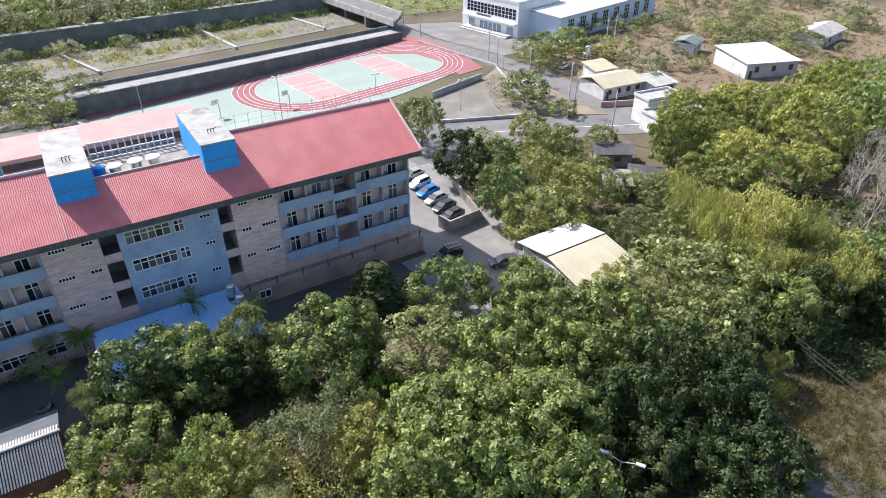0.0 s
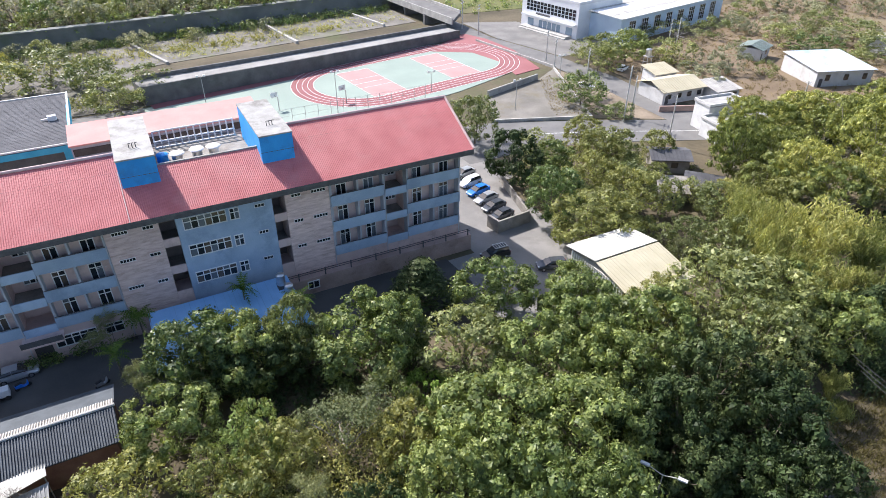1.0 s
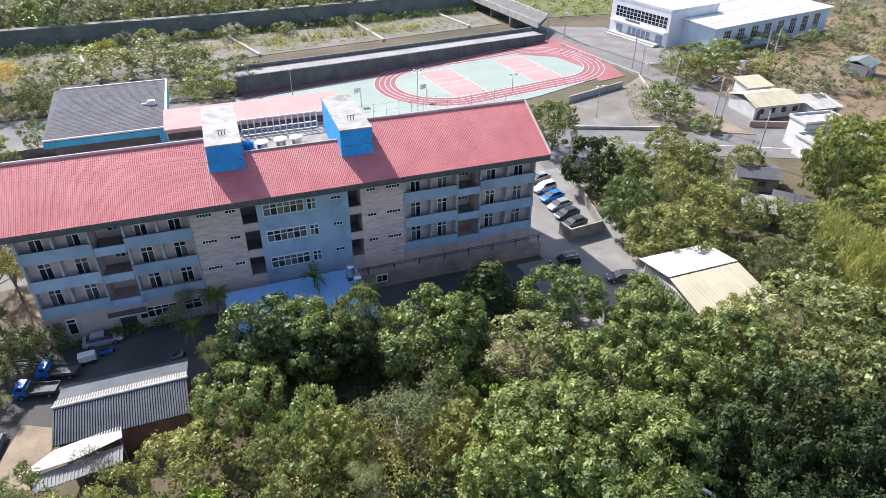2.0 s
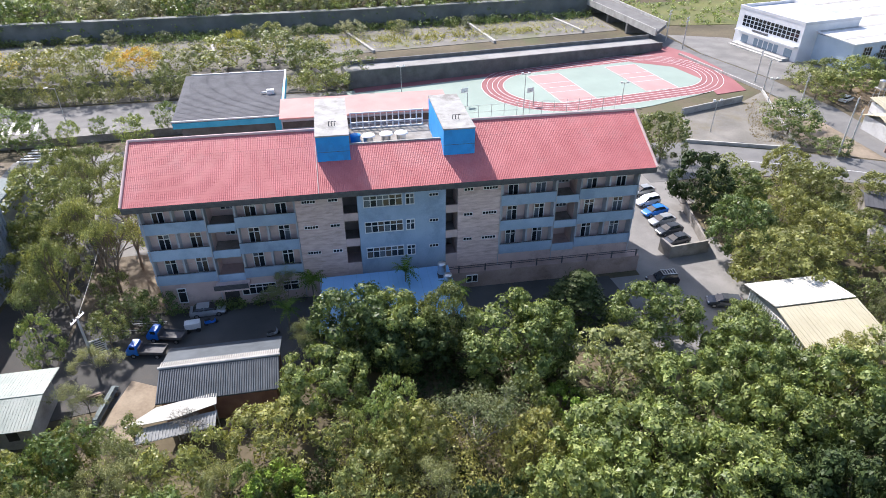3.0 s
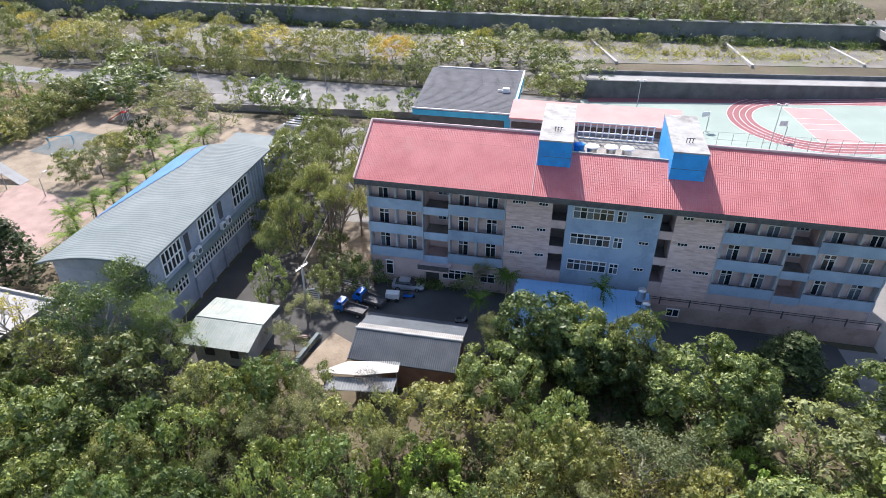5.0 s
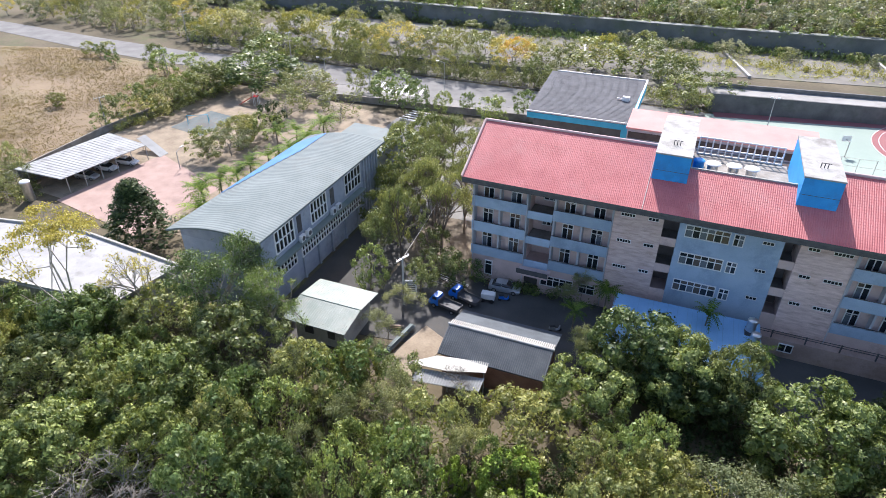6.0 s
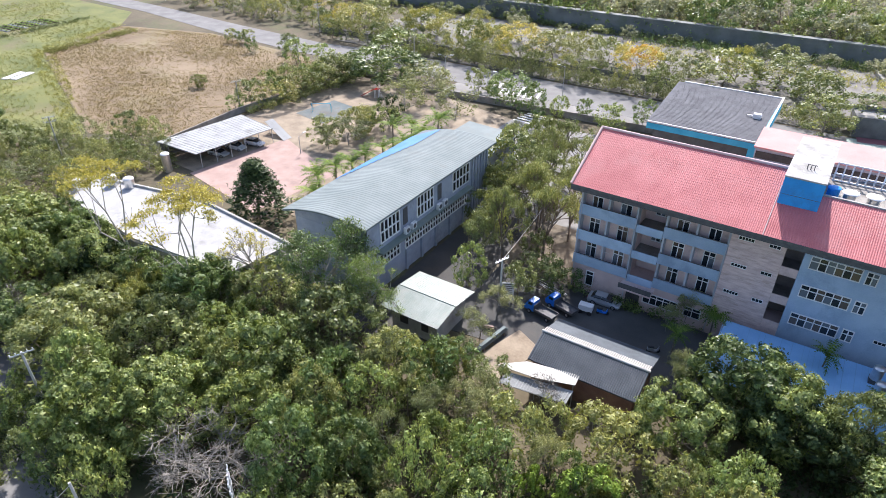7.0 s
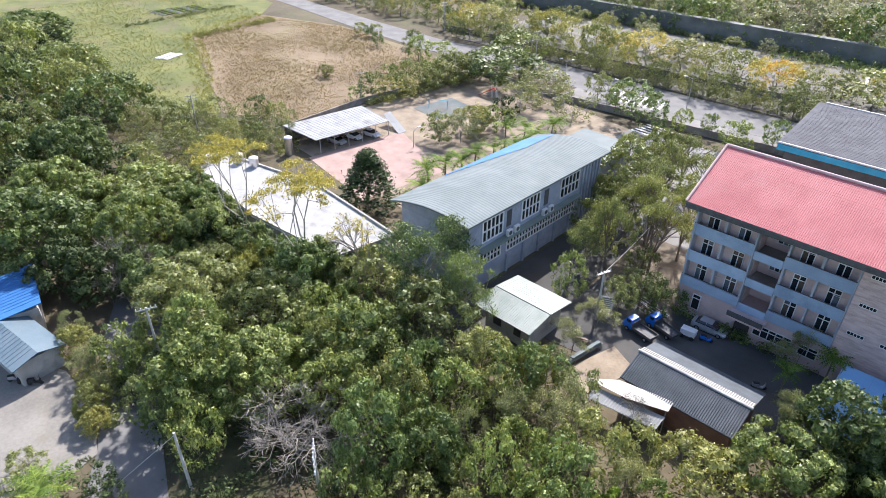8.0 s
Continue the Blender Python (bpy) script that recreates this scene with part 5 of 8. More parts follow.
def truck(m, label):
    ob = thing("small_truck", m, label, "truck", "trucks in the courtyard")
    part("cab", loft([(0.9, 0.5, 1.5, 0.8, 0.78), (1.0, 0.45, 2.05, 0.82, 0.72), (1.9, 0.45, 2.05, 0.82, 0.72), (2.4, 0.45, 1.3, 0.82, 0.76), (2.55, 0.5, 1.1, 0.78, 0.7)]), CAR_PAINTS["blue"], ob, "bright blue cab", local=True)
    part("windscreen", Shape().slab([(1.98, -0.62, 1.98), (2.42, -0.66, 1.36), (2.42, 0.66, 1.36), (1.98, 0.62, 1.98)], 0.05), GLASS, ob, local=True)
    for sy in (-1, 1):
        part("door_window", Shape().box(1.15, 1.85, sy * 0.78 - 0.02, sy * 0.78 + 0.02, 1.35, 1.9), GLASS, ob, local=True)
        part("bed_side", Shape().box(-2.4, 0.8, sy * 0.85 - 0.03, sy * 0.85 + 0.03, 0.85, 1.2), DARK_TRIM, ob, local=True)
        for x in (-1.5, 1.6):
            w = part("wheel", Shape().tube((x, sy * 0.62, 0.36), (x, sy * 0.85, 0.36), 0.36, sides=14), TYRE, ob, local=True)
            part("rim", Shape().tube((x, sy * 0.84, 0.36), (x, sy * 0.87, 0.36), 0.2, sides=10), RIM, w, local=True)
    part("bed", Shape().box(-2.45, 0.82, -0.85, 0.85, 0.75, 0.87), DARK_TRIM, ob, local=True)
    part("tail_board", Shape().box(-2.45, -2.39, -0.82, 0.82, 0.87, 1.2), DARK_TRIM, ob, local=True)
    part("head_board", Shape().box(0.76, 0.82, -0.82, 0.82, 0.87, 1.7), DARK_TRIM, ob, local=True)
    return ob


truck(pose(-24.0, 61.2, 0.04, 0, 0, 168) @ Matrix.Scale(0.9, 4), "small blue flatbed truck in the courtyard")
truck(pose(-22.2, 63.6, 0.04, 0, 0, 165) @ Matrix.Scale(0.9, 4), "second small blue truck with loaded bed")

# ---- poles and lamps ----
POLE = paint("grey_pole_concrete", (0.40, 0.39, 0.37), (0.52, 0.51, 0.49), 2, 12, 0.85)


def utility_pole(x, y, h, arms=2, lean=(0, 0), turn=0.0):
    z = hill(x, y)
    ob = thing("utility_pole", Matrix.Translation((x, y, z)) @ pose(0, 0, 0, 0, 0, turn), "grey concrete utility pole with crossarms", "utility pole", "utility poles")
    part("shaft", Shape().tube((0, 0, -0.3), (lean[0], lean[1], h), 0.17, 0.11), POLE, ob, local=True)
    for k in range(arms):
        za = h - 0.3 - 0.9 * k
        arm = part("crossarm", Shape().box(lean[0] - 1.1, lean[0] + 1.1, lean[1] - 0.06, lean[1] + 0.06, za, za + 0.12), STEEL, ob, local=True)
        for i in (-1.0, -0.5, 0.5, 1.0):
            part("insulator", Shape().tube((lean[0] + i, lean[1], za + 0.12), (lean[0] + i, lean[1], za + 0.4), 0.07, 0.05, 6), WHITE, arm, local=True)
    return ob


for x, y, h in ((103.2, 181, 9), (103.9, 172, 9), (106.6, 140, 8), (104.2, 133, 8), (103.2, 118.5, 8.5), (94.8, 95.3, 12), (98.1, 96.7, 9), (94.5, 82, 10), (142.3, 130.7, 9), (146.1, 131.2, 9)):
    utility_pole(x, y, h, turn=40)
for x, y, h, n in ((-104.9, 148, 9, 1), (-124.3, 55.3, 8.2, 2), (-43, 11.3, 7.7, 0), (-60.3, 17, 9, 1), (-31.9, 18.2, 9, 3), (-150, 158, 9, 2), (-130.7, 128, 7, 1), (-29.5, 60, 7.5, 1), (-115, 92.4, 7, 1), (128, 78, 9, 1)):
    utility_pole(x, y, h, n, turn=142 if n == 3 else 70)


def street_lamp(x, y, h, heads, turn):
    ob = thing("street_lamp", Matrix.Translation((x, y, hill(x, y))) @ pose(0, 0, 0, 0, 0, turn), "grey street lamp with white lamp heads", "street lamp", "street lamps")
    part("mast", Shape().tube((0, 0, -0.2), (0, 0, h), 0.09, 0.06), POLE, ob, local=True)
    for sg in ((-1, 1) if heads == 2 else (1,)):
        arm = part("arm", Shape().tube((0, 0, h - 0.1), (sg * 1.3, 0, h + 0.35), 0.045, sides=6), POLE, ob, local=True)
        part("lamp_head", Shape().box(sg * 1.6 - 0.4, sg * 1.6 + 0.4, -0.16, 0.16, h + 0.3, h + 0.45), WHITE, arm, local=True)
    return ob


street_lamp(32.9, 21.6, 5.6, 2, -60)
street_lamp(-87.3, 137, 6.5, 2, 20)
street_lamp(-57.4, 144, 7, 1, 200)
street_lamp(-71.4, 131, 6.5, 1, 10)
street_lamp(-86.2, 82, 3.6, 1, 90)
for x, y, h in ((17.2, 146.8, 7), (42, 128.2, 9.6), (67, 131.9, 5), (96, 120, 8), (78, 112, 7)):
    mast = thing("floodlight_mast", Matrix.Translation((x, y, 0)), "tall thin floodlight mast by the sports ground", "floodlight", "floodlight masts")
    part("mast", Shape().tube((0, 0, 0), (0, 0, h), 0.1, 0.06), POLE, mast, local=True)
    bar = part("bar", Shape().box(-0.9, 0.9, -0.05, 0.05, h - 0.3, h - 0.2), POLE, mast, local=True)
    for i in (-0.75, 0.75):
        part("floodlight", Shape().box(i - 0.25, i + 0.25, -0.2, 0.1, h - 0.2, h + 0.15), WHITE, bar, local=True)


def cable(a, b, sag, r=0.025):
    pts = [Vector(a).lerp(Vector(b), i / 12) - Vector((0, 0, sag * 4 * (i / 12) * (1 - i / 12))) for i in range(13)]
    s = Shape()
    w = (pts[-1] - pts[0]).normalized()
    u = w.orthogonal().normalized()
    v = w.cross(u)
    s.v = [tuple(p + (u * math.cos(q) + v * math.sin(q)) * r) for p in pts for q in (0, 1.571, 3.142, 4.712)]
    s.f = [(4 * i + k, 4 * i + (k + 1) % 4, 4 * i + 4 + (k + 1) % 4, 4 * i + 4 + k) for i in range(12) for k in range(4)] + [(3, 2, 1, 0), (48, 49, 50, 51)]
    return solid("overhead_cable", s, DARK_TRIM if r < 0.03 else POLE, "thin overhead cable between poles", "cable", "overhead cables")


for k in range(3):
    cable((57.8 - 0.7 * k, 22 - 0.9 * k, 8.3), (56.8 - 1.0 * k, 8, 7.6), 0.3, 0.022)
cable((-43, 11.3, 7.4), (-48.0, 5.0, 0.1), 0.0, 0.03)
cable((-29.5, 60, 7.3), (-33, 92, 8.5), 0.8, 0.03)
cable((94.8, 95.3, 11.5), (103.2, 118.5, 8.2), 0.5)
cable((94.8, 95.3, 11.5), (94.5, 82, 9.7), 0.4)

# fence on the near side of the sports ground
sf = thing("sports_fence", Matrix.Translation((40, 128, 0)), "thin grey steel fence along the sports ground", "fence")
for i in range(16):
    x, y = 20 + 2.9 * i, 127.2 + 0.06 * i
    part("post", Shape().tube((x, y, 0), (x, y, 3.4), 0.05, sides=6), POLE, sf)
for z in (0.3, 1.8, 3.35):
    part("rail", Shape().tube((20, 127.2, z), (63.5, 128.1, z), 0.03, sides=5), POLE, sf)
for x, y, turn in ((46, 133.6, 20), (31, 136, 20)):
    hoop = thing("basketball_hoop", pose(x, y, 0.1, 0, 0, turn), "basketball hoop on a steel post", "basketball hoop", "basketball hoops")
    part("post", Shape().tube((0, 0, 0), (0, 0, 3.2), 0.1).tube((0, 0, 3.1), (0, 1.3, 3.2), 0.08), POLE, hoop, local=True)
    part("backboard", Shape().box(-0.9, 0.9, 1.3, 1.36, 2.8, 3.9), WHITE, hoop, local=True)
    part("rim", Shape().tube((0, 1.55, 2.95), (0, 1.55, 3.0), 0.23, sides=10), LAMP_RED, hoop, local=True)

# low wall at the end of the car park, and kerb walls by the road
cw = thing("car_park_wall", Matrix.Translation((50, 70, 0)), "low grey concrete wall at the end of the car park", "low wall", kind="structure")
part("wall_run", Shape().prism([(46.4, 69.0), (52.6, 69.6), (52.6, 69.9), (46.4, 69.3)], 0, 2.1), OLD_WALL, cw)
part("wall_end", Shape().prism([(46.4, 69.3), (46.8, 69.3), (46.4, 71.6), (46.0, 71.6)], 0, 2.1), OLD_WALL, cw)
part("side_wall", Shape().prism([(52.6, 69.6), (56.2, 84.0), (56.5, 84.0), (52.9, 69.6)], 0, 1.6), OLD_WALL, cw)
kerb = thing("roadside_kerb", Matrix.Translation((80, 104, 0)), "pale concrete kerb wall along the road", "kerb", kind="structure")
for (xa, ya), (xb, yb), h in (((69.5, 108.2), (90.2, 100.2), 0.7), ((90.2, 100.2), (104.2, 133.2), 0.6), ((77, 122.4), (95, 127.6), 1.5), ((104.6, 133), (99.6, 166), 0.7)):
    d = Vector((xb - xa, yb - ya, 0)).normalized().cross(Vector((0, 0, 1))) * 0.18
    part("kerb_run", Shape().prism([(xa + d.x, ya + d.y), (xb + d.x, yb + d.y), (xb - d.x, yb - d.y), (xa - d.x, ya - d.y)], 0, h), CONCRETE, kerb)
for k, line in enumerate((((72.5, 99.4), (88, 93), (106, 84)),)):
    s = Shape()
    for (xa, ya), (xb, yb) in zip(line, line[1:]):
        d = Vector((xb - xa, yb - ya, 0)).normalized().cross(Vector((0, 0, 1))) * 0.07
        s.prism([(xa + d.x, ya + d.y), (xb + d.x, yb + d.y), (xb - d.x, yb - d.y), (xa - d.x, ya - d.y)], 0.055 + 0.01 * k, 0.066 + 0.01 * k)
    solid("road_line", s, WHITE, "worn white centre line on the road", "road line", kind="structure")
garden = thing("garden_wall", Matrix.Translation((112, 92, 0)), "low brick garden wall in front of the house", "low wall", kind="structure")
part("wall_run", Shape().prism([(106, 96.2), (118, 91.2), (118.2, 91.6), (106.2, 96.6)], 0, 1.3), PAVER_RED, garden)

# ---- small things ----
cart = thing("white_cart", pose(-19.4, 64.9, 0.04, 0, 0, 5), "small white covered cart", "cart")
part("box", Shape().box(-0.9, 0.9, -0.5, 0.5, 0.5, 1.3), WHITE, cart, local=True)
for x in (-0.6, 0.6):
    part("wheel", Shape().tube((x, -0.55, 0.3), (x, -0.45, 0.3), 0.3, sides=12), TYRE, cart, local=True)
    part("wheel", Shape().tube((x, 0.45, 0.3), (x, 0.55, 0.3), 0.3, sides=12), TYRE, cart, local=True)


def scooter(x, y, turn, mat):
    ob = thing("motor_scooter", pose(x, y, 0.05, 0, 0, turn), "small parked motor scooter", "scooter", "motor scooters")
    for wx in (-0.6, 0.6):
        part("wheel", Shape().tube((wx, -0.06, 0.25), (wx, 0.06, 0.25), 0.25, sides=12), TYRE, ob, local=True)
    part("body", loft([(-0.75, 0.4, 0.75, 0.16, 0.13), (-0.2, 0.32, 0.8, 0.2, 0.15), (0.1, 0.25, 0.35, 0.18, 0.15), (0.4, 0.25, 0.4, 0.16, 0.12), (0.6, 0.4, 0.95, 0.14, 0.1)]), mat, ob, local=True)
    part("seat", Shape().box(-0.7, 0.0, -0.15, 0.15, 0.8, 0.9), TYRE, ob, local=True)
    part("handlebar", Shape().tube((0.5, -0.32, 1.05), (0.5, 0.32, 1.05), 0.03, sides=6), DARK_TRIM, ob, local=True)


for x, y, q, mat in ((-17.4, 65.7, 20, CAR_PAINTS["blue"]), (-69.2, 5.2, 60, CAR_PAINTS["black"]), (-70.4, 4.6, 65, CAR_PAINTS["silver"]), (-68.2, 5.9, 55, CAR_PAINTS["black"]), (-9.6, 62, 30, CAR_PAINTS["silver"])):
    scooter(x, y, q, mat)
tower = thing("water_tower", Matrix.Translation((122.6, 118.4, 0)), "small steel water tank on a tall pipe frame", "water tower")
for x, y in ((-0.8, -0.8), (0.8, -0.8), (0.8, 0.8), (-0.8, 0.8)):
    part("leg", Shape().tube((x, y, 0), (x * 0.8, y * 0.8, 4.6), 0.07, sides=6), POLE, tower, local=True)
for z in (1.5, 3.0, 4.5):
    part("brace", Shape().box(-0.85, 0.85, -0.85, -0.78, z, z + 0.08).box(-0.85, 0.85, 0.78, 0.85, z, z + 0.08), POLE, tower, local=True)
part("platform", Shape().box(-0.95, 0.95, -0.95, 0.95, 4.6, 4.72), CONCRETE, tower, local=True)
part("tank", Shape().tube((0, 0, 4.72), (0, 0, 6.3), 0.75, sides=14).dome((0, 0, 6.3), 0.75, 0.3), STEEL, tower, "stainless steel tank", local=True)
car(pose(119.4, 123.4, 0.08, 0, 0, 25), "white", "white car parked beside the road")
sign = thing("notice_board", pose(-29.2, 61.6, 0, 0, 0, 25), "white notice board with rows of unreadable text", "notice board")
part("board", Shape().box(-0.8, 0.8, -0.04, 0.04, 0.9, 2.9), WHITE, sign, local=True)
for i in range(6):
    part("text_bar", Shape().box(-0.6, 0.6, -0.055, -0.042, 1.1 + 0.3 * i, 1.22 + 0.3 * i), DARK_TRIM, sign, "dark line of unreadable text", local=True)
for x in (-0.7, 0.7):
    part("leg", Shape().box(x - 0.05, x + 0.05, -0.04, 0.04, 0, 0.9), POLE, sign, local=True)
rack = thing("stacked_sheets", pose(-26.7, 53.0, 0, 0, 0, 81), "long pile of pale blue steel sheets", "sheet pile")
for i in range(4):
    part("sheet", Shape().box(-2.9 + 0.2 * i, 2.9 - 0.1 * i, -0.3 + 0.05 * i, 0.3, 0.5 + 0.12 * i, 0.58 + 0.12 * i), METAL_ROOF, rack, local=True)
for x in (-2, 2):
    part("trestle", Shape().box(x - 0.1, x + 0.1, -0.35, 0.35, 0, 0.5), BARK, rack, local=True)
slide = thing("playground_slide", pose(-95.8, 116.2, 0, 0, 0, 20), "red plastic playground slide with white ladder", "slide")
part("chute", Shape().slab([(-2.2, -0.5, 0.3), (1.2, -0.5, 2.2), (1.2, 0.5, 2.2), (-2.2, 0.5, 0.3)], 0.12), LAMP_RED, slide, "red plastic chute", local=True)
part("platform", Shape().box(1.2, 2.4, -0.6, 0.6, 2.1, 2.25), LAMP_RED, slide, local=True)
for x, y in ((1.3, -0.5), (1.3, 0.5), (2.3, -0.5), (2.3, 0.5)):
    part("post", Shape().tube((x, y, 0), (x, y, 3.0), 0.06), WHITE, slide, local=True)
for i in range(6):
    part("rung", Shape().tube((2.4 + 0.12 * i, -0.4, 2.0 - 0.33 * i), (2.4 + 0.12 * i, 0.4, 2.0 - 0.33 * i), 0.03, sides=5), WHITE, slide, local=True)
goal = thing("goal_frame", pose(-98.6, 101.9, 0.03, 0, 0, 30), "pale blue steel goal frame", "goal")
for x in (-2.2, 2.2):
    part("post", Shape().tube((x, 0, 0), (x, 0, 2), 0.06), CYAN, goal, local=True)
    part("stay", Shape().tube((x, 0, 2), (x, 1.2, 0), 0.04), CYAN, goal, local=True)
part("crossbar", Shape().tube((-2.2, 0, 2), (2.2, 0, 2), 0.06), CYAN, goal, local=True)
bench_group = "white benches by the playground"
for i in range(5):
    b = thing("bench", pose(-56.5 + 1.1 * i * 0.2, 121 + 1.3 * i, 0, 0, 0, -5), "long white slatted bench", "bench", bench_group)
    for k in range(3):
        part("slat", Shape().box(-2.6, 2.6, -0.25 + 0.18 * k, -0.1 + 0.18 * k, 0.42, 0.48), WHITE, b, local=True)
    for x in (-2.2, 2.2):
        part("leg", Shape().box(x - 0.06, x + 0.06, -0.2, 0.2, 0, 0.42), CONCRETE, b, local=True)
planter = thing("round_planter", Matrix.Translation((-80.4, 124.6, 0)), "large round white concrete planter", "planter")
part("bowl", Shape().tube((0, 0, 0), (0, 0, 1.3), 1.2, 1.6, 20), WHITE_SLAB, planter, local=True)
part("soil_fill", Shape().tube((0, 0, 1.3), (0, 0, 1.32), 1.45, 1.45, 20), SOIL, planter, local=True)
# Row of nine thin white stripes laid on the road.
for i in range(9):
    w = thing("striped_bay", pose(-62 - 1.6 * i, 140.2, 0.055, 0, 0, 12), "white stripe lying across the road", "road marking", "painted road stripes", "structure")
    part("stripe", Shape().box(-0.35, 0.35, -3.6, 3.6, 0, 0.012), WHITE, w, local=True)
perg = thing("pergola", Matrix.Translation((-56, 166, 0)), "long dark timber pergola by the river", "pergola")
for i in range(14):
    x = -62.6 + i
    part("rafter", Shape().box(x - 0.07, x + 0.07, 164.2, 168, 2.7, 2.9), DARK_TRIM, perg)
for y in (164.6, 167.6):
    part("beam", Shape().box(-63, -49, y - 0.1, y + 0.1, 2.5, 2.7), DARK_TRIM, perg)
    for i in range(5):
        part("post", Shape().box(-62.8 + 3.4 * i, -62.6 + 3.4 * i, y - 0.1, y + 0.1, 0, 2.5), DARK_TRIM, perg)
for x, y, q in ((-182.2, 78.3, 20), (-184.4, 77.1, 20)):
    sh = thing("sheet_stack", pose(x, y, 0.04, 0, 0, q), "white steel sheets lying in the meadow", "sheet pile", "white sheets in the meadow")
    part("sheet", Shape().box(-0.9, 0.9, -3.2, 3.2, 0.05, 0.2), WHITE, sh, local=True)
    part("sheet", Shape().box(-0.8, 0.7, -3.0, 3.1, 0.21, 0.3), WHITE, sh, local=True)
for i in range(9):
    bed = thing("vegetable_bed", pose(-239.5 + 0.1 * i, 101.0 + 2.0 * i, 0.05, 0, 0, 4), "raised vegetable bed in the meadow", "vegetable bed", "vegetable beds")
    part("ridge", Shape().prism([(-5, -0.6), (5, -0.6), (5, 0.6), (-5, 0.6)], 0, 0.25), SOIL if i % 3 else CAR_ROOF, bed, local=True)
    for k in range(7):
        part("plant", Shape().dome((-4.4 + 1.45 * k, 0.1 * math.sin(3 * k + i), 0.25), 0.42, 0.4, 7, 3), LEAF_LIME if i % 3 else LEAF_MANGO, bed, "leafy green vegetable", local=True)
rw = thing("riverside_wall", Matrix.Translation((-90, 163, 0)), "low dark wall along the riverside", "low wall", kind="structure")
part("wall_run", Shape().prism([(-150, 158.6), (-92, 161.4), (-62, 163.4), (-36, 166.4), (-36, 167.0), (-62, 164.0), (-92, 162.0), (-150, 159.2)], 0, 1.7), DARK_CONCRETE, rw)
# plot walls of the riverbed
for xa, ya, xb, yb in ((14, 184, 7, 208), (51, 188, 48, 212), (82, 195, 78, 216), (-30, 184.5, -34, 206)):
    d = Vector((xb - xa, yb - ya, 0)).normalized().cross(Vector((0, 0, 1))) * 0.4
    solid("plot_wall", Shape().prism([(xa + d.x, ya + d.y), (xb + d.x, yb + d.y), (xb - d.x, yb - d.y), (xa - d.x, ya - d.y)], 0, 0.8), CONCRETE, "low pale wall between riverbed plots", "low wall", "walls of the riverbed plots", "structure")
leaning = thing("leaning_sheets", Matrix.Translation((-96.5, 86, 0)), "long grey steel sheets leaning beside the carport", "sheet pile")
for i in range(3):
    dy = 0.75 * i
    part("sheet", Shape().slab([(-100.2, 86.2 + dy, 2.4), (-100.0, 86.85 + dy, 2.4), (-93.4, 85.35 + dy, 0.08), (-93.6, 84.7 + dy, 0.08)], 0.06), CAR_ROOF, leaning)
for x in (-99.5, -97.5):
    part("trestle", Shape().tube((x, 86.6, 0), (x, 86.6, 1.4 if x > -99 else 2.0), 0.07, sides=6), POLE, leaning)
pipes = thing("pipe_pile", pose(-25.6, 66.6, 0.04, 0, 0, -12), "pile of long pale pipes lying in the courtyard", "pipe pile", "")
pipe_rng = random.Random(3)
for i in range(9):
    y, q = pipe_rng.uniform(-0.9, 0.9), pipe_rng.uniform(-0.1, 0.1)
    part("pipe", Shape().tube((-3.0 + 0.4 * i % 1, y, 0.1 + 0.07 * (i % 3)), (2.6, y + q * 5, 0.1 + 0.07 * (i % 3)), 0.05, sides=6), (POLE, BARK, WHITE)[i % 3], pipes, local=True)
junk_rng = random.Random(8)
for x, y in ((-13.6, 47.9), (-11.4, 48.1), (-9.3, 48.0), (-12.6, 46.8), (-10.2, 47.0), (-5.4, 61.2), (-6.6, 62.2), (-28.4, 55.0)):
    heap = thing("timber_heap", pose(x, y, 0.04, 0, 0, junk_rng.uniform(0, 180)), "small untidy heap of old timber and boards", "timber heap", "heaps of old timber")
    for k in range(6):
        w, h = junk_rng.uniform(0.5, 1.1), 0.09 * (k + 1)
        part("board", Shape().slab([(-w, -0.1 + 0.1 * math.sin(k * 2.1), h), (w, -0.15 + 0.2 * math.cos(k * 1.7), h + junk_rng.uniform(0, 0.2)), (w, 0.1 + 0.2 * math.cos(k * 1.7), h + 0.1), (-w, 0.15 + 0.1 * math.sin(k * 2.1), h)], 0.05), (BARK, OLD_WALL, PAVER_RED)[k % 3], heap, local=True)


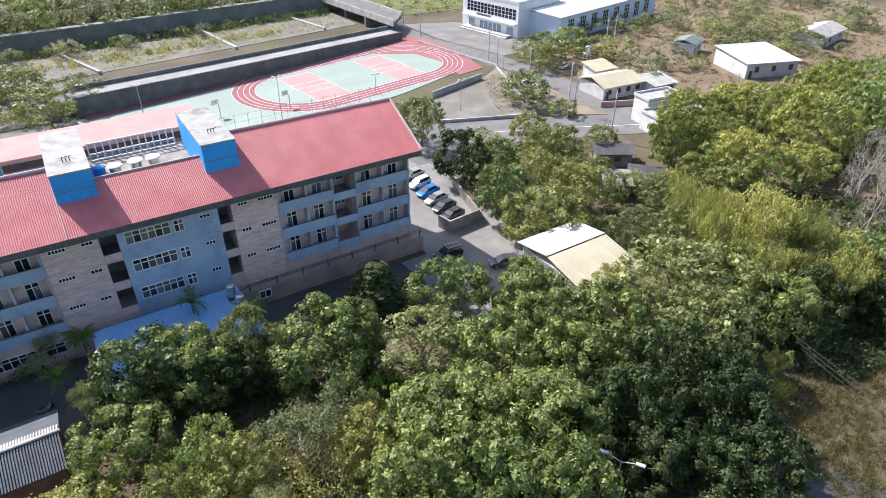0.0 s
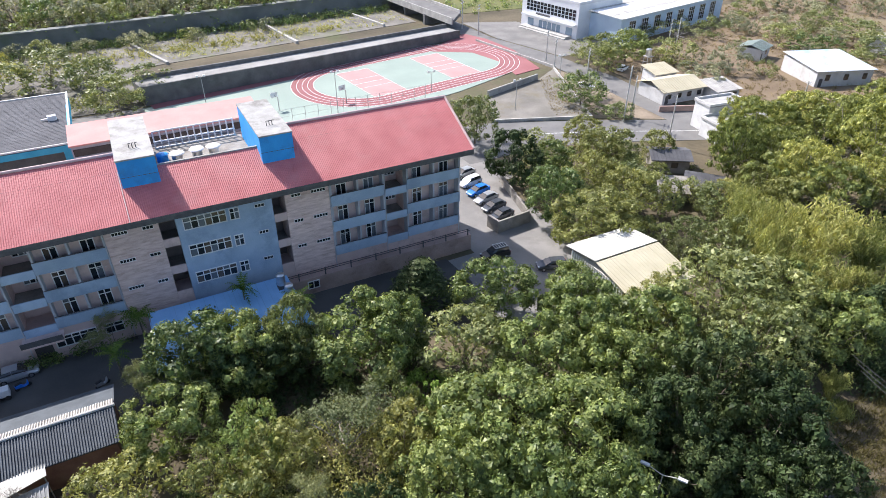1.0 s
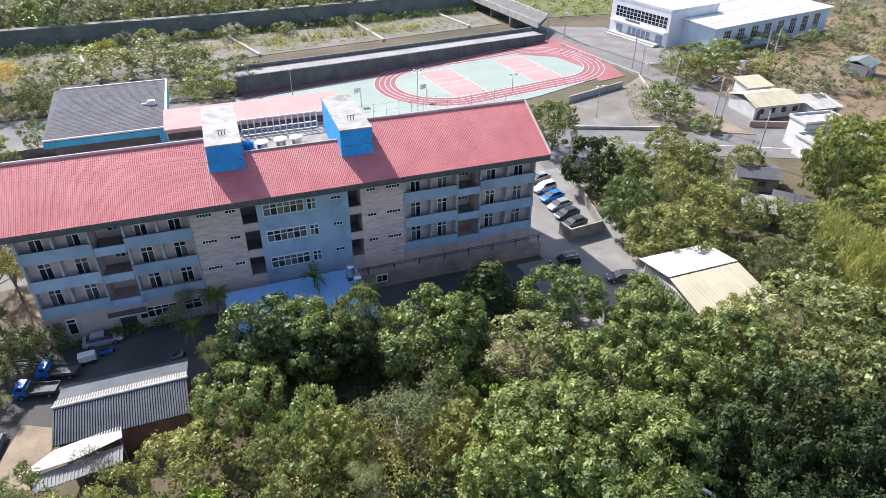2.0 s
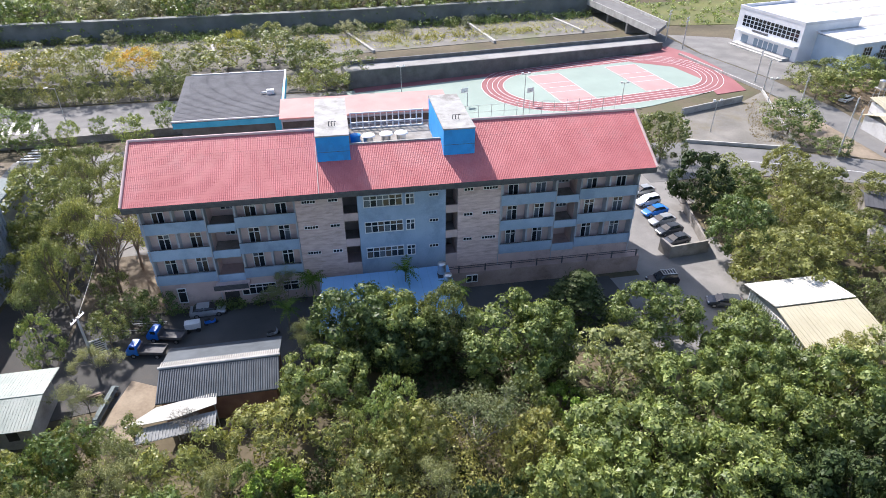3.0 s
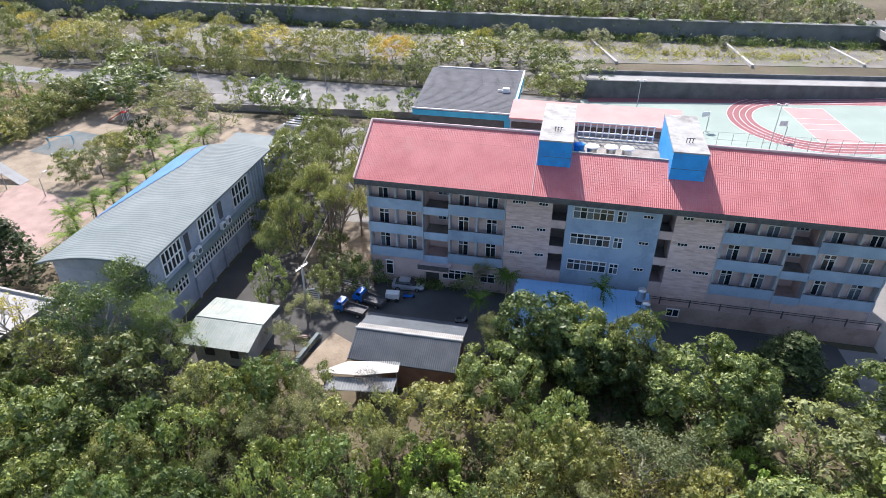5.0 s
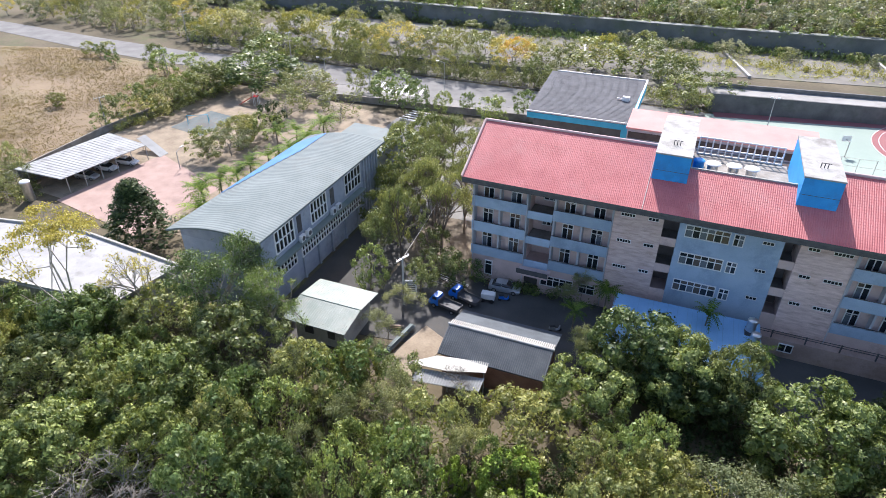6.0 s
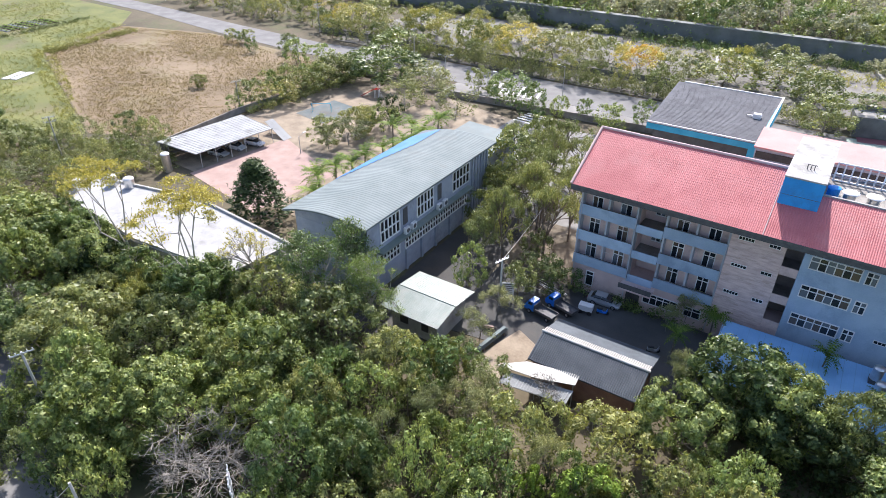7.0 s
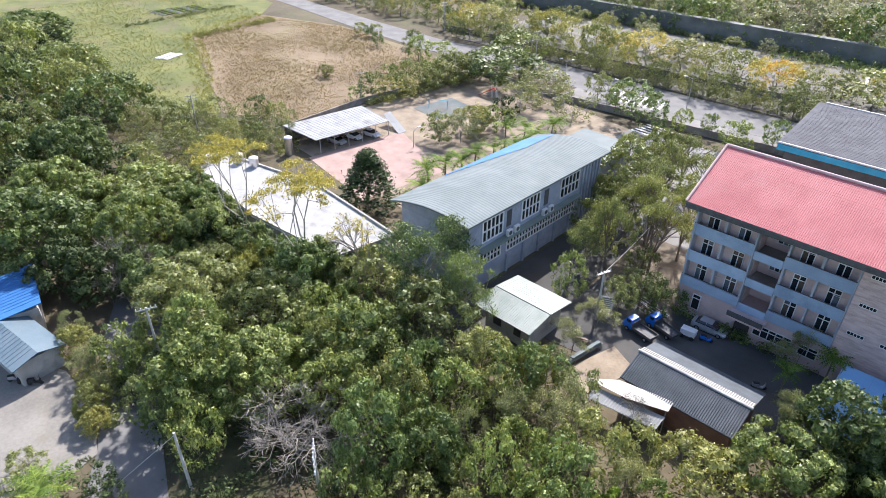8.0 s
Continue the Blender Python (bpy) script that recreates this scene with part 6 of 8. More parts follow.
# ---- trees ----

def leaf_mesh(name, centres, radii, per, size, mat, rs, aspect=0.6, droop=0.0, flat=0.8, inner=0.6):
    """Many small pointed leaves gathered on the shells of clumps, as one mesh."""
    centres, radii = np.array(centres), np.array(radii)
    n = len(centres) * per
    d = rs.normal(size=(n, 3))
    d /= np.linalg.norm(d, axis=1)[:, None]
    r = np.repeat(radii, per)[:, None] * (inner + (1.05 - inner) * rs.random((n, 1)))
    pos = np.repeat(centres, per, axis=0) + d * r * np.array([1, 1, flat])
    nrm = d + rs.normal(size=(n, 3)) * 0.5 + np.array([0, 0, 0.35])
    nrm /= np.linalg.norm(nrm, axis=1)[:, None]
    u = np.cross(nrm, rs.normal(size=(n, 3)))
    u /= np.linalg.norm(u, axis=1)[:, None]
    u[:, 2] -= droop
    w = np.cross(nrm, u)
    s = size * (0.6 + 0.8 * rs.random((n, 1)))
    a = pos - u * s * 0.45 + w * s * aspect * 0.5
    b = pos + u * s * 0.65
    c = pos - u * s * 0.3 - w * s * aspect * 0.55
    me = bpy.data.meshes.new(name)
    me.vertices.add(3 * n)
    me.vertices.foreach_set("co", np.stack([a, b, c], 1).ravel())
    me.loops.add(3 * n)
    me.loops.foreach_set("vertex_index", np.arange(3 * n, dtype=np.int32))
    me.polygons.add(n)
    me.polygons.foreach_set("loop_start", np.arange(0, 3 * n, 3, dtype=np.int32))
    me.materials.append(mat)
    me.update(calc_edges=True)
    return me


def tuft_mesh(name, centres, radii, tufts, leaves, size, core, mat, rs, width=0.42, flat=0.85, heart=None):
    """Rosettes of leaves on the outside of clumps, each rosette one island, over a closed layer of larger inner leaves."""
    centres, radii = np.array(centres), np.array(radii)
    n = len(centres) * tufts
    d = rs.normal(size=(n, 3)) + np.array([0, 0, 0.55])
    d /= np.linalg.norm(d, axis=1)[:, None]
    base = np.repeat(centres, tufts, axis=0) + d * np.repeat(radii, tufts)[:, None] * (0.88 + 0.17 * rs.random((n, 1))) * np.array([1, 1, flat])
    u = rs.normal(size=(n, leaves, 3))
    u -= (u * d[:, None, :]).sum(2, keepdims=True) * d[:, None, :] * 0.85
    u = u / np.linalg.norm(u, axis=2)[..., None] + d[:, None, :] * 0.4
    u /= np.linalg.norm(u, axis=2)[..., None]
    w = np.cross(u, d[:, None, :] + rs.normal(size=(n, leaves, 3)) * 0.3)
    w /= np.linalg.norm(w, axis=2)[..., None]
    s = size * (0.65 + 0.7 * rs.random((n, leaves, 1))) * (0.75 + 0.5 * rs.random((n, 1, 1)))
    a = base[:, None, :] + u * s + w * s * width * 0.35
    b = base[:, None, :] + u * s * 0.62 - w * s * width * 0.65
    rosette = np.concatenate([base[:, None, :], np.stack([a, b], 2).reshape(n, 2 * leaves, 3)], 1)
    k = 1 + 2 * leaves
    first = (np.arange(n) * k)[:, None]
    tris = np.stack([np.repeat(first, leaves, 1), first + 1 + 2 * np.arange(leaves), first + 2 + 2 * np.arange(leaves)], 2).reshape(-1, 3)
    m = len(centres) * core
    q = rs.normal(size=(m, 3)) + np.array([0, 0, 0.35])
    q /= np.linalg.norm(q, axis=1)[:, None]
    mid = np.repeat(centres, core, axis=0) + q * np.repeat(radii, core)[:, None] * (0.62 + 0.14 * rs.random((m, 1))) * np.array([1, 1, flat])
    e1 = np.cross(q, rs.normal(size=(m, 3)))
    e1 /= np.linalg.norm(e1, axis=1)[:, None]
    e2 = np.cross(q, e1)
    turn = np.array([0, 2.1, 4.2]) + rs.normal(size=(m, 3)) * 0.3
    span = (np.cos(turn)[..., None] * e1[:, None, :] + np.sin(turn)[..., None] * e2[:, None, :] + rs.normal(size=(m, 3, 1)) * 0.25 * q[:, None, :]) * np.repeat(radii, core)[:, None, None] * 0.3
    inner = (mid[:, None, :] + span).reshape(-1, 3)
    if heart:
        rx, rz, zc, count = heart
        g = rs.normal(size=(count, 3))
        g *= 0.52 * rs.random((count, 1)) ** 0.33 / np.linalg.norm(g, axis=1)[:, None]
        inner = np.concatenate([inner, (g[:, None, :] * np.array([rx, rx, rz]) + np.array([0, 0, zc]) + rs.normal(size=(count, 3, 3)) * 0.19).reshape(-1, 3)])
        m += count
    verts = np.concatenate([rosette.reshape(-1, 3), inner])
    tris = np.concatenate([tris, n * k + np.arange(3 * m).reshape(m, 3)])
    me = bpy.data.meshes.new(name)
    me.vertices.add(len(verts))
    me.vertices.foreach_set("co", verts.ravel())
    me.loops.add(3 * len(tris))
    me.loops.foreach_set("vertex_index", tris.astype(np.int32).ravel())
    me.polygons.add(len(tris))
    me.polygons.foreach_set("loop_start", np.arange(0, 3 * len(tris), 3, dtype=np.int32))
    me.materials.append(mat)
    me.update(calc_edges=True)
    return me


def crown_points(rs, count, rx, rz, zc, lumps, hollow):
    """Clump centres on the outside of a crown that is heaped up from round lobes with gaps between them."""
    lobes = []
    for i in range(lumps):
        h = 1 - 1.6 * (i + 0.5) / lumps
        q = i * 2.39996 + rs.normal() * 0.35
        e = math.sqrt(max(0.0, 1 - h * h))
        k = rs.uniform(0.48, 0.62)
        lobes.append((e * math.cos(q) * k, e * math.sin(q) * k, h * k, rs.uniform(0.85, 1.2) * 2.05 / math.sqrt(lumps)))
    c, rad = np.array([l[:3] for l in lobes]), np.array([l[3] for l in lobes])
    out, tries = [], 0
    while len(out) < count and tries < count * 30:
        tries += 1
        i = rs.randint(lumps)
        d = rs.normal(size=3) + c[i] * 1.4 + np.array([0, 0, 0.3])
        d /= np.linalg.norm(d)
        p = c[i] + d * rad[i] * (1 - 0.3 * hollow * rs.random())
        gap = np.linalg.norm(c - p, axis=1) / rad
        gap[i] = 2
        if gap.min() > 0.85:
            out.append((p[0] * rx, p[1] * rx, zc + p[2] * rz))
    return out


def cone_points(rs, count, rx, height):
    out = []
    for i in range(count):
        h = ((i + 0.5) / count) ** 0.75
        q = i * 2.39996
        r = rx * (1.02 - h) * (0.75 + 0.3 * rs.random())
        out.append((r * math.cos(q), r * math.sin(q), 0.8 + height * (1 - (1 - h) ** 1.15)))
    return out


def trunk_shape(rs, tips, height, r, bend=0.35):
    """A leaning leader with limbs that leave it at several heights and curve up to the crown."""
    s = Shape()
    knots = [Vector((0, 0, -0.6))] + [Vector((rs.normal() * bend * k / 3, rs.normal() * bend * k / 3, height * 0.31 * k)) for k in (1, 2, 3)]
    for k in range(3):
        s.tube(knots[k], knots[k + 1], r * (1 - 0.25 * k), r * (0.75 - 0.25 * k), 7)
    for tip in tips:
        t = Vector(tip)
        u = min(rs.uniform(0.8, 2.9), max(0.5, 3 * (t.z - 0.8) / height))
        k = min(2, int(u))
        a = knots[k].lerp(knots[k + 1], u - k)
        mid = a.lerp(t, 0.5) + Vector((rs.normal() * 0.25, rs.normal() * 0.25, -0.12 * (t - a).length))
        s.tube(a, mid, r * 0.34, r * 0.2, 5)
        s.tube(mid, t, r * 0.2, r * 0.07, 4)
    return s


def make_tree(name, label, seed, mat, rx, rz, zc, clumps, per, clump_r, leaf, trunk_r=0.22, bark=BARK, lumps=11, twigs=8, aspect=0.6, flat=0.8, droop=0.0, hollow=0.6, inner=0.6, tufts=0, core=15):
    rs = np.random.RandomState(seed)
    pts = cone_points(rs, clumps, rx, 10.5) if name == "conifer" else crown_points(rs, clumps, rx, rz, zc, lumps, hollow)
    ob = thing(name, Matrix.Identity(4), label, "tree")
    tips = [pts[i] for i in rs.choice(len(pts), min(twigs, len(pts)), replace=False)]
    part("trunk", trunk_shape(rs, tips, zc, trunk_r), bark, ob, local=True)
    radii = clump_r * (0.6 + 0.8 * rs.random(len(pts)))
    leaves = tuft_mesh("crown", pts, radii, tufts, per, leaf, core, mat, rs, aspect, flat, None if name == "conifer" else (rx, rz, zc, 1000 if rx > 6 else 450 if clumps > 60 else 200)) if tufts else leaf_mesh("crown", pts, radii, per, leaf, mat, rs, aspect, droop, flat, inner)
    part("crown", leaves, mat, ob, local=True)
    return ob


def limbs(rs, depth, kids, spread, lift, fork, r):
    """A branching skeleton: segments (a, b, r0, r1, level) and the ends of its twigs, 9.2 m high and 5 m in radius."""
    segs, tips = [], []

    def grow(a, d, length, rad, level):
        b = a + d * length
        segs.append((a, b, rad, rad * 0.72, level))
        if level == 0:
            tips.append(b)
            return
        for _ in range(kids if level < depth else kids + 1):
            nd = (d + Vector(rs.normal(size=3)) * spread + Vector((0, 0, lift))).normalized()
            grow(b, nd, length * rs.uniform(0.62, 0.9), rad * 0.62, level - 1)

    grow(Vector((0, 0, -0.4)), Vector((rs.normal() * 0.06, rs.normal() * 0.06, 1)).normalized(), fork, r, depth)
    reach = sorted(math.hypot(p.x, p.y) for p in tips)[int(len(tips) * 0.9)]
    top = max(p.z for p in tips)
    fit = lambda p: Vector((p.x * 4.6 / reach, p.y * 4.6 / reach, p.z * 9.0 / top if p.z > 0 else p.z))
    return [(fit(p), fit(q), r0, r1, k) for p, q, r0, r1, k in segs], [fit(p) for p in tips]


def make_branchy(name, label, seed, mat, depth=4, kids=3, spread=0.5, lift=0.12, fork=2.6, r=0.24, per=36, clump_r=0.55, leaf=0.26, flat=0.6, bark=PALE_BARK, inner=0.2, floor=0.0, aspect=0.6, table=1.0):
    """A tree that shows its branches, with leaves round the ends of its twigs; table below 1 presses the crown into a flat top."""
    rs = np.random.RandomState(seed)
    segs, tips = limbs(rs, depth, kids, spread, lift, fork, r)
    press = lambda p: p if p.z < 4.0 else Vector((p.x, p.y, 9.0 - (9.0 - p.z) * (table + (1 - table) * max(0.0, 1 - (p.z - 4.0) / 2.0))))
    segs, tips = [(press(p), press(q), r0, r1, k) for p, q, r0, r1, k in segs], [press(p) for p in tips]
    ob = thing(name, Matrix.Identity(4), label, "tree")
    wood = Shape()
    for p, q, r0, r1, k in segs:
        wood.tube(p, q, max(r0, 0.016), max(r1, 0.012), 6 if k > 2 else 3)
    part("trunk", wood, bark, ob, local=True)
    if per:
        pts = [tuple(p) for p in tips if p.z > floor]
        part("crown", leaf_mesh("crown", pts, clump_r * (0.6 + 0.8 * rs.random(len(pts))), per, leaf, mat, rs, aspect, 0.0, flat, inner), mat, ob, local=True)
    return ob


def make_bamboo(name, label, seed, mat, culms=44, per=18):
    """Culms that fan out of one clump and bow over, feathered with narrow leaves."""
    rs = np.random.RandomState(seed)
    ob = thing(name, Matrix.Identity(4), label, "bamboo")
    pts, rad, s = [], [], Shape()
    for i in range(culms):
        q, out, top = i * 2.39996, rs.uniform(0.2, 1.0) ** 0.7, rs.uniform(8.5, 12.5)
        prev = Vector((math.cos(q) * 0.9 * out, math.sin(q) * 0.9 * out, -0.3))
        for k in range(1, 8):
            u = k / 7
            p = Vector((math.cos(q) * out * (0.9 + 2.9 * u ** 2.6), math.sin(q) * out * (0.9 + 2.9 * u ** 2.6), top * (u - 0.22 * out * u ** 3)))
            s.tube(prev, p, 0.06 - 0.045 * (k - 1) / 7, 0.06 - 0.045 * u, 4)
            if u > 0.4:
                pts += [tuple(prev.lerp(p, 0.5)), tuple(p)]
                rad += [0.35 + 0.4 * u, 0.35 + 0.35 * u]
            prev = p
    part("stem", s, paint("bamboo_culm" + str(seed), (0.30, 0.30, 0.10), (0.45, 0.40, 0.17), 2, 9, 0.6), ob, "yellowish bamboo canes", local=True, kind="stuff")
    part("crown", leaf_mesh("crown", pts, rad, per, 0.4, mat, rs, 0.2, 0.8, 1.8, 0.15), mat, ob, local=True)
    return ob


# Each kind is made about 10 m across at a crown radius of 5 m, and set out at its own size.
KINDS = {}


def kind(key, count, make=make_tree, **a):
    KINDS[key] = [make(seed=sum(map(ord, key)) + 7 * i, **a) for i in range(count)]


kind("mango", 5, name="mango_tree", label="broad evergreen tree with dense dark green leaves", mat=LEAF_MANGO, rx=5, rz=4.6, zc=4.6, clumps=84, tufts=27, per=5, clump_r=0.88, leaf=0.22, lumps=24, aspect=0.62, core=38)
kind("mango_big", 3, name="mango_tree", label="very broad evergreen tree with dense green leaves", mat=LEAF_MANGO, rx=8, rz=6, zc=5.4, clumps=190, tufts=27, per=5, clump_r=0.92, leaf=0.22, lumps=46, trunk_r=0.35, aspect=0.62, core=38)
kind("deep", 2, name="mango_tree", label="round evergreen tree with leaves dark green and deepened for shade", mat=LEAF_DEEP_SHADE, rx=5, rz=4.6, zc=4.6, clumps=70, tufts=20, per=5, clump_r=0.95, leaf=0.22, lumps=20, aspect=0.62, core=38)
kind("light", 4, name="broadleaf_tree", label="leafy tree with light green crown", mat=LEAF_LIGHT, rx=5, rz=4.8, zc=4.8, clumps=70, tufts=26, per=5, clump_r=0.92, leaf=0.22, lumps=20, aspect=0.62, core=34)
kind("olive", 4, name="scrub_tree", label="dusty olive green tree with fine leaves", mat=LEAF_OLIVE, rx=5, rz=4.6, zc=4.7, clumps=100, per=5, clump_r=0.78, leaf=0.21, lumps=22, twigs=16, inner=0.35, aspect=0.5, tufts=16, core=22)
kind("ochre", 3, name="warm_green_tree", label="round-crowned tree with yellowish olive leaves", mat=LEAF_OCHRE, rx=5, rz=4.6, zc=4.7, clumps=100, per=5, clump_r=0.78, leaf=0.21, lumps=20, twigs=14, inner=0.35, aspect=0.5, tufts=16, core=22)
kind("grey", 3, make_branchy, name="thin_grey_tree", label="sparse grey-green tree with bare twigs showing", mat=LEAF_GREY, per=64, clump_r=1.0, leaf=0.19, fork=1.5, spread=0.5, r=0.12, kids=3, bark=GREY_WOOD)
kind("open", 3, make_branchy, name="tall_open_tree", label="tall tree with an open crown and forked dark trunk", mat=LEAF_OLIVE, per=64, clump_r=0.85, leaf=0.19, fork=2.4, spread=0.42, bark=BARK)
kind("fern", 2, make_branchy, name="feathery_tree", label="spreading tree with feathery light green leaves", mat=LEAF_LIGHT, per=46, clump_r=0.95, leaf=0.17, flat=0.28, fork=3.2, spread=0.55, lift=0.05, floor=3.0, kids=4)
kind("sparse", 2, make_branchy, name="feathery_tree", label="thin tree with sparse yellow-green leaves", mat=LEAF_YELLOW, per=8, clump_r=0.6, leaf=0.22, flat=0.5, fork=3.0, spread=0.5)
kind("acacia", 3, name="spreading_tree", label="tree with layered yellow-green crown", mat=LEAF_ACACIA, rx=5.4, rz=4.4, zc=5.0, clumps=84, tufts=17, per=5, clump_r=0.95, leaf=0.23, lumps=22, flat=0.5, twigs=14, bark=PALE_BARK, aspect=0.45, core=26)
kind("acacia_big", 2, name="spreading_tree", label="broad tree with layered yellow-green crown", mat=LEAF_ACACIA, rx=8.4, rz=5.6, zc=6.2, clumps=130, tufts=18, per=5, clump_r=1.0, leaf=0.27, lumps=60, flat=0.42, twigs=24, trunk_r=0.3, bark=PALE_BARK, aspect=0.45, core=24)
kind("yellow", 3, make_branchy, name="yellow_tree", label="tall open tree with pale trunk and flat crown of yellow leaves", mat=LEAF_YELLOW, per=84, clump_r=0.85, leaf=0.15, flat=0.2, fork=3.4, spread=0.66, lift=0.10, floor=6.4, r=0.13, table=0.26)
kind("lime", 1, name="bright_shrub", label="small tree with vivid bright green leaves", mat=LEAF_LIME, rx=5, rz=4.6, zc=4.6, clumps=90, per=60, clump_r=0.85, leaf=0.5, lumps=9)
kind("orange", 1, name="orange_tree", label="small tree with orange leaves", mat=LEAF_ORANGE, rx=5, rz=3.5, zc=5.0, clumps=60, per=40, clump_r=0.95, leaf=0.45, twigs=10)
kind("bamboo", 3, make_bamboo, name="bamboo_clump", label="tall yellow-green bamboo clump", mat=LEAF_BAMBOO)
kind("bare", 3, make_branchy, name="bare_tree", label="leafless grey tree with spreading branches", mat=LEAF_GREY, per=0, depth=5, kids=4, spread=0.72, lift=0.1, fork=1.5, r=0.12, bark=GREY_WOOD)
kind("pale_bare", 2, make_branchy, name="bare_tree", label="leafless pale tree with spreading branches", mat=LEAF_GREY, per=0, depth=5, kids=4, spread=0.72, lift=0.1, fork=1.5, r=0.12, bark=PALE_BARK)
kind("conifer", 1, name="conifer", label="dark evergreen tree with a conical crown", mat=LEAF_DEEP_SHADE, rx=3.2, rz=6.0, zc=5.0, clumps=120, tufts=9, per=9, core=24, clump_r=0.75, leaf=0.26, aspect=0.3)
# lighter builds of the same kinds for the distance
kind("far_light", 3, name="broadleaf_tree", label="leafy tree with light green crown", mat=LEAF_LIGHT, rx=5, rz=4.6, zc=4.8, clumps=52, tufts=11, per=4, core=20, clump_r=1.0, leaf=0.34, aspect=0.5, lumps=14, twigs=6)
kind("far_olive", 3, name="scrub_tree", label="dusty olive green tree with fine leaves", mat=LEAF_OLIVE, rx=5, rz=4.4, zc=4.6, clumps=52, tufts=11, per=4, core=20, clump_r=1.0, leaf=0.34, aspect=0.5, lumps=14, twigs=6)
kind("far_acacia", 2, name="spreading_tree", label="tree with layered yellow-green crown", mat=LEAF_ACACIA, rx=5.4, rz=4.4, zc=5.0, clumps=56, tufts=11, per=4, core=20, clump_r=1.0, leaf=0.34, aspect=0.5, lumps=16, flat=0.5, twigs=8, bark=PALE_BARK)
kind("far_deep", 2, name="mango_tree", label="round evergreen tree with leaves dark green and deepened for shade", mat=LEAF_DEEP_SHADE, rx=5, rz=4.6, zc=4.6, clumps=52, tufts=11, per=4, core=20, clump_r=1.0, leaf=0.34, aspect=0.5, lumps=13)
kind("far_ochre", 2, name="warm_green_tree", label="round-crowned tree with yellowish olive leaves", mat=LEAF_OCHRE, rx=5, rz=4.4, zc=4.6, clumps=60, per=40, clump_r=0.95, leaf=0.36, twigs=6)
kind("far_grey", 2, name="thin_grey_tree", label="sparse grey-green tree with bare twigs showing", mat=LEAF_GREY, rx=5, rz=4.2, zc=4.6, clumps=50, per=36, clump_r=1.05, leaf=0.38, bark=PALE_BARK, twigs=12)
kind("far_mango", 2, name="mango_tree", label="broad evergreen tree with dense dark green leaves", mat=LEAF_MANGO, rx=5, rz=4.4, zc=4.6, clumps=52, tufts=11, per=4, core=20, clump_r=1.0, leaf=0.34, aspect=0.5, lumps=14, twigs=6)
kind("far_yellow", 2, name="yellow_tree", label="open-crowned tree with yellowing leaves", mat=LEAF_YELLOW, rx=5, rz=3.4, zc=5.8, clumps=60, per=40, clump_r=0.95, leaf=0.36, twigs=12, bark=PALE_BARK)
for key, mat, nm, lab in (("dist_light", LEAF_LIGHT, "broadleaf_tree", "small far tree with light green crown"), ("dist_olive", LEAF_OLIVE, "scrub_tree", "small far olive green tree"), ("dist_grey", LEAF_HAZE, "thin_grey_tree", "small far grey-green tree")):
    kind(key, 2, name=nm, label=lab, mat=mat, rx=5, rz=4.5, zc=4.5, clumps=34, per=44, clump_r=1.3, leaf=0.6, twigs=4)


def palm(seed, label, height, fronds=22, length=2.8):
    rs = np.random.RandomState(seed)
    ob = thing("palm_tree", Matrix.Identity(4), label, "palm")
    part("trunk", Shape().tube((0, 0, -0.4), (0.1, 0, height * 0.5), 0.16, 0.12, 7).tube((0.1, 0, height * 0.5), (0, 0.1, height), 0.12, 0.1, 7), BARK, ob, local=True)
    for i in range(fronds):
        q, lift = 2 * math.pi * i / fronds + rs.normal() * 0.15, 0.3 + 1.0 * rs.random()
        s, prev = Shape(), Vector((0, 0.1, height))
        for k in range(1, 9):
            u = k / 8
            p = Vector((math.cos(q) * length * u, math.sin(q) * length * u + 0.1, height + length * (lift * u - 0.7 * u * u)))
            side = Vector((-math.sin(q), math.cos(q), 0))
            wd = 0.55 * math.sin(math.pi * min(1, u * 0.85 + 0.12)) + 0.05
            for sg in (-1, 1):
                for g in (0.1, 0.4, 0.7):
                    a = prev.lerp(p, g)
                    s.add([a, a.lerp(p, 0.45), a + side * sg * wd + (p - prev) * 0.9 - Vector((0, 0, 0.15 * wd))], [(0, 1, 2)])
            s.add([prev + side * 0.03, prev - side * 0.03, p - side * 0.03, p + side * 0.03], [(0, 1, 2, 3)])
            prev = p
        part("frond", s, LEAF_PALM, ob, local=True)
    return ob


KINDS["palm"] = [palm(3, "small palm with feathery green fronds", 5.0), palm(4, "small palm with feathery green fronds", 4.4, 13, 2.4)]
tree_rng = random.Random(11)
PLACED = []


def plant(key, x, y, r, h=None, group=""):
    """A tree of a kind at a place, with the crown radius r and a crown that scales with h."""
    src = tree_rng.choice(KINDS["far_" + key if r < 3.3 and key in ("mango", "light", "olive", "deep", "acacia") else key])
    s = r / (8.0 if key.endswith("_big") else 5.0)
    sz = s if h is None else h / (9.2 if key not in ("palm", "bamboo", "conifer", "mango_big", "acacia_big") else 6.0 if key == "palm" else 12.0)
    m = pose(x, y, hill(x, y), 0, 0, tree_rng.uniform(0, 360)) @ Matrix.Diagonal((s, s, sz, 1))
    ob = copy_thing(src, m)
    if group:
        ob["group"] = group
    PLACED.append((x, y, r))
    return ob


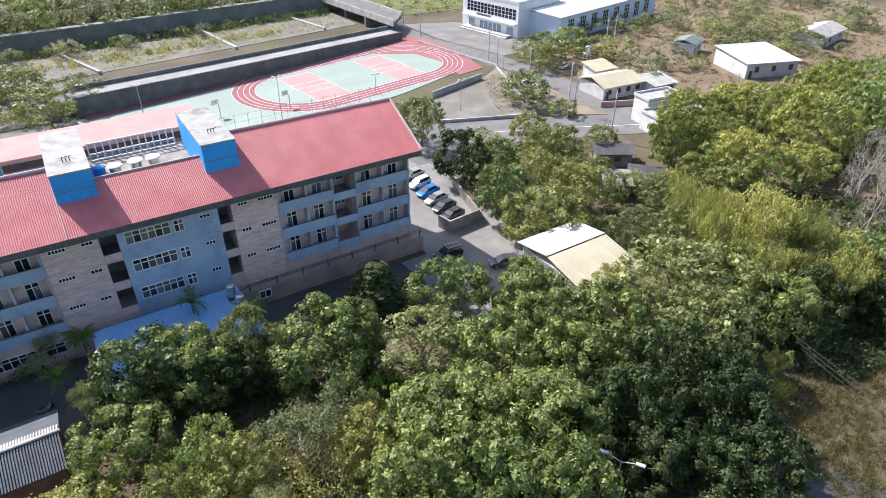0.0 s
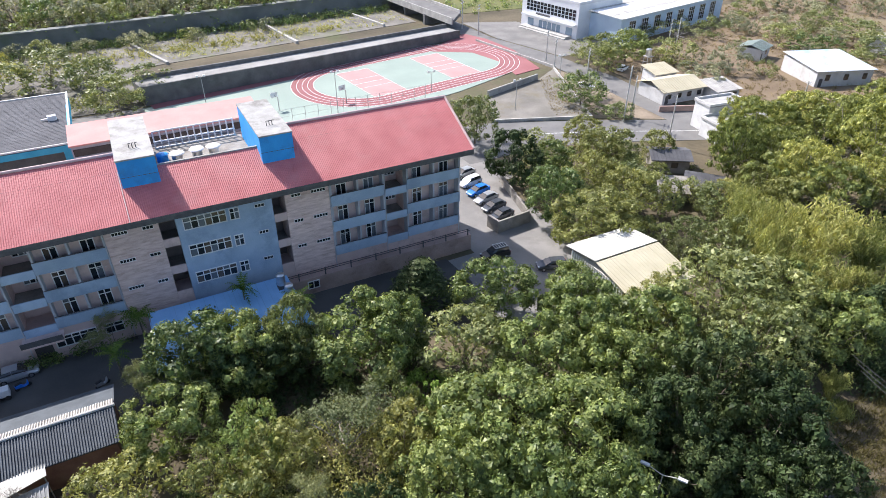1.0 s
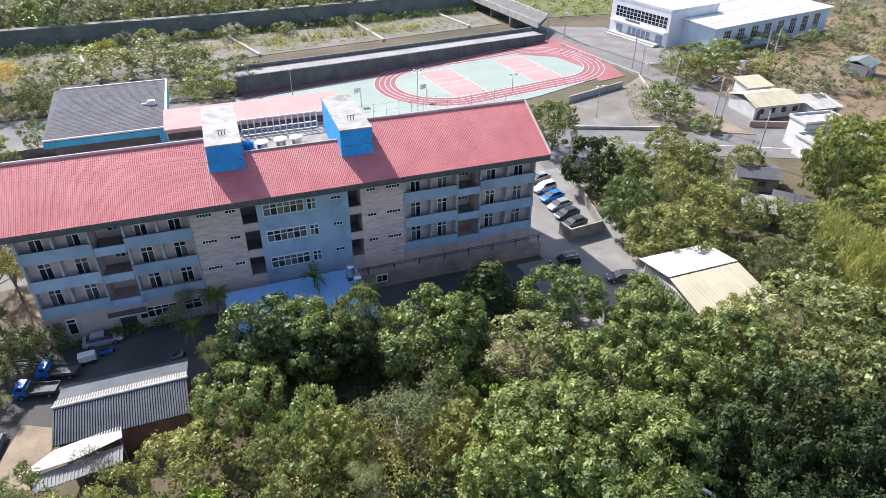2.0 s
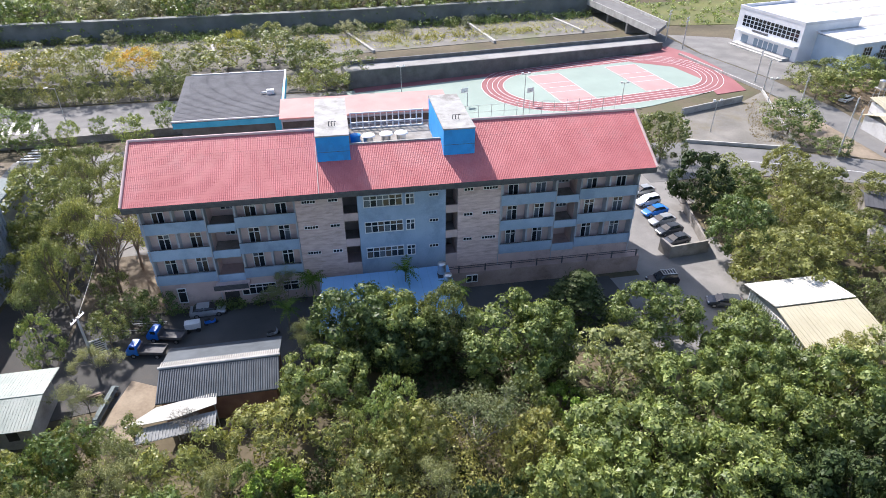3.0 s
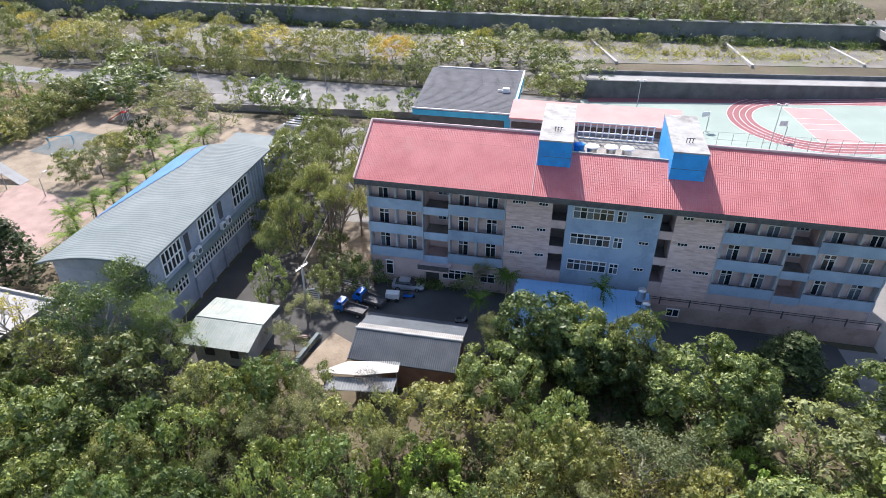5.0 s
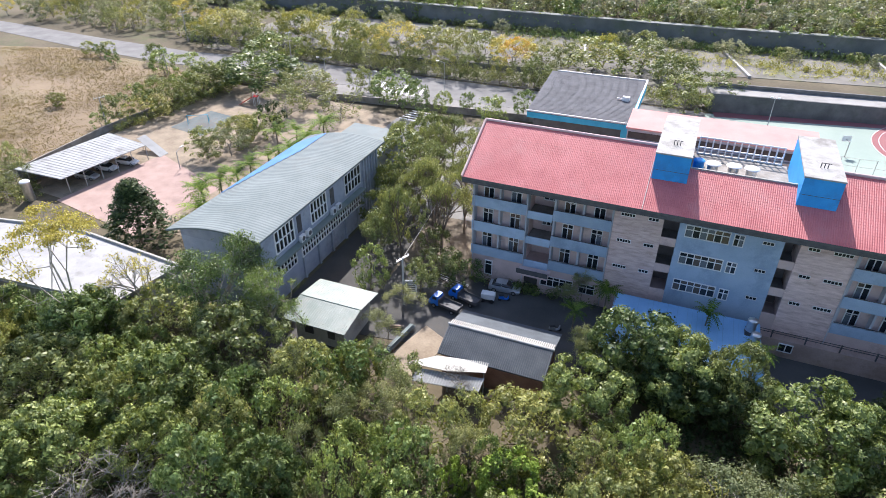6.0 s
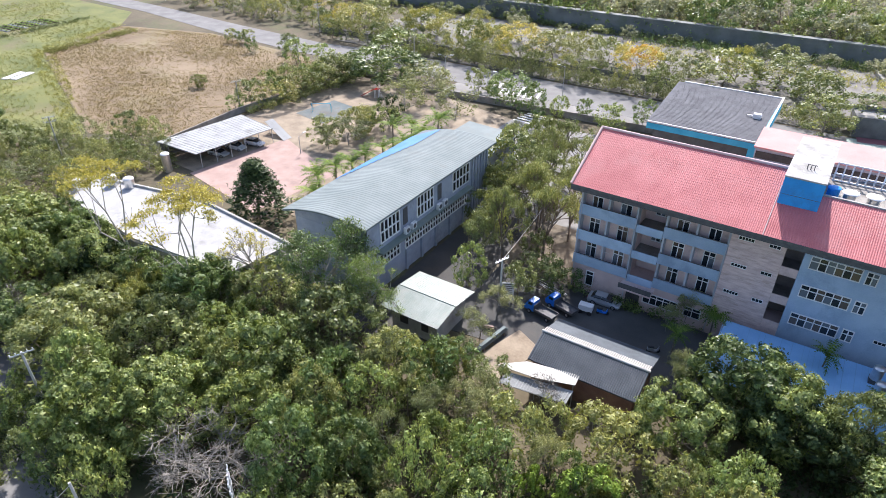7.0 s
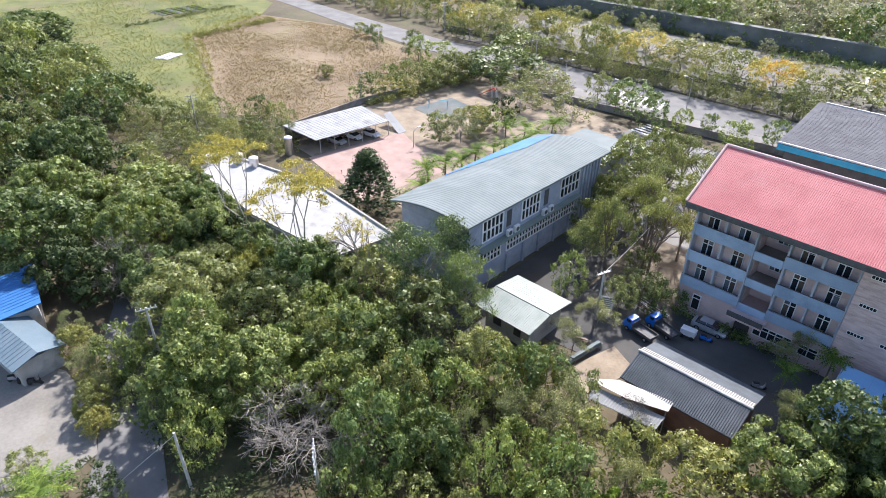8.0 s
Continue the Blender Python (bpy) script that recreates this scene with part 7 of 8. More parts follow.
# trees before the courtyard and on the slopes
for key, x, y, r, h in (("deep", 57.4, 81.3, 4.8, 10), ("light", 56.2, 68.3, 4.3, 8.5), ("ochre", 56.1, 58.5, 6.2, 9.5), ("ochre", 66.7, 62.0, 5.5, 9), ("ochre", 65.1, 71.0, 4.5, 8.5), ("ochre", 76.4, 78.7, 5.0, 8), ("ochre", 76.8, 87.2, 3.7, 7), ("mango", 64.3, 79.9, 3.6, 7.5), ("ochre", 86.6, 77.2, 3.2, 6),
                        ("acacia_big", 102.8, 68.3, 7.7, 13), ("acacia_big", 123.1, 69.7, 7.8, 10.5), ("acacia_big", 102.8, 47.2, 7.0, 14), ("acacia_big", 119, 48, 6.1, 9), ("acacia_big", 90.7, 51.2, 5.7, 12),
                        ("acacia_big", 139.3, 68.3, 6.2, 11), ("acacia", 86.9, 53.5, 4.5, 9), ("bamboo", 75.3, 37.6, 7.2, 13), ("bamboo", 77.9, 52, 3.7, 9), ("bamboo", 78, 32.8, 5.1, 12), ("bamboo", 74.3, 43.1, 4.3, 11)):
    plant(key, x, y, r, h, "trees on the east slope")
for key, x, y, r, h in (("bamboo", 81.5, 29.2, 4.8, 8), ("pale_bare", 97.5, 36.0, 4.0, 14), ("pale_bare", 92.0, 31.2, 3.4, 13), ("olive", 61.4, 33.6, 5.0, 10.5),
                        ("light", 41.6, 15.8, 2.7, 4), ("light", 39.6, 19.2, 1.2, 2.5), ("bamboo", 59.3, 23, 2.2, 5), ("mango", 45.5, 49.8, 3.4, 6)):
    plant(key, x, y, r, h, "trees on the east slope")
# The deep trees here are added as dark backing inside the crowns.
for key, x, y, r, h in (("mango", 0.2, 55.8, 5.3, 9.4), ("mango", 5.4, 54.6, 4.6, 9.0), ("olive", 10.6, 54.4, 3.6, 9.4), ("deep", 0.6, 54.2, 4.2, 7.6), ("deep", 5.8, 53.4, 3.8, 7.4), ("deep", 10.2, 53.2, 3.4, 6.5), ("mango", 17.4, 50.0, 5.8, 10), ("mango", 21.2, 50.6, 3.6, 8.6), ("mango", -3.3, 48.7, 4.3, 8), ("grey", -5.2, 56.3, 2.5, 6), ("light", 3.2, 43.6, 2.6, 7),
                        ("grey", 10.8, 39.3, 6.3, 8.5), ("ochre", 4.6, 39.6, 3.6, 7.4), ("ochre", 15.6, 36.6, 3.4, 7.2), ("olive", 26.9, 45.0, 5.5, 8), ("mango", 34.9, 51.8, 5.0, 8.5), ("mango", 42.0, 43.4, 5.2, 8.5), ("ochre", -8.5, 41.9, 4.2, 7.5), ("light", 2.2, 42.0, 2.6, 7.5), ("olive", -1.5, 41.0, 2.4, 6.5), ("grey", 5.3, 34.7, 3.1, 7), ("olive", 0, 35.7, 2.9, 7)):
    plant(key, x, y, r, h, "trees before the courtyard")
# The deep trees hold this corner's shade in their leaf colour.
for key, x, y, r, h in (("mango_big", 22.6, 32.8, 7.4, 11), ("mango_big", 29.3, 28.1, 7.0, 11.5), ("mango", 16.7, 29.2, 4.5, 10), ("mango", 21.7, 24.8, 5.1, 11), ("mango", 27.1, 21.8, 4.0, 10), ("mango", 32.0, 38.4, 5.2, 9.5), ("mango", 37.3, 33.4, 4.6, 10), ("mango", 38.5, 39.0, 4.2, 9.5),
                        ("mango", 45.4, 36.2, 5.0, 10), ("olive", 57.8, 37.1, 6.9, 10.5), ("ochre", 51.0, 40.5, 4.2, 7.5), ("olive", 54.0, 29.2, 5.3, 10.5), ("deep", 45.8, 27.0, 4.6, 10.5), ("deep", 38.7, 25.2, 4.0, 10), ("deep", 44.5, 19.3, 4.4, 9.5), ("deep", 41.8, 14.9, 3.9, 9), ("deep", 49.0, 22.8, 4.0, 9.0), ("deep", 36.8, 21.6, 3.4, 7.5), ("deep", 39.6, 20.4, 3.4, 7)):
    plant(key, x, y, r, h, "evergreens on the slope")
for key, x, y, r, h in (("mango", -28.2, 40.5, 3.0, 8), ("olive", -22.3, 44.1, 2.6, 6), ("bare", -16.9, 46.0, 2.8, 5.5), ("grey", -22.1, 39.2, 3.2, 7), ("olive", -17.0, 38.9, 3.0, 7), ("ochre", -27.5, 44.4, 2.1, 6), ("grey", -12.4, 38.0, 2.6, 6.5), ("mango", -9.7, 36.6, 1.9, 6.5),
                        ("light", -21.4, 29.5, 2.3, 9), ("grey", -20.4, 41.4, 3.5, 7), ("light", -17.0, 33.8, 2.9, 8), ("olive", -32.1, 40.7, 3.5, 7.5), ("light", -30.5, 34.6, 2.7, 7.5), ("olive", -35.3, 30.7, 3.3, 8), ("grey", -25.3, 36.8, 3.0, 7), ("bare", -26.9, 45.4, 2.5, 5.5)):
    plant(key, x, y, r, h, "trees above the courtyard")
for key, x, y, r, h in (("olive", -66.0, 23.9, 6.1, 9), ("olive", -56.1, 28.7, 5.0, 9), ("light", -57.8, 20.7, 3.3, 9.5), ("mango", -50.9, 17.4, 4.9, 10), ("mango_big", -46.7, 22.0, 6.2, 10), ("mango", -44.2, 31.9, 5.0, 9.5), ("olive", -40.5, 41.5, 5.3, 8.5), ("grey", -32.5, 38.5, 3.1, 8),
                        ("light", -34.6, 33.0, 3.2, 8.5), ("olive", -28.3, 37.5, 2.3, 7), ("light", -32.0, 24.4, 3.7, 10), ("mango", -50.2, 13.9, 2.8, 8.5), ("mango", -44.6, 13.4, 2.4, 8), ("light", -26.6, 42.7, 3.0, 7), ("bare", -38.2, 20.2, 7.0, 8.4)):
    plant(key, x, y, r, h, "trees of the wooded slope")
for key, x, y, r, h in (("mango", -29.4, 19.8, 2.4, 8), ("mango", -40.7, 26.6, 3.6, 8), ("mango", -28.2, 28.2, 3.3, 7.5), ("olive", -14.2, 41.0, 2.4, 6.5), ("mango", -21.9, 33.7, 2.4, 7), ("grey", -26.6, 31.9, 2.7, 7), ("light", -58.6, 36.1, 4.4, 8.5), ("olive", -52.7, 42.0, 4.4, 8), ("deep", -39.9, 34.7, 2.8, 7),
                        ("olive", -47.1, 29.3, 2.8, 8), ("fern", -47.9, 45.7, 6.2, 13), ("fern", -41.2, 47.9, 4.1, 11), ("sparse", -56.8, 44.6, 5.0, 10.5), ("light", -35, 61.2, 2.3, 6.5), ("grey", -28.4, 52.9, 3.1, 4.5), ("olive", -46.8, 43.5, 3.5, 6), ("grey", -5.4, 57.4, 2.2, 4.5), ("conifer", 28.0, 58.3, 7.4, 7.4), ("olive", 73.2, 61.4, 3.0, 6), ("olive", 78.5, 60.2, 2.8, 5.5), ("deep", 36.5, 28.0, 3.4, 8)):
    plant(key, x, y, r, h, "trees of the wooded slope")
for key, x, y, r, h in (("mango_big", -91.6, 14.8, 9.0, 13), ("mango_big", -100.3, 20.9, 7.6, 12), ("mango_big", -82.9, 25.9, 6.8, 12), ("mango", -76.3, 32.3, 4.7, 9), ("bamboo", -67.9, 34.3, 4, 7), ("mango_big", -95.0, 32.0, 7.8, 10),
                        ("grey", -112.9, 38.9, 6.3, 6), ("mango_big", -140.6, 47, 7.7, 11), ("mango_big", -113.6, 28.3, 7.2, 12), ("bare", -75.9, 19.8, 5.3, 10), ("olive", -62.8, 21.4, 5.4, 9),
                        ("mango", -59.4, 38.5, 4.6, 8), ("mango_big", -211.8, 52.7, 13, 13), ("mango_big", -167.7, 46.6, 9.7, 12)):
    plant(key, x, y, r, h, "woods on the west slope")
# Deep trees below the bamboo carry the slope's shade as colour.
for key, x, y, r, h in (("bamboo", 70, 32.5, 5, 10), ("bamboo", 75.5, 28.5, 5, 9), ("mango", 65.5, 27.5, 4.5, 9), ("bamboo", 69, 38, 4.5, 11), ("olive", 70, 45, 4.5, 8), ("mango", 66.5, 34.5, 4.0, 8.5), ("mango", 80.5, 25, 5, 9), ("bamboo", 74.5, 25.0, 4.2, 11), ("deep", 72.0, 26.5, 3.6, 8), ("deep", 77.5, 21.5, 4.0, 8.5), ("bamboo", 79.0, 23.5, 4.0, 10), ("deep", 68.5, 24.5, 3.0, 6), ("bamboo", 72.6, 46.8, 4.4, 12), ("bamboo", 70.5, 41.8, 4.2, 12)):
    plant(key, x, y, r, h, "trees on the east slope")
for key, x, y, r, h in (("light", -65.0, 36.6, 3.0, 6.5), ("mango", -70.2, 35.6, 3.6, 7), ("deep", -75.4, 34.8, 3.4, 7), ("mango", -81.0, 36.0, 3.8, 7.5), ("light", -86.5, 37.2, 3.6, 7), ("mango", -92.0, 38.4, 3.8, 7), ("olive", -97.6, 39.6, 3.6, 6.5), ("deep", -78.4, 33.4, 3.4, 6.5), ("mango", -88.0, 33.6, 4.0, 7.5)):
    plant(key, x, y, r, h, "trees before the flat roof")
for x, y, r, h in ((-7.5, 36.0, 2.6, 5.5), (-12.8, 34.7, 1.2, 4.5), (20.5, 42.6, 2.3, 4.0)):
    plant("lime", x, y, r, h, "bright shrubs on the slope")
for key, x, y, r, h in (("far_light", -95, 133, 3.2, 6), ("far_olive", -76, 134.5, 3.0, 6), ("far_olive", -70, 133, 2.6, 5), ("far_light", -34, 134, 2.6, 5.5), ("far_olive", -27, 134.5, 3.2, 7), ("far_olive", -20, 137.5, 3.6, 8), ("far_grey", -90, 136, 2.4, 5)):
    plant(key, x, y, r, h, "trees about the playground")
plant("palm", -49.2, 1.4, 5.6, 4.6, "palms by the courtyard")
for key, x, y, r, h in (("deep", 44.5, 14.6, 3.4, 8), ("deep", -78, 18, 4, 8), ("mango", -72.5, 23, 4.5, 8), ("olive", -70, 29, 4, 7), ("deep", -83, 15.5, 4.5, 8), ("deep", 36, 13.5, 2.6, 6)):
    plant(key, x, y, r, h, "trees at the ends of the slope")
for key, x, y, r, h in (("ochre", -69.2, 11.3, 2.1, 4.5), ("grey", -63.7, 10.9, 2.1, 5), ("ochre", -59.2, 9.0, 1.9, 4), ("ochre", -56.3, 8.2, 1.3, 3), ("grey", -72.4, 11.9, 2.0, 5), ("olive", -55.8, 1.5, 1.6, 2.8), ("deep", -49.0, 4.5, 2.1, 3.5)):
    plant(key, x, y, r, h, "shrubs beside the lane")
for key, x, y, r, h in (("grey", -66, 11.6, 2.6, 4.0), ("ochre", -63.4, 10.4, 1.8, 2.6), ("grey", -61, 10.2, 2.2, 3.6), ("ochre", -58.6, 8.6, 1.8, 3.0), ("ochre", -56.6, 7.6, 1.4, 2.2), ("olive", -52.6, 0.2, 2.2, 2.8), ("deep", -46.8, 5.0, 1.8, 2.4)):
    plant(key, x, y, r, h, "shrubs beside the lane")
for key, x, y, r, h in (("acacia_big", 96, 44, 5.2, 8.5), ("acacia", 88.5, 45.5, 5, 9), ("acacia_big", 110, 56, 5.5, 13), ("acacia_big", 96, 60, 5.2, 10.5), ("ochre", 84.5, 48.5, 4.5, 8), ("acacia_big", 130, 60, 6.2, 14), ("acacia_big", 112, 70, 5.2, 9)):
    plant(key, x, y, r, h, "trees on the east slope")
for x, y, h in ((-7.6, 62.8, 4.6), (7.3, 64.9, 7.6), (12.4, 59.2, 7.0), (-4.6, 67.5, 4.6)):
    plant("palm", x, y, 3.9, h, "palms by the courtyard")
# slope at the east
for key, x, y, r, h in (("acacia_big", 104.2, 74.1, 4.8, 12), ("acacia_big", 119.1, 72.1, 6.0, 11), ("acacia_big", 131.2, 68.5, 6.1, 8.5), ("acacia_big", 147.6, 66.8, 7.0, 13), ("acacia_big", 139.9, 54.9, 5.4, 10.5), ("acacia_big", 89.3, 63.0, 5.2, 14), ("acacia_big", 101.7, 60.7, 5.0, 9), ("acacia_big", 110.1, 53.9, 5.2, 12), ("acacia", 120.0, 49.0, 5.7, 9), ("olive", 77.8, 54.3, 4.3, 7), ("ochre", 84.9, 54.1, 4.1, 8), ("olive", 67.6, 50.7, 3.3, 6)):
    plant(key, x, y, r, h, "trees on the east slope")
# by the parked cars and the front road
for key, x, y, r, h in (("olive", 75.8, 81, 4.0, 6), ("far_mango", 93.2, 108, 5.2, 7.5), ("far_olive", 113, 126, 5, 7), ("far_mango", 125, 129, 5.5, 8), ("olive", 60.5, 100, 5.0, 9.5), ("olive", 57.2, 60.0, 3.6, 6),
                        ("far_olive", 58, 108, 3.5, 7), ("far_olive", 96, 97, 2.5, 3.5), ("far_olive", 120, 133, 4.5, 7), ("olive", 68, 90, 3.2, 5)):
    plant(key, x, y, r, h, "trees by the road")
# about the wing, the playground, the river and the front road
for key, x, y, r, h in (("yellow", -62.6, 39.2, 8.2, 17.5), ("yellow", -75.2, 38.2, 7.8, 17.5), ("conifer", -72.6, 58.8, 8.4, 11.0), ("ochre", -136.5, 98.5, 2.2, 3.2), ("grey", -83, 86.6, 3.4, 5), ("olive", -27.0, 66.5, 3.0, 5), ("open", -31, 87, 4.0, 10.5),
                        ("open", -31.5, 76, 3.6, 10), ("open", -33, 98, 4.4, 10), ("olive", -30, 72, 2.2, 5), ("olive", -40.5, 76, 3.2, 7), ("open", -34.5, 70, 3.6, 12), ("olive", -28.4, 63.0, 2.4, 5.0), ("open", -37.5, 66, 3.6, 9), ("grey", -28.6, 58.6, 2.8, 4.0)):
    plant(key, x, y, r, h, "trees about the wing")
for key, x, y, r, h in (("far_mango", -101.1, 128.1, 9.1, 8), ("far_grey", -84.8, 122.7, 6.6, 8), ("far_grey", -71.3, 116.4, 4.9, 7), ("far_light", -62.9, 127.8, 5.4, 8.5), ("far_light", -56.5, 125.2, 3.1, 6.5), ("far_light", -51.5, 128.3, 2.0, 5),
                        ("far_light", -46.3, 130.8, 1.8, 4.5), ("far_light", -38.8, 125.8, 3.1, 6), ("grey", -81.0, 90.6, 5.2, 6), ("ochre", -83.0, 97.4, 3.4, 5.5), ("mango", -79.5, 100.1, 3.1, 6), ("far_ochre", -110.2, 99.3, 4.3, 6),
                        ("far_ochre", -109.1, 106.0, 4.4, 6.5), ("far_olive", -109.2, 113.5, 4.6, 6.5), ("far_olive", -109.2, 120.3, 4.7, 7), ("far_mango", -100.0, 127.3, 7.2, 9), ("far_grey", -85.8, 125.4, 4.6, 8), ("far_grey", -83.0, 112.8, 4.1, 7)):
    plant(key, x, y, r, h, "trees about the playground")
for key, x, y, r, h in (("far_ochre", -104.3, 164.1, 5.9, 10), ("far_ochre", -88.5, 164.2, 4.8, 9), ("far_yellow", -80.0, 165.6, 6.8, 9.5), ("far_ochre", -70.0, 165.0, 7.2, 9.5), ("far_yellow", -46.5, 167.0, 6.0, 9), ("far_olive", -25.1, 171.1, 7.6, 9),
                        ("far_ochre", -124.1, 165.0, 5.9, 9.5), ("far_yellow", -115.6, 167.7, 5.8, 9.5), ("far_ochre", -134.4, 162.1, 7.7, 9.5), ("far_olive", -96.0, 165.7, 4.9, 9), ("far_grey", -59.7, 165.3, 4.1, 6), ("far_grey", -37.1, 167.7, 4.0, 6)):
    plant(key, x, y, r, h, "trees along the river")
for key, x, y, r, h in (("open", -29.6, 73.5, 4.6, 13), ("open", -34.0, 80.5, 4.6, 13), ("open", -28.4, 80.0, 3.8, 12.5), ("olive", -36.6, 73.2, 3.0, 9), ("open", -38.5, 94.0, 4.2, 12)):
    plant(key, x, y, r, h, "trees about the wing")
for key, x, y, r, h in (("olive", -42.8, 88.5, 6.1, 11), ("open", -35.9, 86.9, 5.1, 12), ("open", -38.9, 102.2, 4.8, 11), ("open", -46.9, 96.8, 3.6, 11), ("open", -36.7, 79.3, 4.0, 10.5), ("olive", -44.0, 102.7, 4.3, 10),
                        ("olive", -42.6, 83.2, 3.3, 8)):
    plant(key, x, y, r, h, "trees about the wing")
for key, x, y, r, h in (("far_grey", 95.6, 112.1, 5.6, 5), ("far_mango", 130.6, 133.2, 4.5, 7), ("far_grey", 117.2, 134.6, 5.3, 6), ("far_mango", 116.3, 125.3, 3.4, 6), ("far_grey", 155.0, 140.2, 6.7, 5), ("far_olive", 177.1, 120.7, 5.5, 6),
                        ("far_mango", 175.0, 110.2, 5.3, 6), ("far_grey", 197.0, 129.4, 5.4, 6), ("far_olive", 200.3, 112.8, 7.4, 6), ("far_light", 178.6, 106.3, 3.8, 5), ("far_olive", 187.3, 98.0, 5.8, 6), ("dist_grey", 133.9, 114.5, 2.5, 2.5),
                        ("far_light", 95.3, 98.5, 2.6, 2.5), ("far_olive", 92.2, 102.5, 2.6, 2.5)):
    plant(key, x, y, r, h, "trees by the road")
for x, y, h in ((-69.9, 69.8, 6.2), (-69.6, 74.0, 6.4), (-68.8, 77.4, 6.0), (-67.2, 65.6, 5.6), (-68.3, 80.4, 6.4), (-67.6, 84.6, 6.6), (-64.8, 88.0, 6.4), (-64.6, 93.0, 6.8), (-72.8, 94.6, 6.6), (-69.6, 96.8, 6.8), (-66.0, 101.1, 6.5), (-72.2, 72.0, 5.2)):
    plant("palm", x, y, 6.6, h, "palms along the playground")
for key, x, y, r, h in (("far_olive", -114, 95, 3.4, 6.5), ("far_mango", -113, 100.5, 3.2, 7), ("far_olive", -112, 106, 3.6, 7.5), ("far_mango", -111, 112, 3.2, 7), ("far_olive", -109.6, 118, 3.8, 7.5), ("far_mango", -108, 124, 3.4, 7), ("far_deep", -80.2, 103.6, 2.8, 6.5), ("far_olive", -84.6, 88.0, 3.4, 6), ("far_ochre", -82.8, 95.0, 3.6, 6.5)):
    plant(key, x, y, r, h, "trees about the playground")
for i in range(26):
    plant(("far_olive", "far_grey", "far_ochre", "far_grey")[i % 4], -140 + 4.3 * i + tree_rng.uniform(-1, 1), 154.6 + tree_rng.uniform(-1.0, 1.2), tree_rng.uniform(2.4, 3.6), tree_rng.uniform(5.5, 8.0), "trees along the road")
for key, x, y, r, h in (("orange", -47.9, 175, 4.0, 7), ("far_olive", -13.7, 178, 7.5, 8), ("far_olive", -0.4, 150, 6, 8), ("far_mango", -108, 144, 7, 9), ("far_olive", -118, 172, 6, 8), ("far_olive", -4, 166, 6, 8), ("far_olive", 6, 160, 6, 7)):
    plant(key, x, y, r, h, "trees along the river")


def clear(x, y, r):
    return all((x - a) ** 2 + (y - b) ** 2 > ((r + c) * 0.62) ** 2 for a, b, c in PLACED)


def grove(keys, poly, spacing, rmin, rmax, tries, group, ratio=1.6, keep_out=()):
    """Fill a patch of the plan with trees that stand close but not on one another."""
    xs, ys = [p[0] for p in poly], [p[1] for p in poly]
    for _ in range(tries):
        x, y, r = tree_rng.uniform(min(xs), max(xs)), tree_rng.uniform(min(ys), max(ys)), tree_rng.uniform(rmin, rmax)
        inside = False
        for (xa, ya), (xb, yb) in zip(poly, poly[1:] + poly[:1]):
            if (ya > y) != (yb > y) and x < (xb - xa) * (y - ya) / (yb - ya) + xa:
                inside = not inside
        if inside and clear(x, y, r * spacing) and not any(a < x < b and c < y < d for a, b, c, d in keep_out):
            plant(tree_rng.choice(keys), x, y, r, r * ratio * tree_rng.uniform(0.9, 1.2) + 1.0, group)


WOODS = [(-62, 12), (-40, 10), (0, 12), (34, 10), (58, 22), (66, 34), (48, 42), (20, 44), (4, 43), (-4, 40), (-12, 38), (-24, 38.5), (-30, 40), (-46, 42), (-58, 37), (-72, 36), (-66, 26)]
# Small dark filler trees make the gaps between crowns look shaded.
grove(["far_mango", "far_deep", "far_olive", "far_light", "far_deep", "far_mango"], WOODS, 1.1, 1.7, 2.8, 1500, "wooded slope before the school", 2.0, keep_out=((-50, -36, 4, 15), (14, 25, 43, 49), (-43, -30, 12, 22), (33, 60, 8, 26), (2, 14, 44, 53)))
grove(["far_mango", "far_light", "far_mango", "far_deep", "far_mango", "far_deep", "far_olive"], [(-118, 36), (-96, 38), (-74, 36), (-68, 29), (-84, 24), (-95, 12), (-130, 0), (-230, 10), (-280, 40), (-170, 54)], 1.08, 3.6, 6.0, 1500, "woods on the west slope")
grove(["far_grey", "far_olive", "far_grey"], [(-150, 50), (-131, 62), (-113, 72), (-102, 64), (-108, 46), (-118, 38)], 0.7, 1.4, 3.2, 160, "scrub by the field")
grove(["far_light", "far_acacia", "far_olive"], [(86, 62), (150, 72), (230, 68), (230, 20), (120, 10), (98, 24), (86, 44)], 1.35, 3.5, 6.0, 420, "woods on the east slope")
grove(["olive", "ochre", "grey", "olive"], [(58, 50), (68, 48), (90, 60), (92, 68), (84, 74), (72, 74), (60, 66)], 0.8, 1.8, 3.2, 160, "trees by the road", keep_out=((78, 92, 62, 78), (66, 80, 52, 67)))
grove(["far_olive", "far_ochre", "dist_grey", "far_yellow", "dist_olive", "far_grey"], [(-240, 160), (-140, 156), (-60, 167), (0, 168), (0, 182), (-140, 184), (-240, 196)], 1.25, 2.6, 4.4, 260, "trees along the river")
grove(["dist_olive", "dist_grey", "dist_grey", "dist_light"], [(-260, 207), (90, 226), (90, 246), (-260, 240)], 0.95, 4.5, 7.0, 600, "woods beyond the river", keep_out=())
grove(["dist_grey", "dist_olive"], [(-200, 196), (60, 206), (60, 210), (-200, 203)], 0.8, 1.8, 3.2, 90, "shrubs on the riverbed", 1.2)
grove(["dist_olive", "dist_grey"], [(120, 96), (260, 70), (270, 200), (180, 190), (130, 132)], 0.45, 1.6, 4.5, 130, "scrub on the waste ground", 1.1)
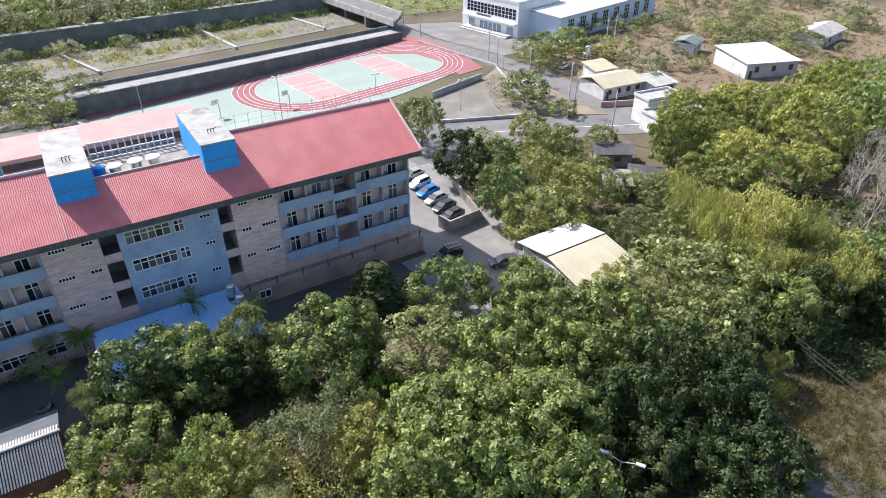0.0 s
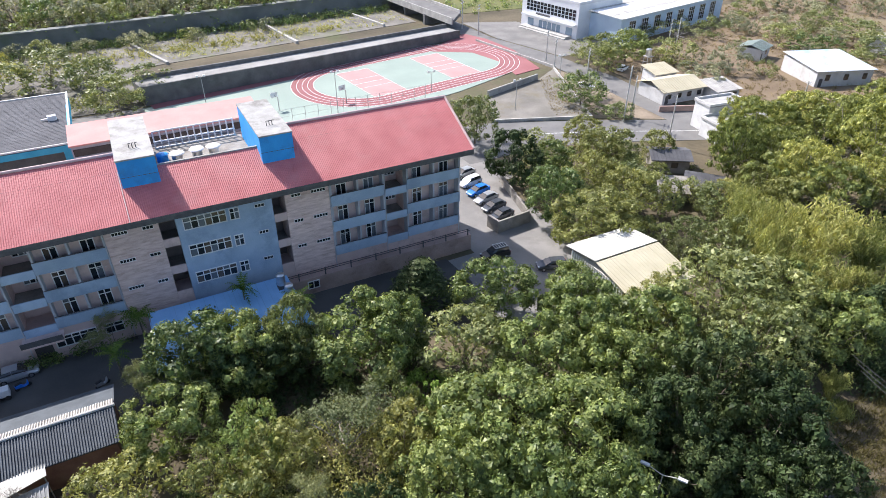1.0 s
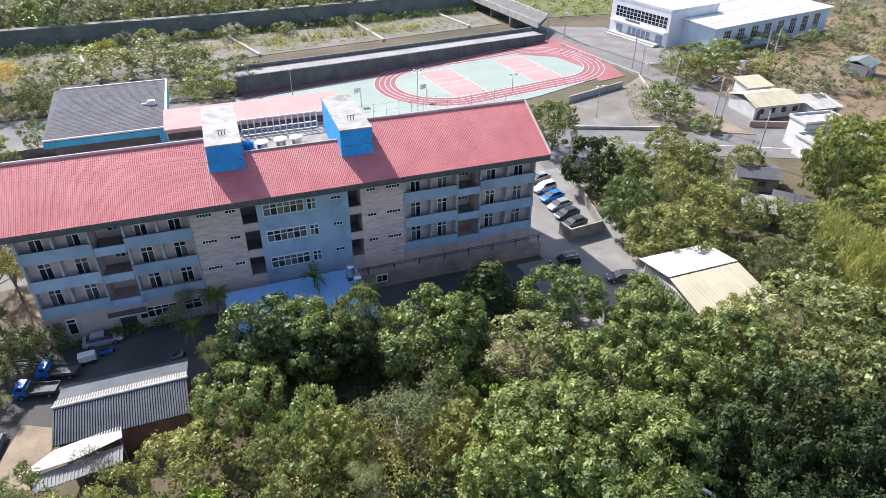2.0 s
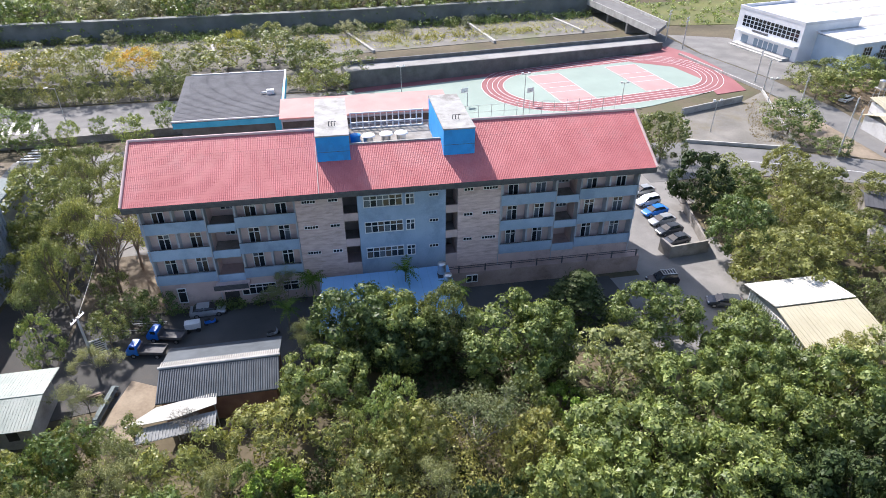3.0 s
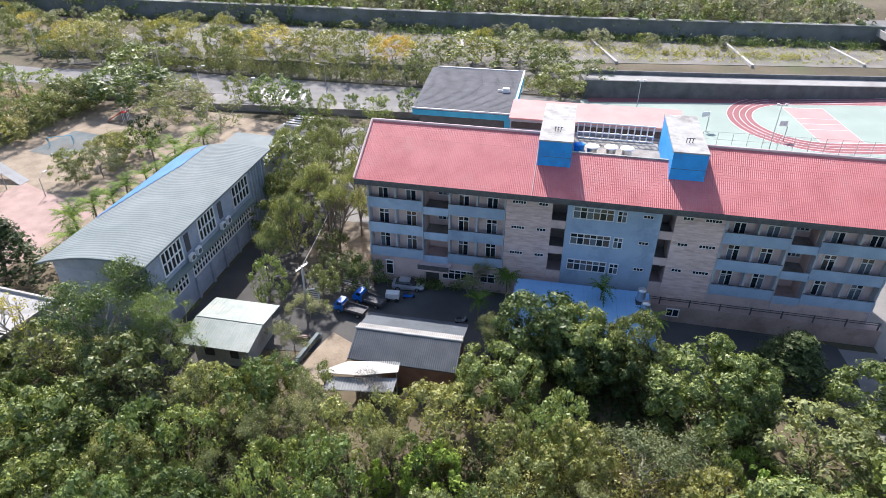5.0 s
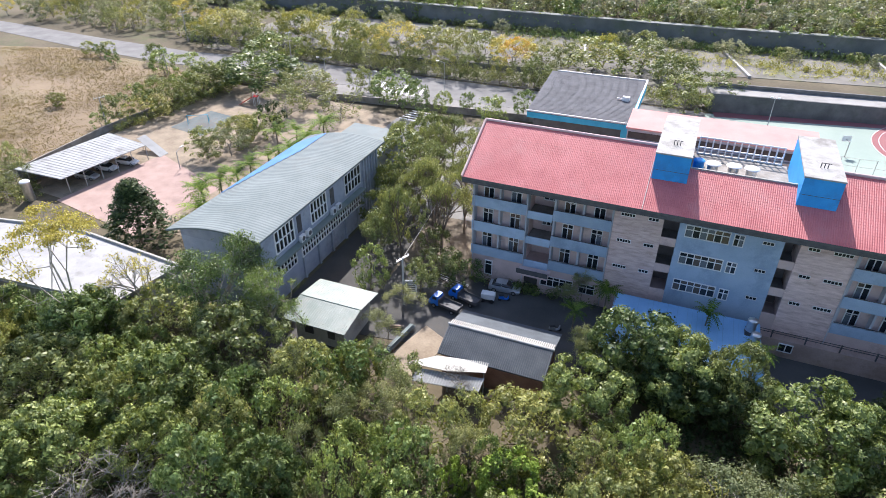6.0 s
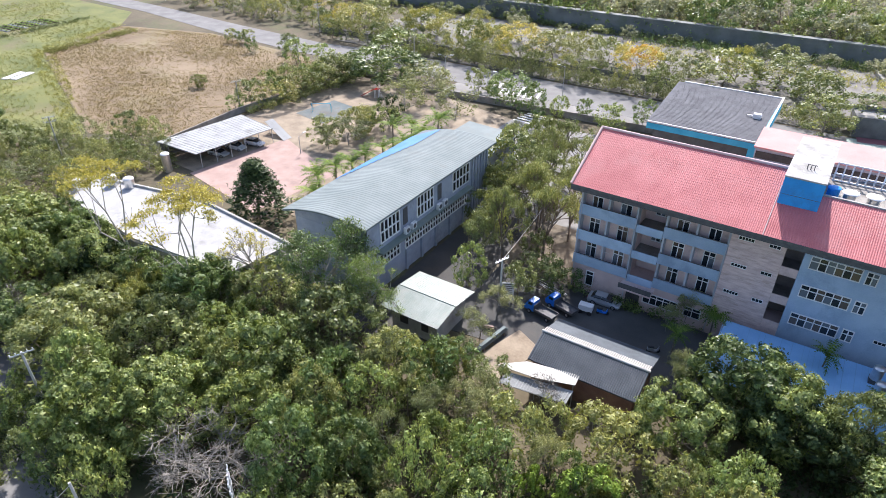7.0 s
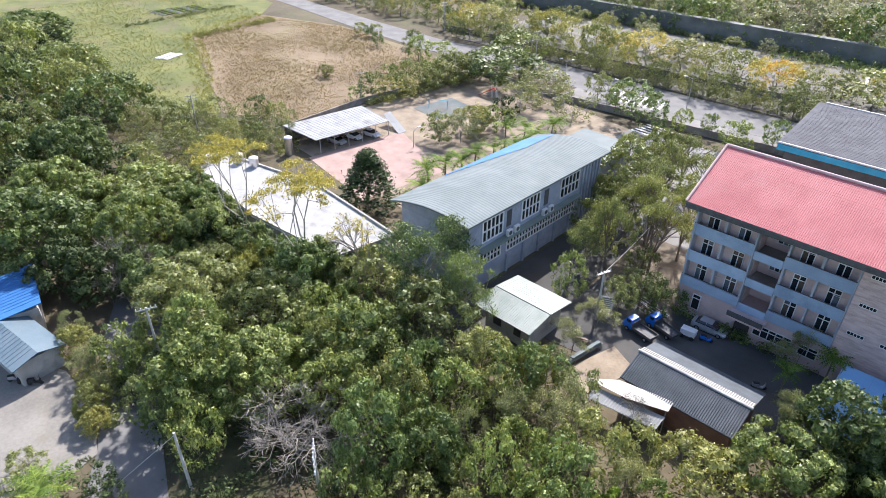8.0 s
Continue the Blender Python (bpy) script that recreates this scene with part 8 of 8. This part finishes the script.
grove(["far_light", "far_olive"], [(-200, 128), (-150, 138), (-115, 134), (-113, 80), (-120, 92), (-118, 126)], 0.5, 1.5, 4.0, 60, "trees by the dry field", 1.3)


def inside_of(poly, x, y):
    hit = False
    for (xa, ya), (xb, yb) in zip(poly, poly[1:] + poly[:1]):
        if (ya > y) != (yb > y) and x < (xb - xa) * (y - ya) / (yb - ya) + xa:
            hit = not hit
    return hit


def brush(name, poly, clumps, r, per, leaf, mat, label, seed, lift=0.4, aspect=0.5, flat=0.7, keep_out=(), droop=0.0, patchy=False):
    """Undergrowth, grass tufts or a far wood as one mass of leaves over a patch of the plan."""
    rs = np.random.RandomState(seed)
    xs, ys, pts = [p[0] for p in poly], [p[1] for p in poly], []
    while len(pts) < clumps:
        x, y = rs.uniform(min(xs), max(xs)), rs.uniform(min(ys), max(ys))
        if patchy and math.sin(x * 0.13 + 2 * math.sin(y * 0.09)) + math.sin(y * 0.19 + x * 0.06) < rs.uniform(-2.1, 0.5):
            continue
        if inside_of(poly, x, y) and not any(a < x < b and c < y < d for a, b, c, d in keep_out):
            pts.append((x, y, hill(x, y) + lift * (0.5 + rs.random())))
    me = leaf_mesh(name, pts, r * (0.5 + rs.random(len(pts))), per, leaf, mat, rs, aspect, droop, flat, 0.3)
    return tagged(new(name, me), label, "vegetation", kind="stuff")


# Darkened leaves stand for the shade in gaps below the canopy.
brush("undergrowth", WOODS, 1900, 1.4, 40, 0.34, LEAF_DEEP_SHADE, "dense undergrowth below the trees, darkened to read as shade", 1, 1.1)
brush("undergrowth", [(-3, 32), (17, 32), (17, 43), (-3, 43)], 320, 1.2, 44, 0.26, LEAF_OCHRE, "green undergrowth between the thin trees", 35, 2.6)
brush("undergrowth", [(2, 43), (24, 43), (24, 51), (14, 54), (3, 54)], 190, 1.1, 40, 0.32, LEAF_DEEP_SHADE, "undergrowth below the evergreens with their shade in its colour", 31, 0.6, keep_out=((16, 22, 43, 47),))
brush("undergrowth", [(58, 48), (70, 48), (92, 60), (92, 72), (84, 82), (66, 92), (57, 84), (57, 64)], 420, 1.0, 26, 0.4, LEAF_OLIVE, "green undergrowth between the houses", 2, 0.5, keep_out=((78, 90, 64, 76), (66, 80, 54, 66)))
brush("undergrowth", [(66, 27), (100, 26), (92, 50), (66, 48)], 600, 1.1, 26, 0.42, LEAF_MANGO, "dark undergrowth on the slope", 3, 0.5)
brush("undergrowth", [(62, 24), (66, 18), (74, 16), (84, 14), (88, 24), (78, 30), (66, 28)], 420, 1.3, 36, 0.34, LEAF_DEEP_SHADE, "undergrowth below the bamboo, darkened in colour for shade", 36, 0.8)
brush("grass_tussock", [(57, 20.5), (59.5, 20), (60, 22), (57.5, 22.5)], 26, 0.9, 60, 0.7, LEAF_BAMBOO, "pale green grass tussock on the slope", 37, 0.5, 0.08, 0.9, (), -0.9)
brush("weeds", [(50, 6), (60, 4), (76, 12), (70, 22), (58, 22), (52, 14)], 1700, 0.7, 16, 0.4, LEAF_WEED, "brown dry weeds on the slope", 4, 0.1, 0.14, 0.4, (), -0.9)
brush("dry_grass", [(-211, 126), (-200, 95), (-172, 83), (-131, 66), (-113, 75), (-112, 127), (-138, 133), (-177, 136)], 21000, 0.8, 7, 0.26, LEAF_STRAW, "dry brown grass tufts on the field", 5, 0.1, 0.3, 0.3, (), -0.6, True)
brush("meadow_grass", [(-280, 50), (-170, 54), (-140, 58), (-133, 64), (-174, 81), (-202, 93), (-214, 127), (-280, 140)], 9000, 0.8, 6, 0.4, LEAF_OCHRE, "tufts of green meadow grass", 6, 0.1, 0.2, 0.3, (), -0.8, True)
brush("weeds", [(-134, 61), (-129, 63), (-171, 84), (-201, 97), (-212, 128), (-216, 126), (-204, 92), (-174, 79)], 600, 0.9, 14, 0.4, LEAF_OCHRE, "tall weeds along the edge of the field", 21, 0.4, 0.25, 0.6, (), -0.5)
brush("hedge", [(-197.5, 94), (-200.5, 94), (-203, 125), (-200, 125)], 170, 0.9, 30, 0.35, LEAF_OCHRE, "low hedge along the edge of the field", 33, 0.7)
brush("hedge", [(-226, 84), (-228, 83), (-232, 126), (-230, 127)], 130, 0.8, 26, 0.35, LEAF_OLIVE, "low hedge between the vegetable plots", 34, 0.6)
brush("scrub", [(-150, 50), (-131, 62), (-113, 72), (-100, 64), (-108, 46), (-118, 38)], 900, 0.9, 16, 0.4, LEAF_OLIVE, "dusty scrub at the edge of the field", 22, 0.4, 0.4, 0.7)
brush("reeds", [(-60, 203), (92, 214), (92, 216.5), (-60, 205.5)], 420, 1.5, 18, 0.7, LEAF_LIGHT, "green reeds along the riverbed plots", 26, 1.0, 0.25, 1.0, (), -0.5)
brush("reeds", [(-20, 192), (70, 198), (70, 201), (-20, 195)], 160, 1.4, 18, 0.7, LEAF_OCHRE, "yellowish reeds between the riverbed plots", 27, 0.8, 0.25, 1.0, (), -0.5)
brush("riverbed_grass", [(-60, 186), (8, 186), (92, 198), (92, 216), (8, 210), (-60, 204)], 900, 1.1, 14, 0.6, LEAF_BAMBOO, "grass tufts on the riverbed plots", 7, 0.4, 0.2)
# The pale leaf colour stands in for haze over the far wood.
brush("far_woods", [(-420, 222), (88, 238), (88, 330), (-420, 330)], 2000, 3.2, 60, 0.85, LEAF_HAZE, "wide far wood beyond the river", 8, 4.0)
brush("far_woods", [(-420, 222), (88, 238), (88, 330), (-420, 330)], 1000, 2.8, 50, 0.8, LEAF_OLIVE, "green part of the far wood beyond the river", 24, 4.0)
brush("far_woods", [(110, 196), (300, 190), (330, 300), (110, 300)], 900, 1.6, 22, 0.8, LEAF_LIGHT, "scrub and grass beyond the bridge", 9, 0.6)
brush("river_shrubs", [(-260, 203), (8, 211), (94, 218), (94, 220), (8, 213.5), (-260, 205.5)], 420, 1.5, 26, 0.7, LEAF_OLIVE, "shrubs and reeds at the foot of the river wall", 16, 1.0)
brush("wall_creepers", [(-260, 206), (8, 214.6), (94, 221.6), (94, 223), (8, 216), (-260, 208)], 260, 1.6, 24, 0.8, LEAF_LIGHT, "plants hanging over the river wall", 17, 5.2)
brush("playground_shrubs", [(-113, 92), (-110.5, 92), (-107.5, 127), (-110, 128)], 120, 1.1, 30, 0.4, LEAF_OLIVE, "shrubs along the playground wall", 18, 0.8)
brush("playground_shrubs", [(-73, 66), (-61, 62), (-61, 106), (-66, 106), (-70, 84)], 230, 0.9, 40, 0.32, LEAF_MANGO, "green shrubs in the bed along the wing", 32, 0.5, patchy=True)
brush("lot_grass", [(84, 106), (90, 102.5), (102, 130), (95, 127)], 500, 0.6, 8, 0.35, LEAF_STRAW, "thin dry grass on the gravel lot", 23, 0.05, 0.2, 0.3, (), -0.8)
# Gaps between the slope's crowns are shaded by this leaf colour.
brush("undergrowth", [(82, 52), (98, 72), (140, 78), (152, 46), (104, 28), (88, 38)], 600, 1.3, 20, 0.45, LEAF_DEEP_SHADE, "undergrowth on the east slope, darkened to show shaded gaps", 25, 0.9)
brush("hedge", [(-112, 152.5), (4, 153), (4, 157), (-112, 156)], 800, 1.6, 24, 0.42, LEAF_GREY, "dusty hedge along the road", 10, 2.0)
brush("scrub", [(118, 98), (150, 84), (260, 62), (280, 178), (170, 158), (118, 130)], 3600, 0.9, 12, 0.5, LEAF_STRAW, "dry scrub on the waste ground", 12, 0.3, 0.3)
brush("undergrowth", [(-118, 36), (-74, 36), (-68, 29), (-84, 24), (-95, 12), (-130, 4), (-250, 14), (-250, 46)], 1000, 1.5, 24, 0.6, LEAF_OLIVE, "dense undergrowth on the west slope", 13, 0.6)
brush("verge_shrubs", [(-69, 15.8), (-66, 17), (-55, 9.6), (-56, 8.4)], 60, 0.9, 30, 0.35, LEAF_OLIVE, "dry shrubs between lane and yard", 14, 0.8)
plant("grey", -7.9, 69.2, 2.4, 5.5, "trees before the courtyard")
plant("grey", -9.5, 66.8, 1.8, 4.2, "trees before the courtyard")
plant("mango", -23.8, 67.2, 2.2, 4.5, "trees before the courtyard")
brush("foundation_shrubs", [(-23, 68.2), (-5, 68.2), (-5, 69.0), (-23, 69.0)], 42, 0.8, 40, 0.3, LEAF_MANGO, "dark shrubs along the foot of the school", 15, 0.8)
for group_of in KINDS.values():
    for src in group_of:
        for o in (*src.children_recursive, src):
            bpy.data.objects.remove(o)
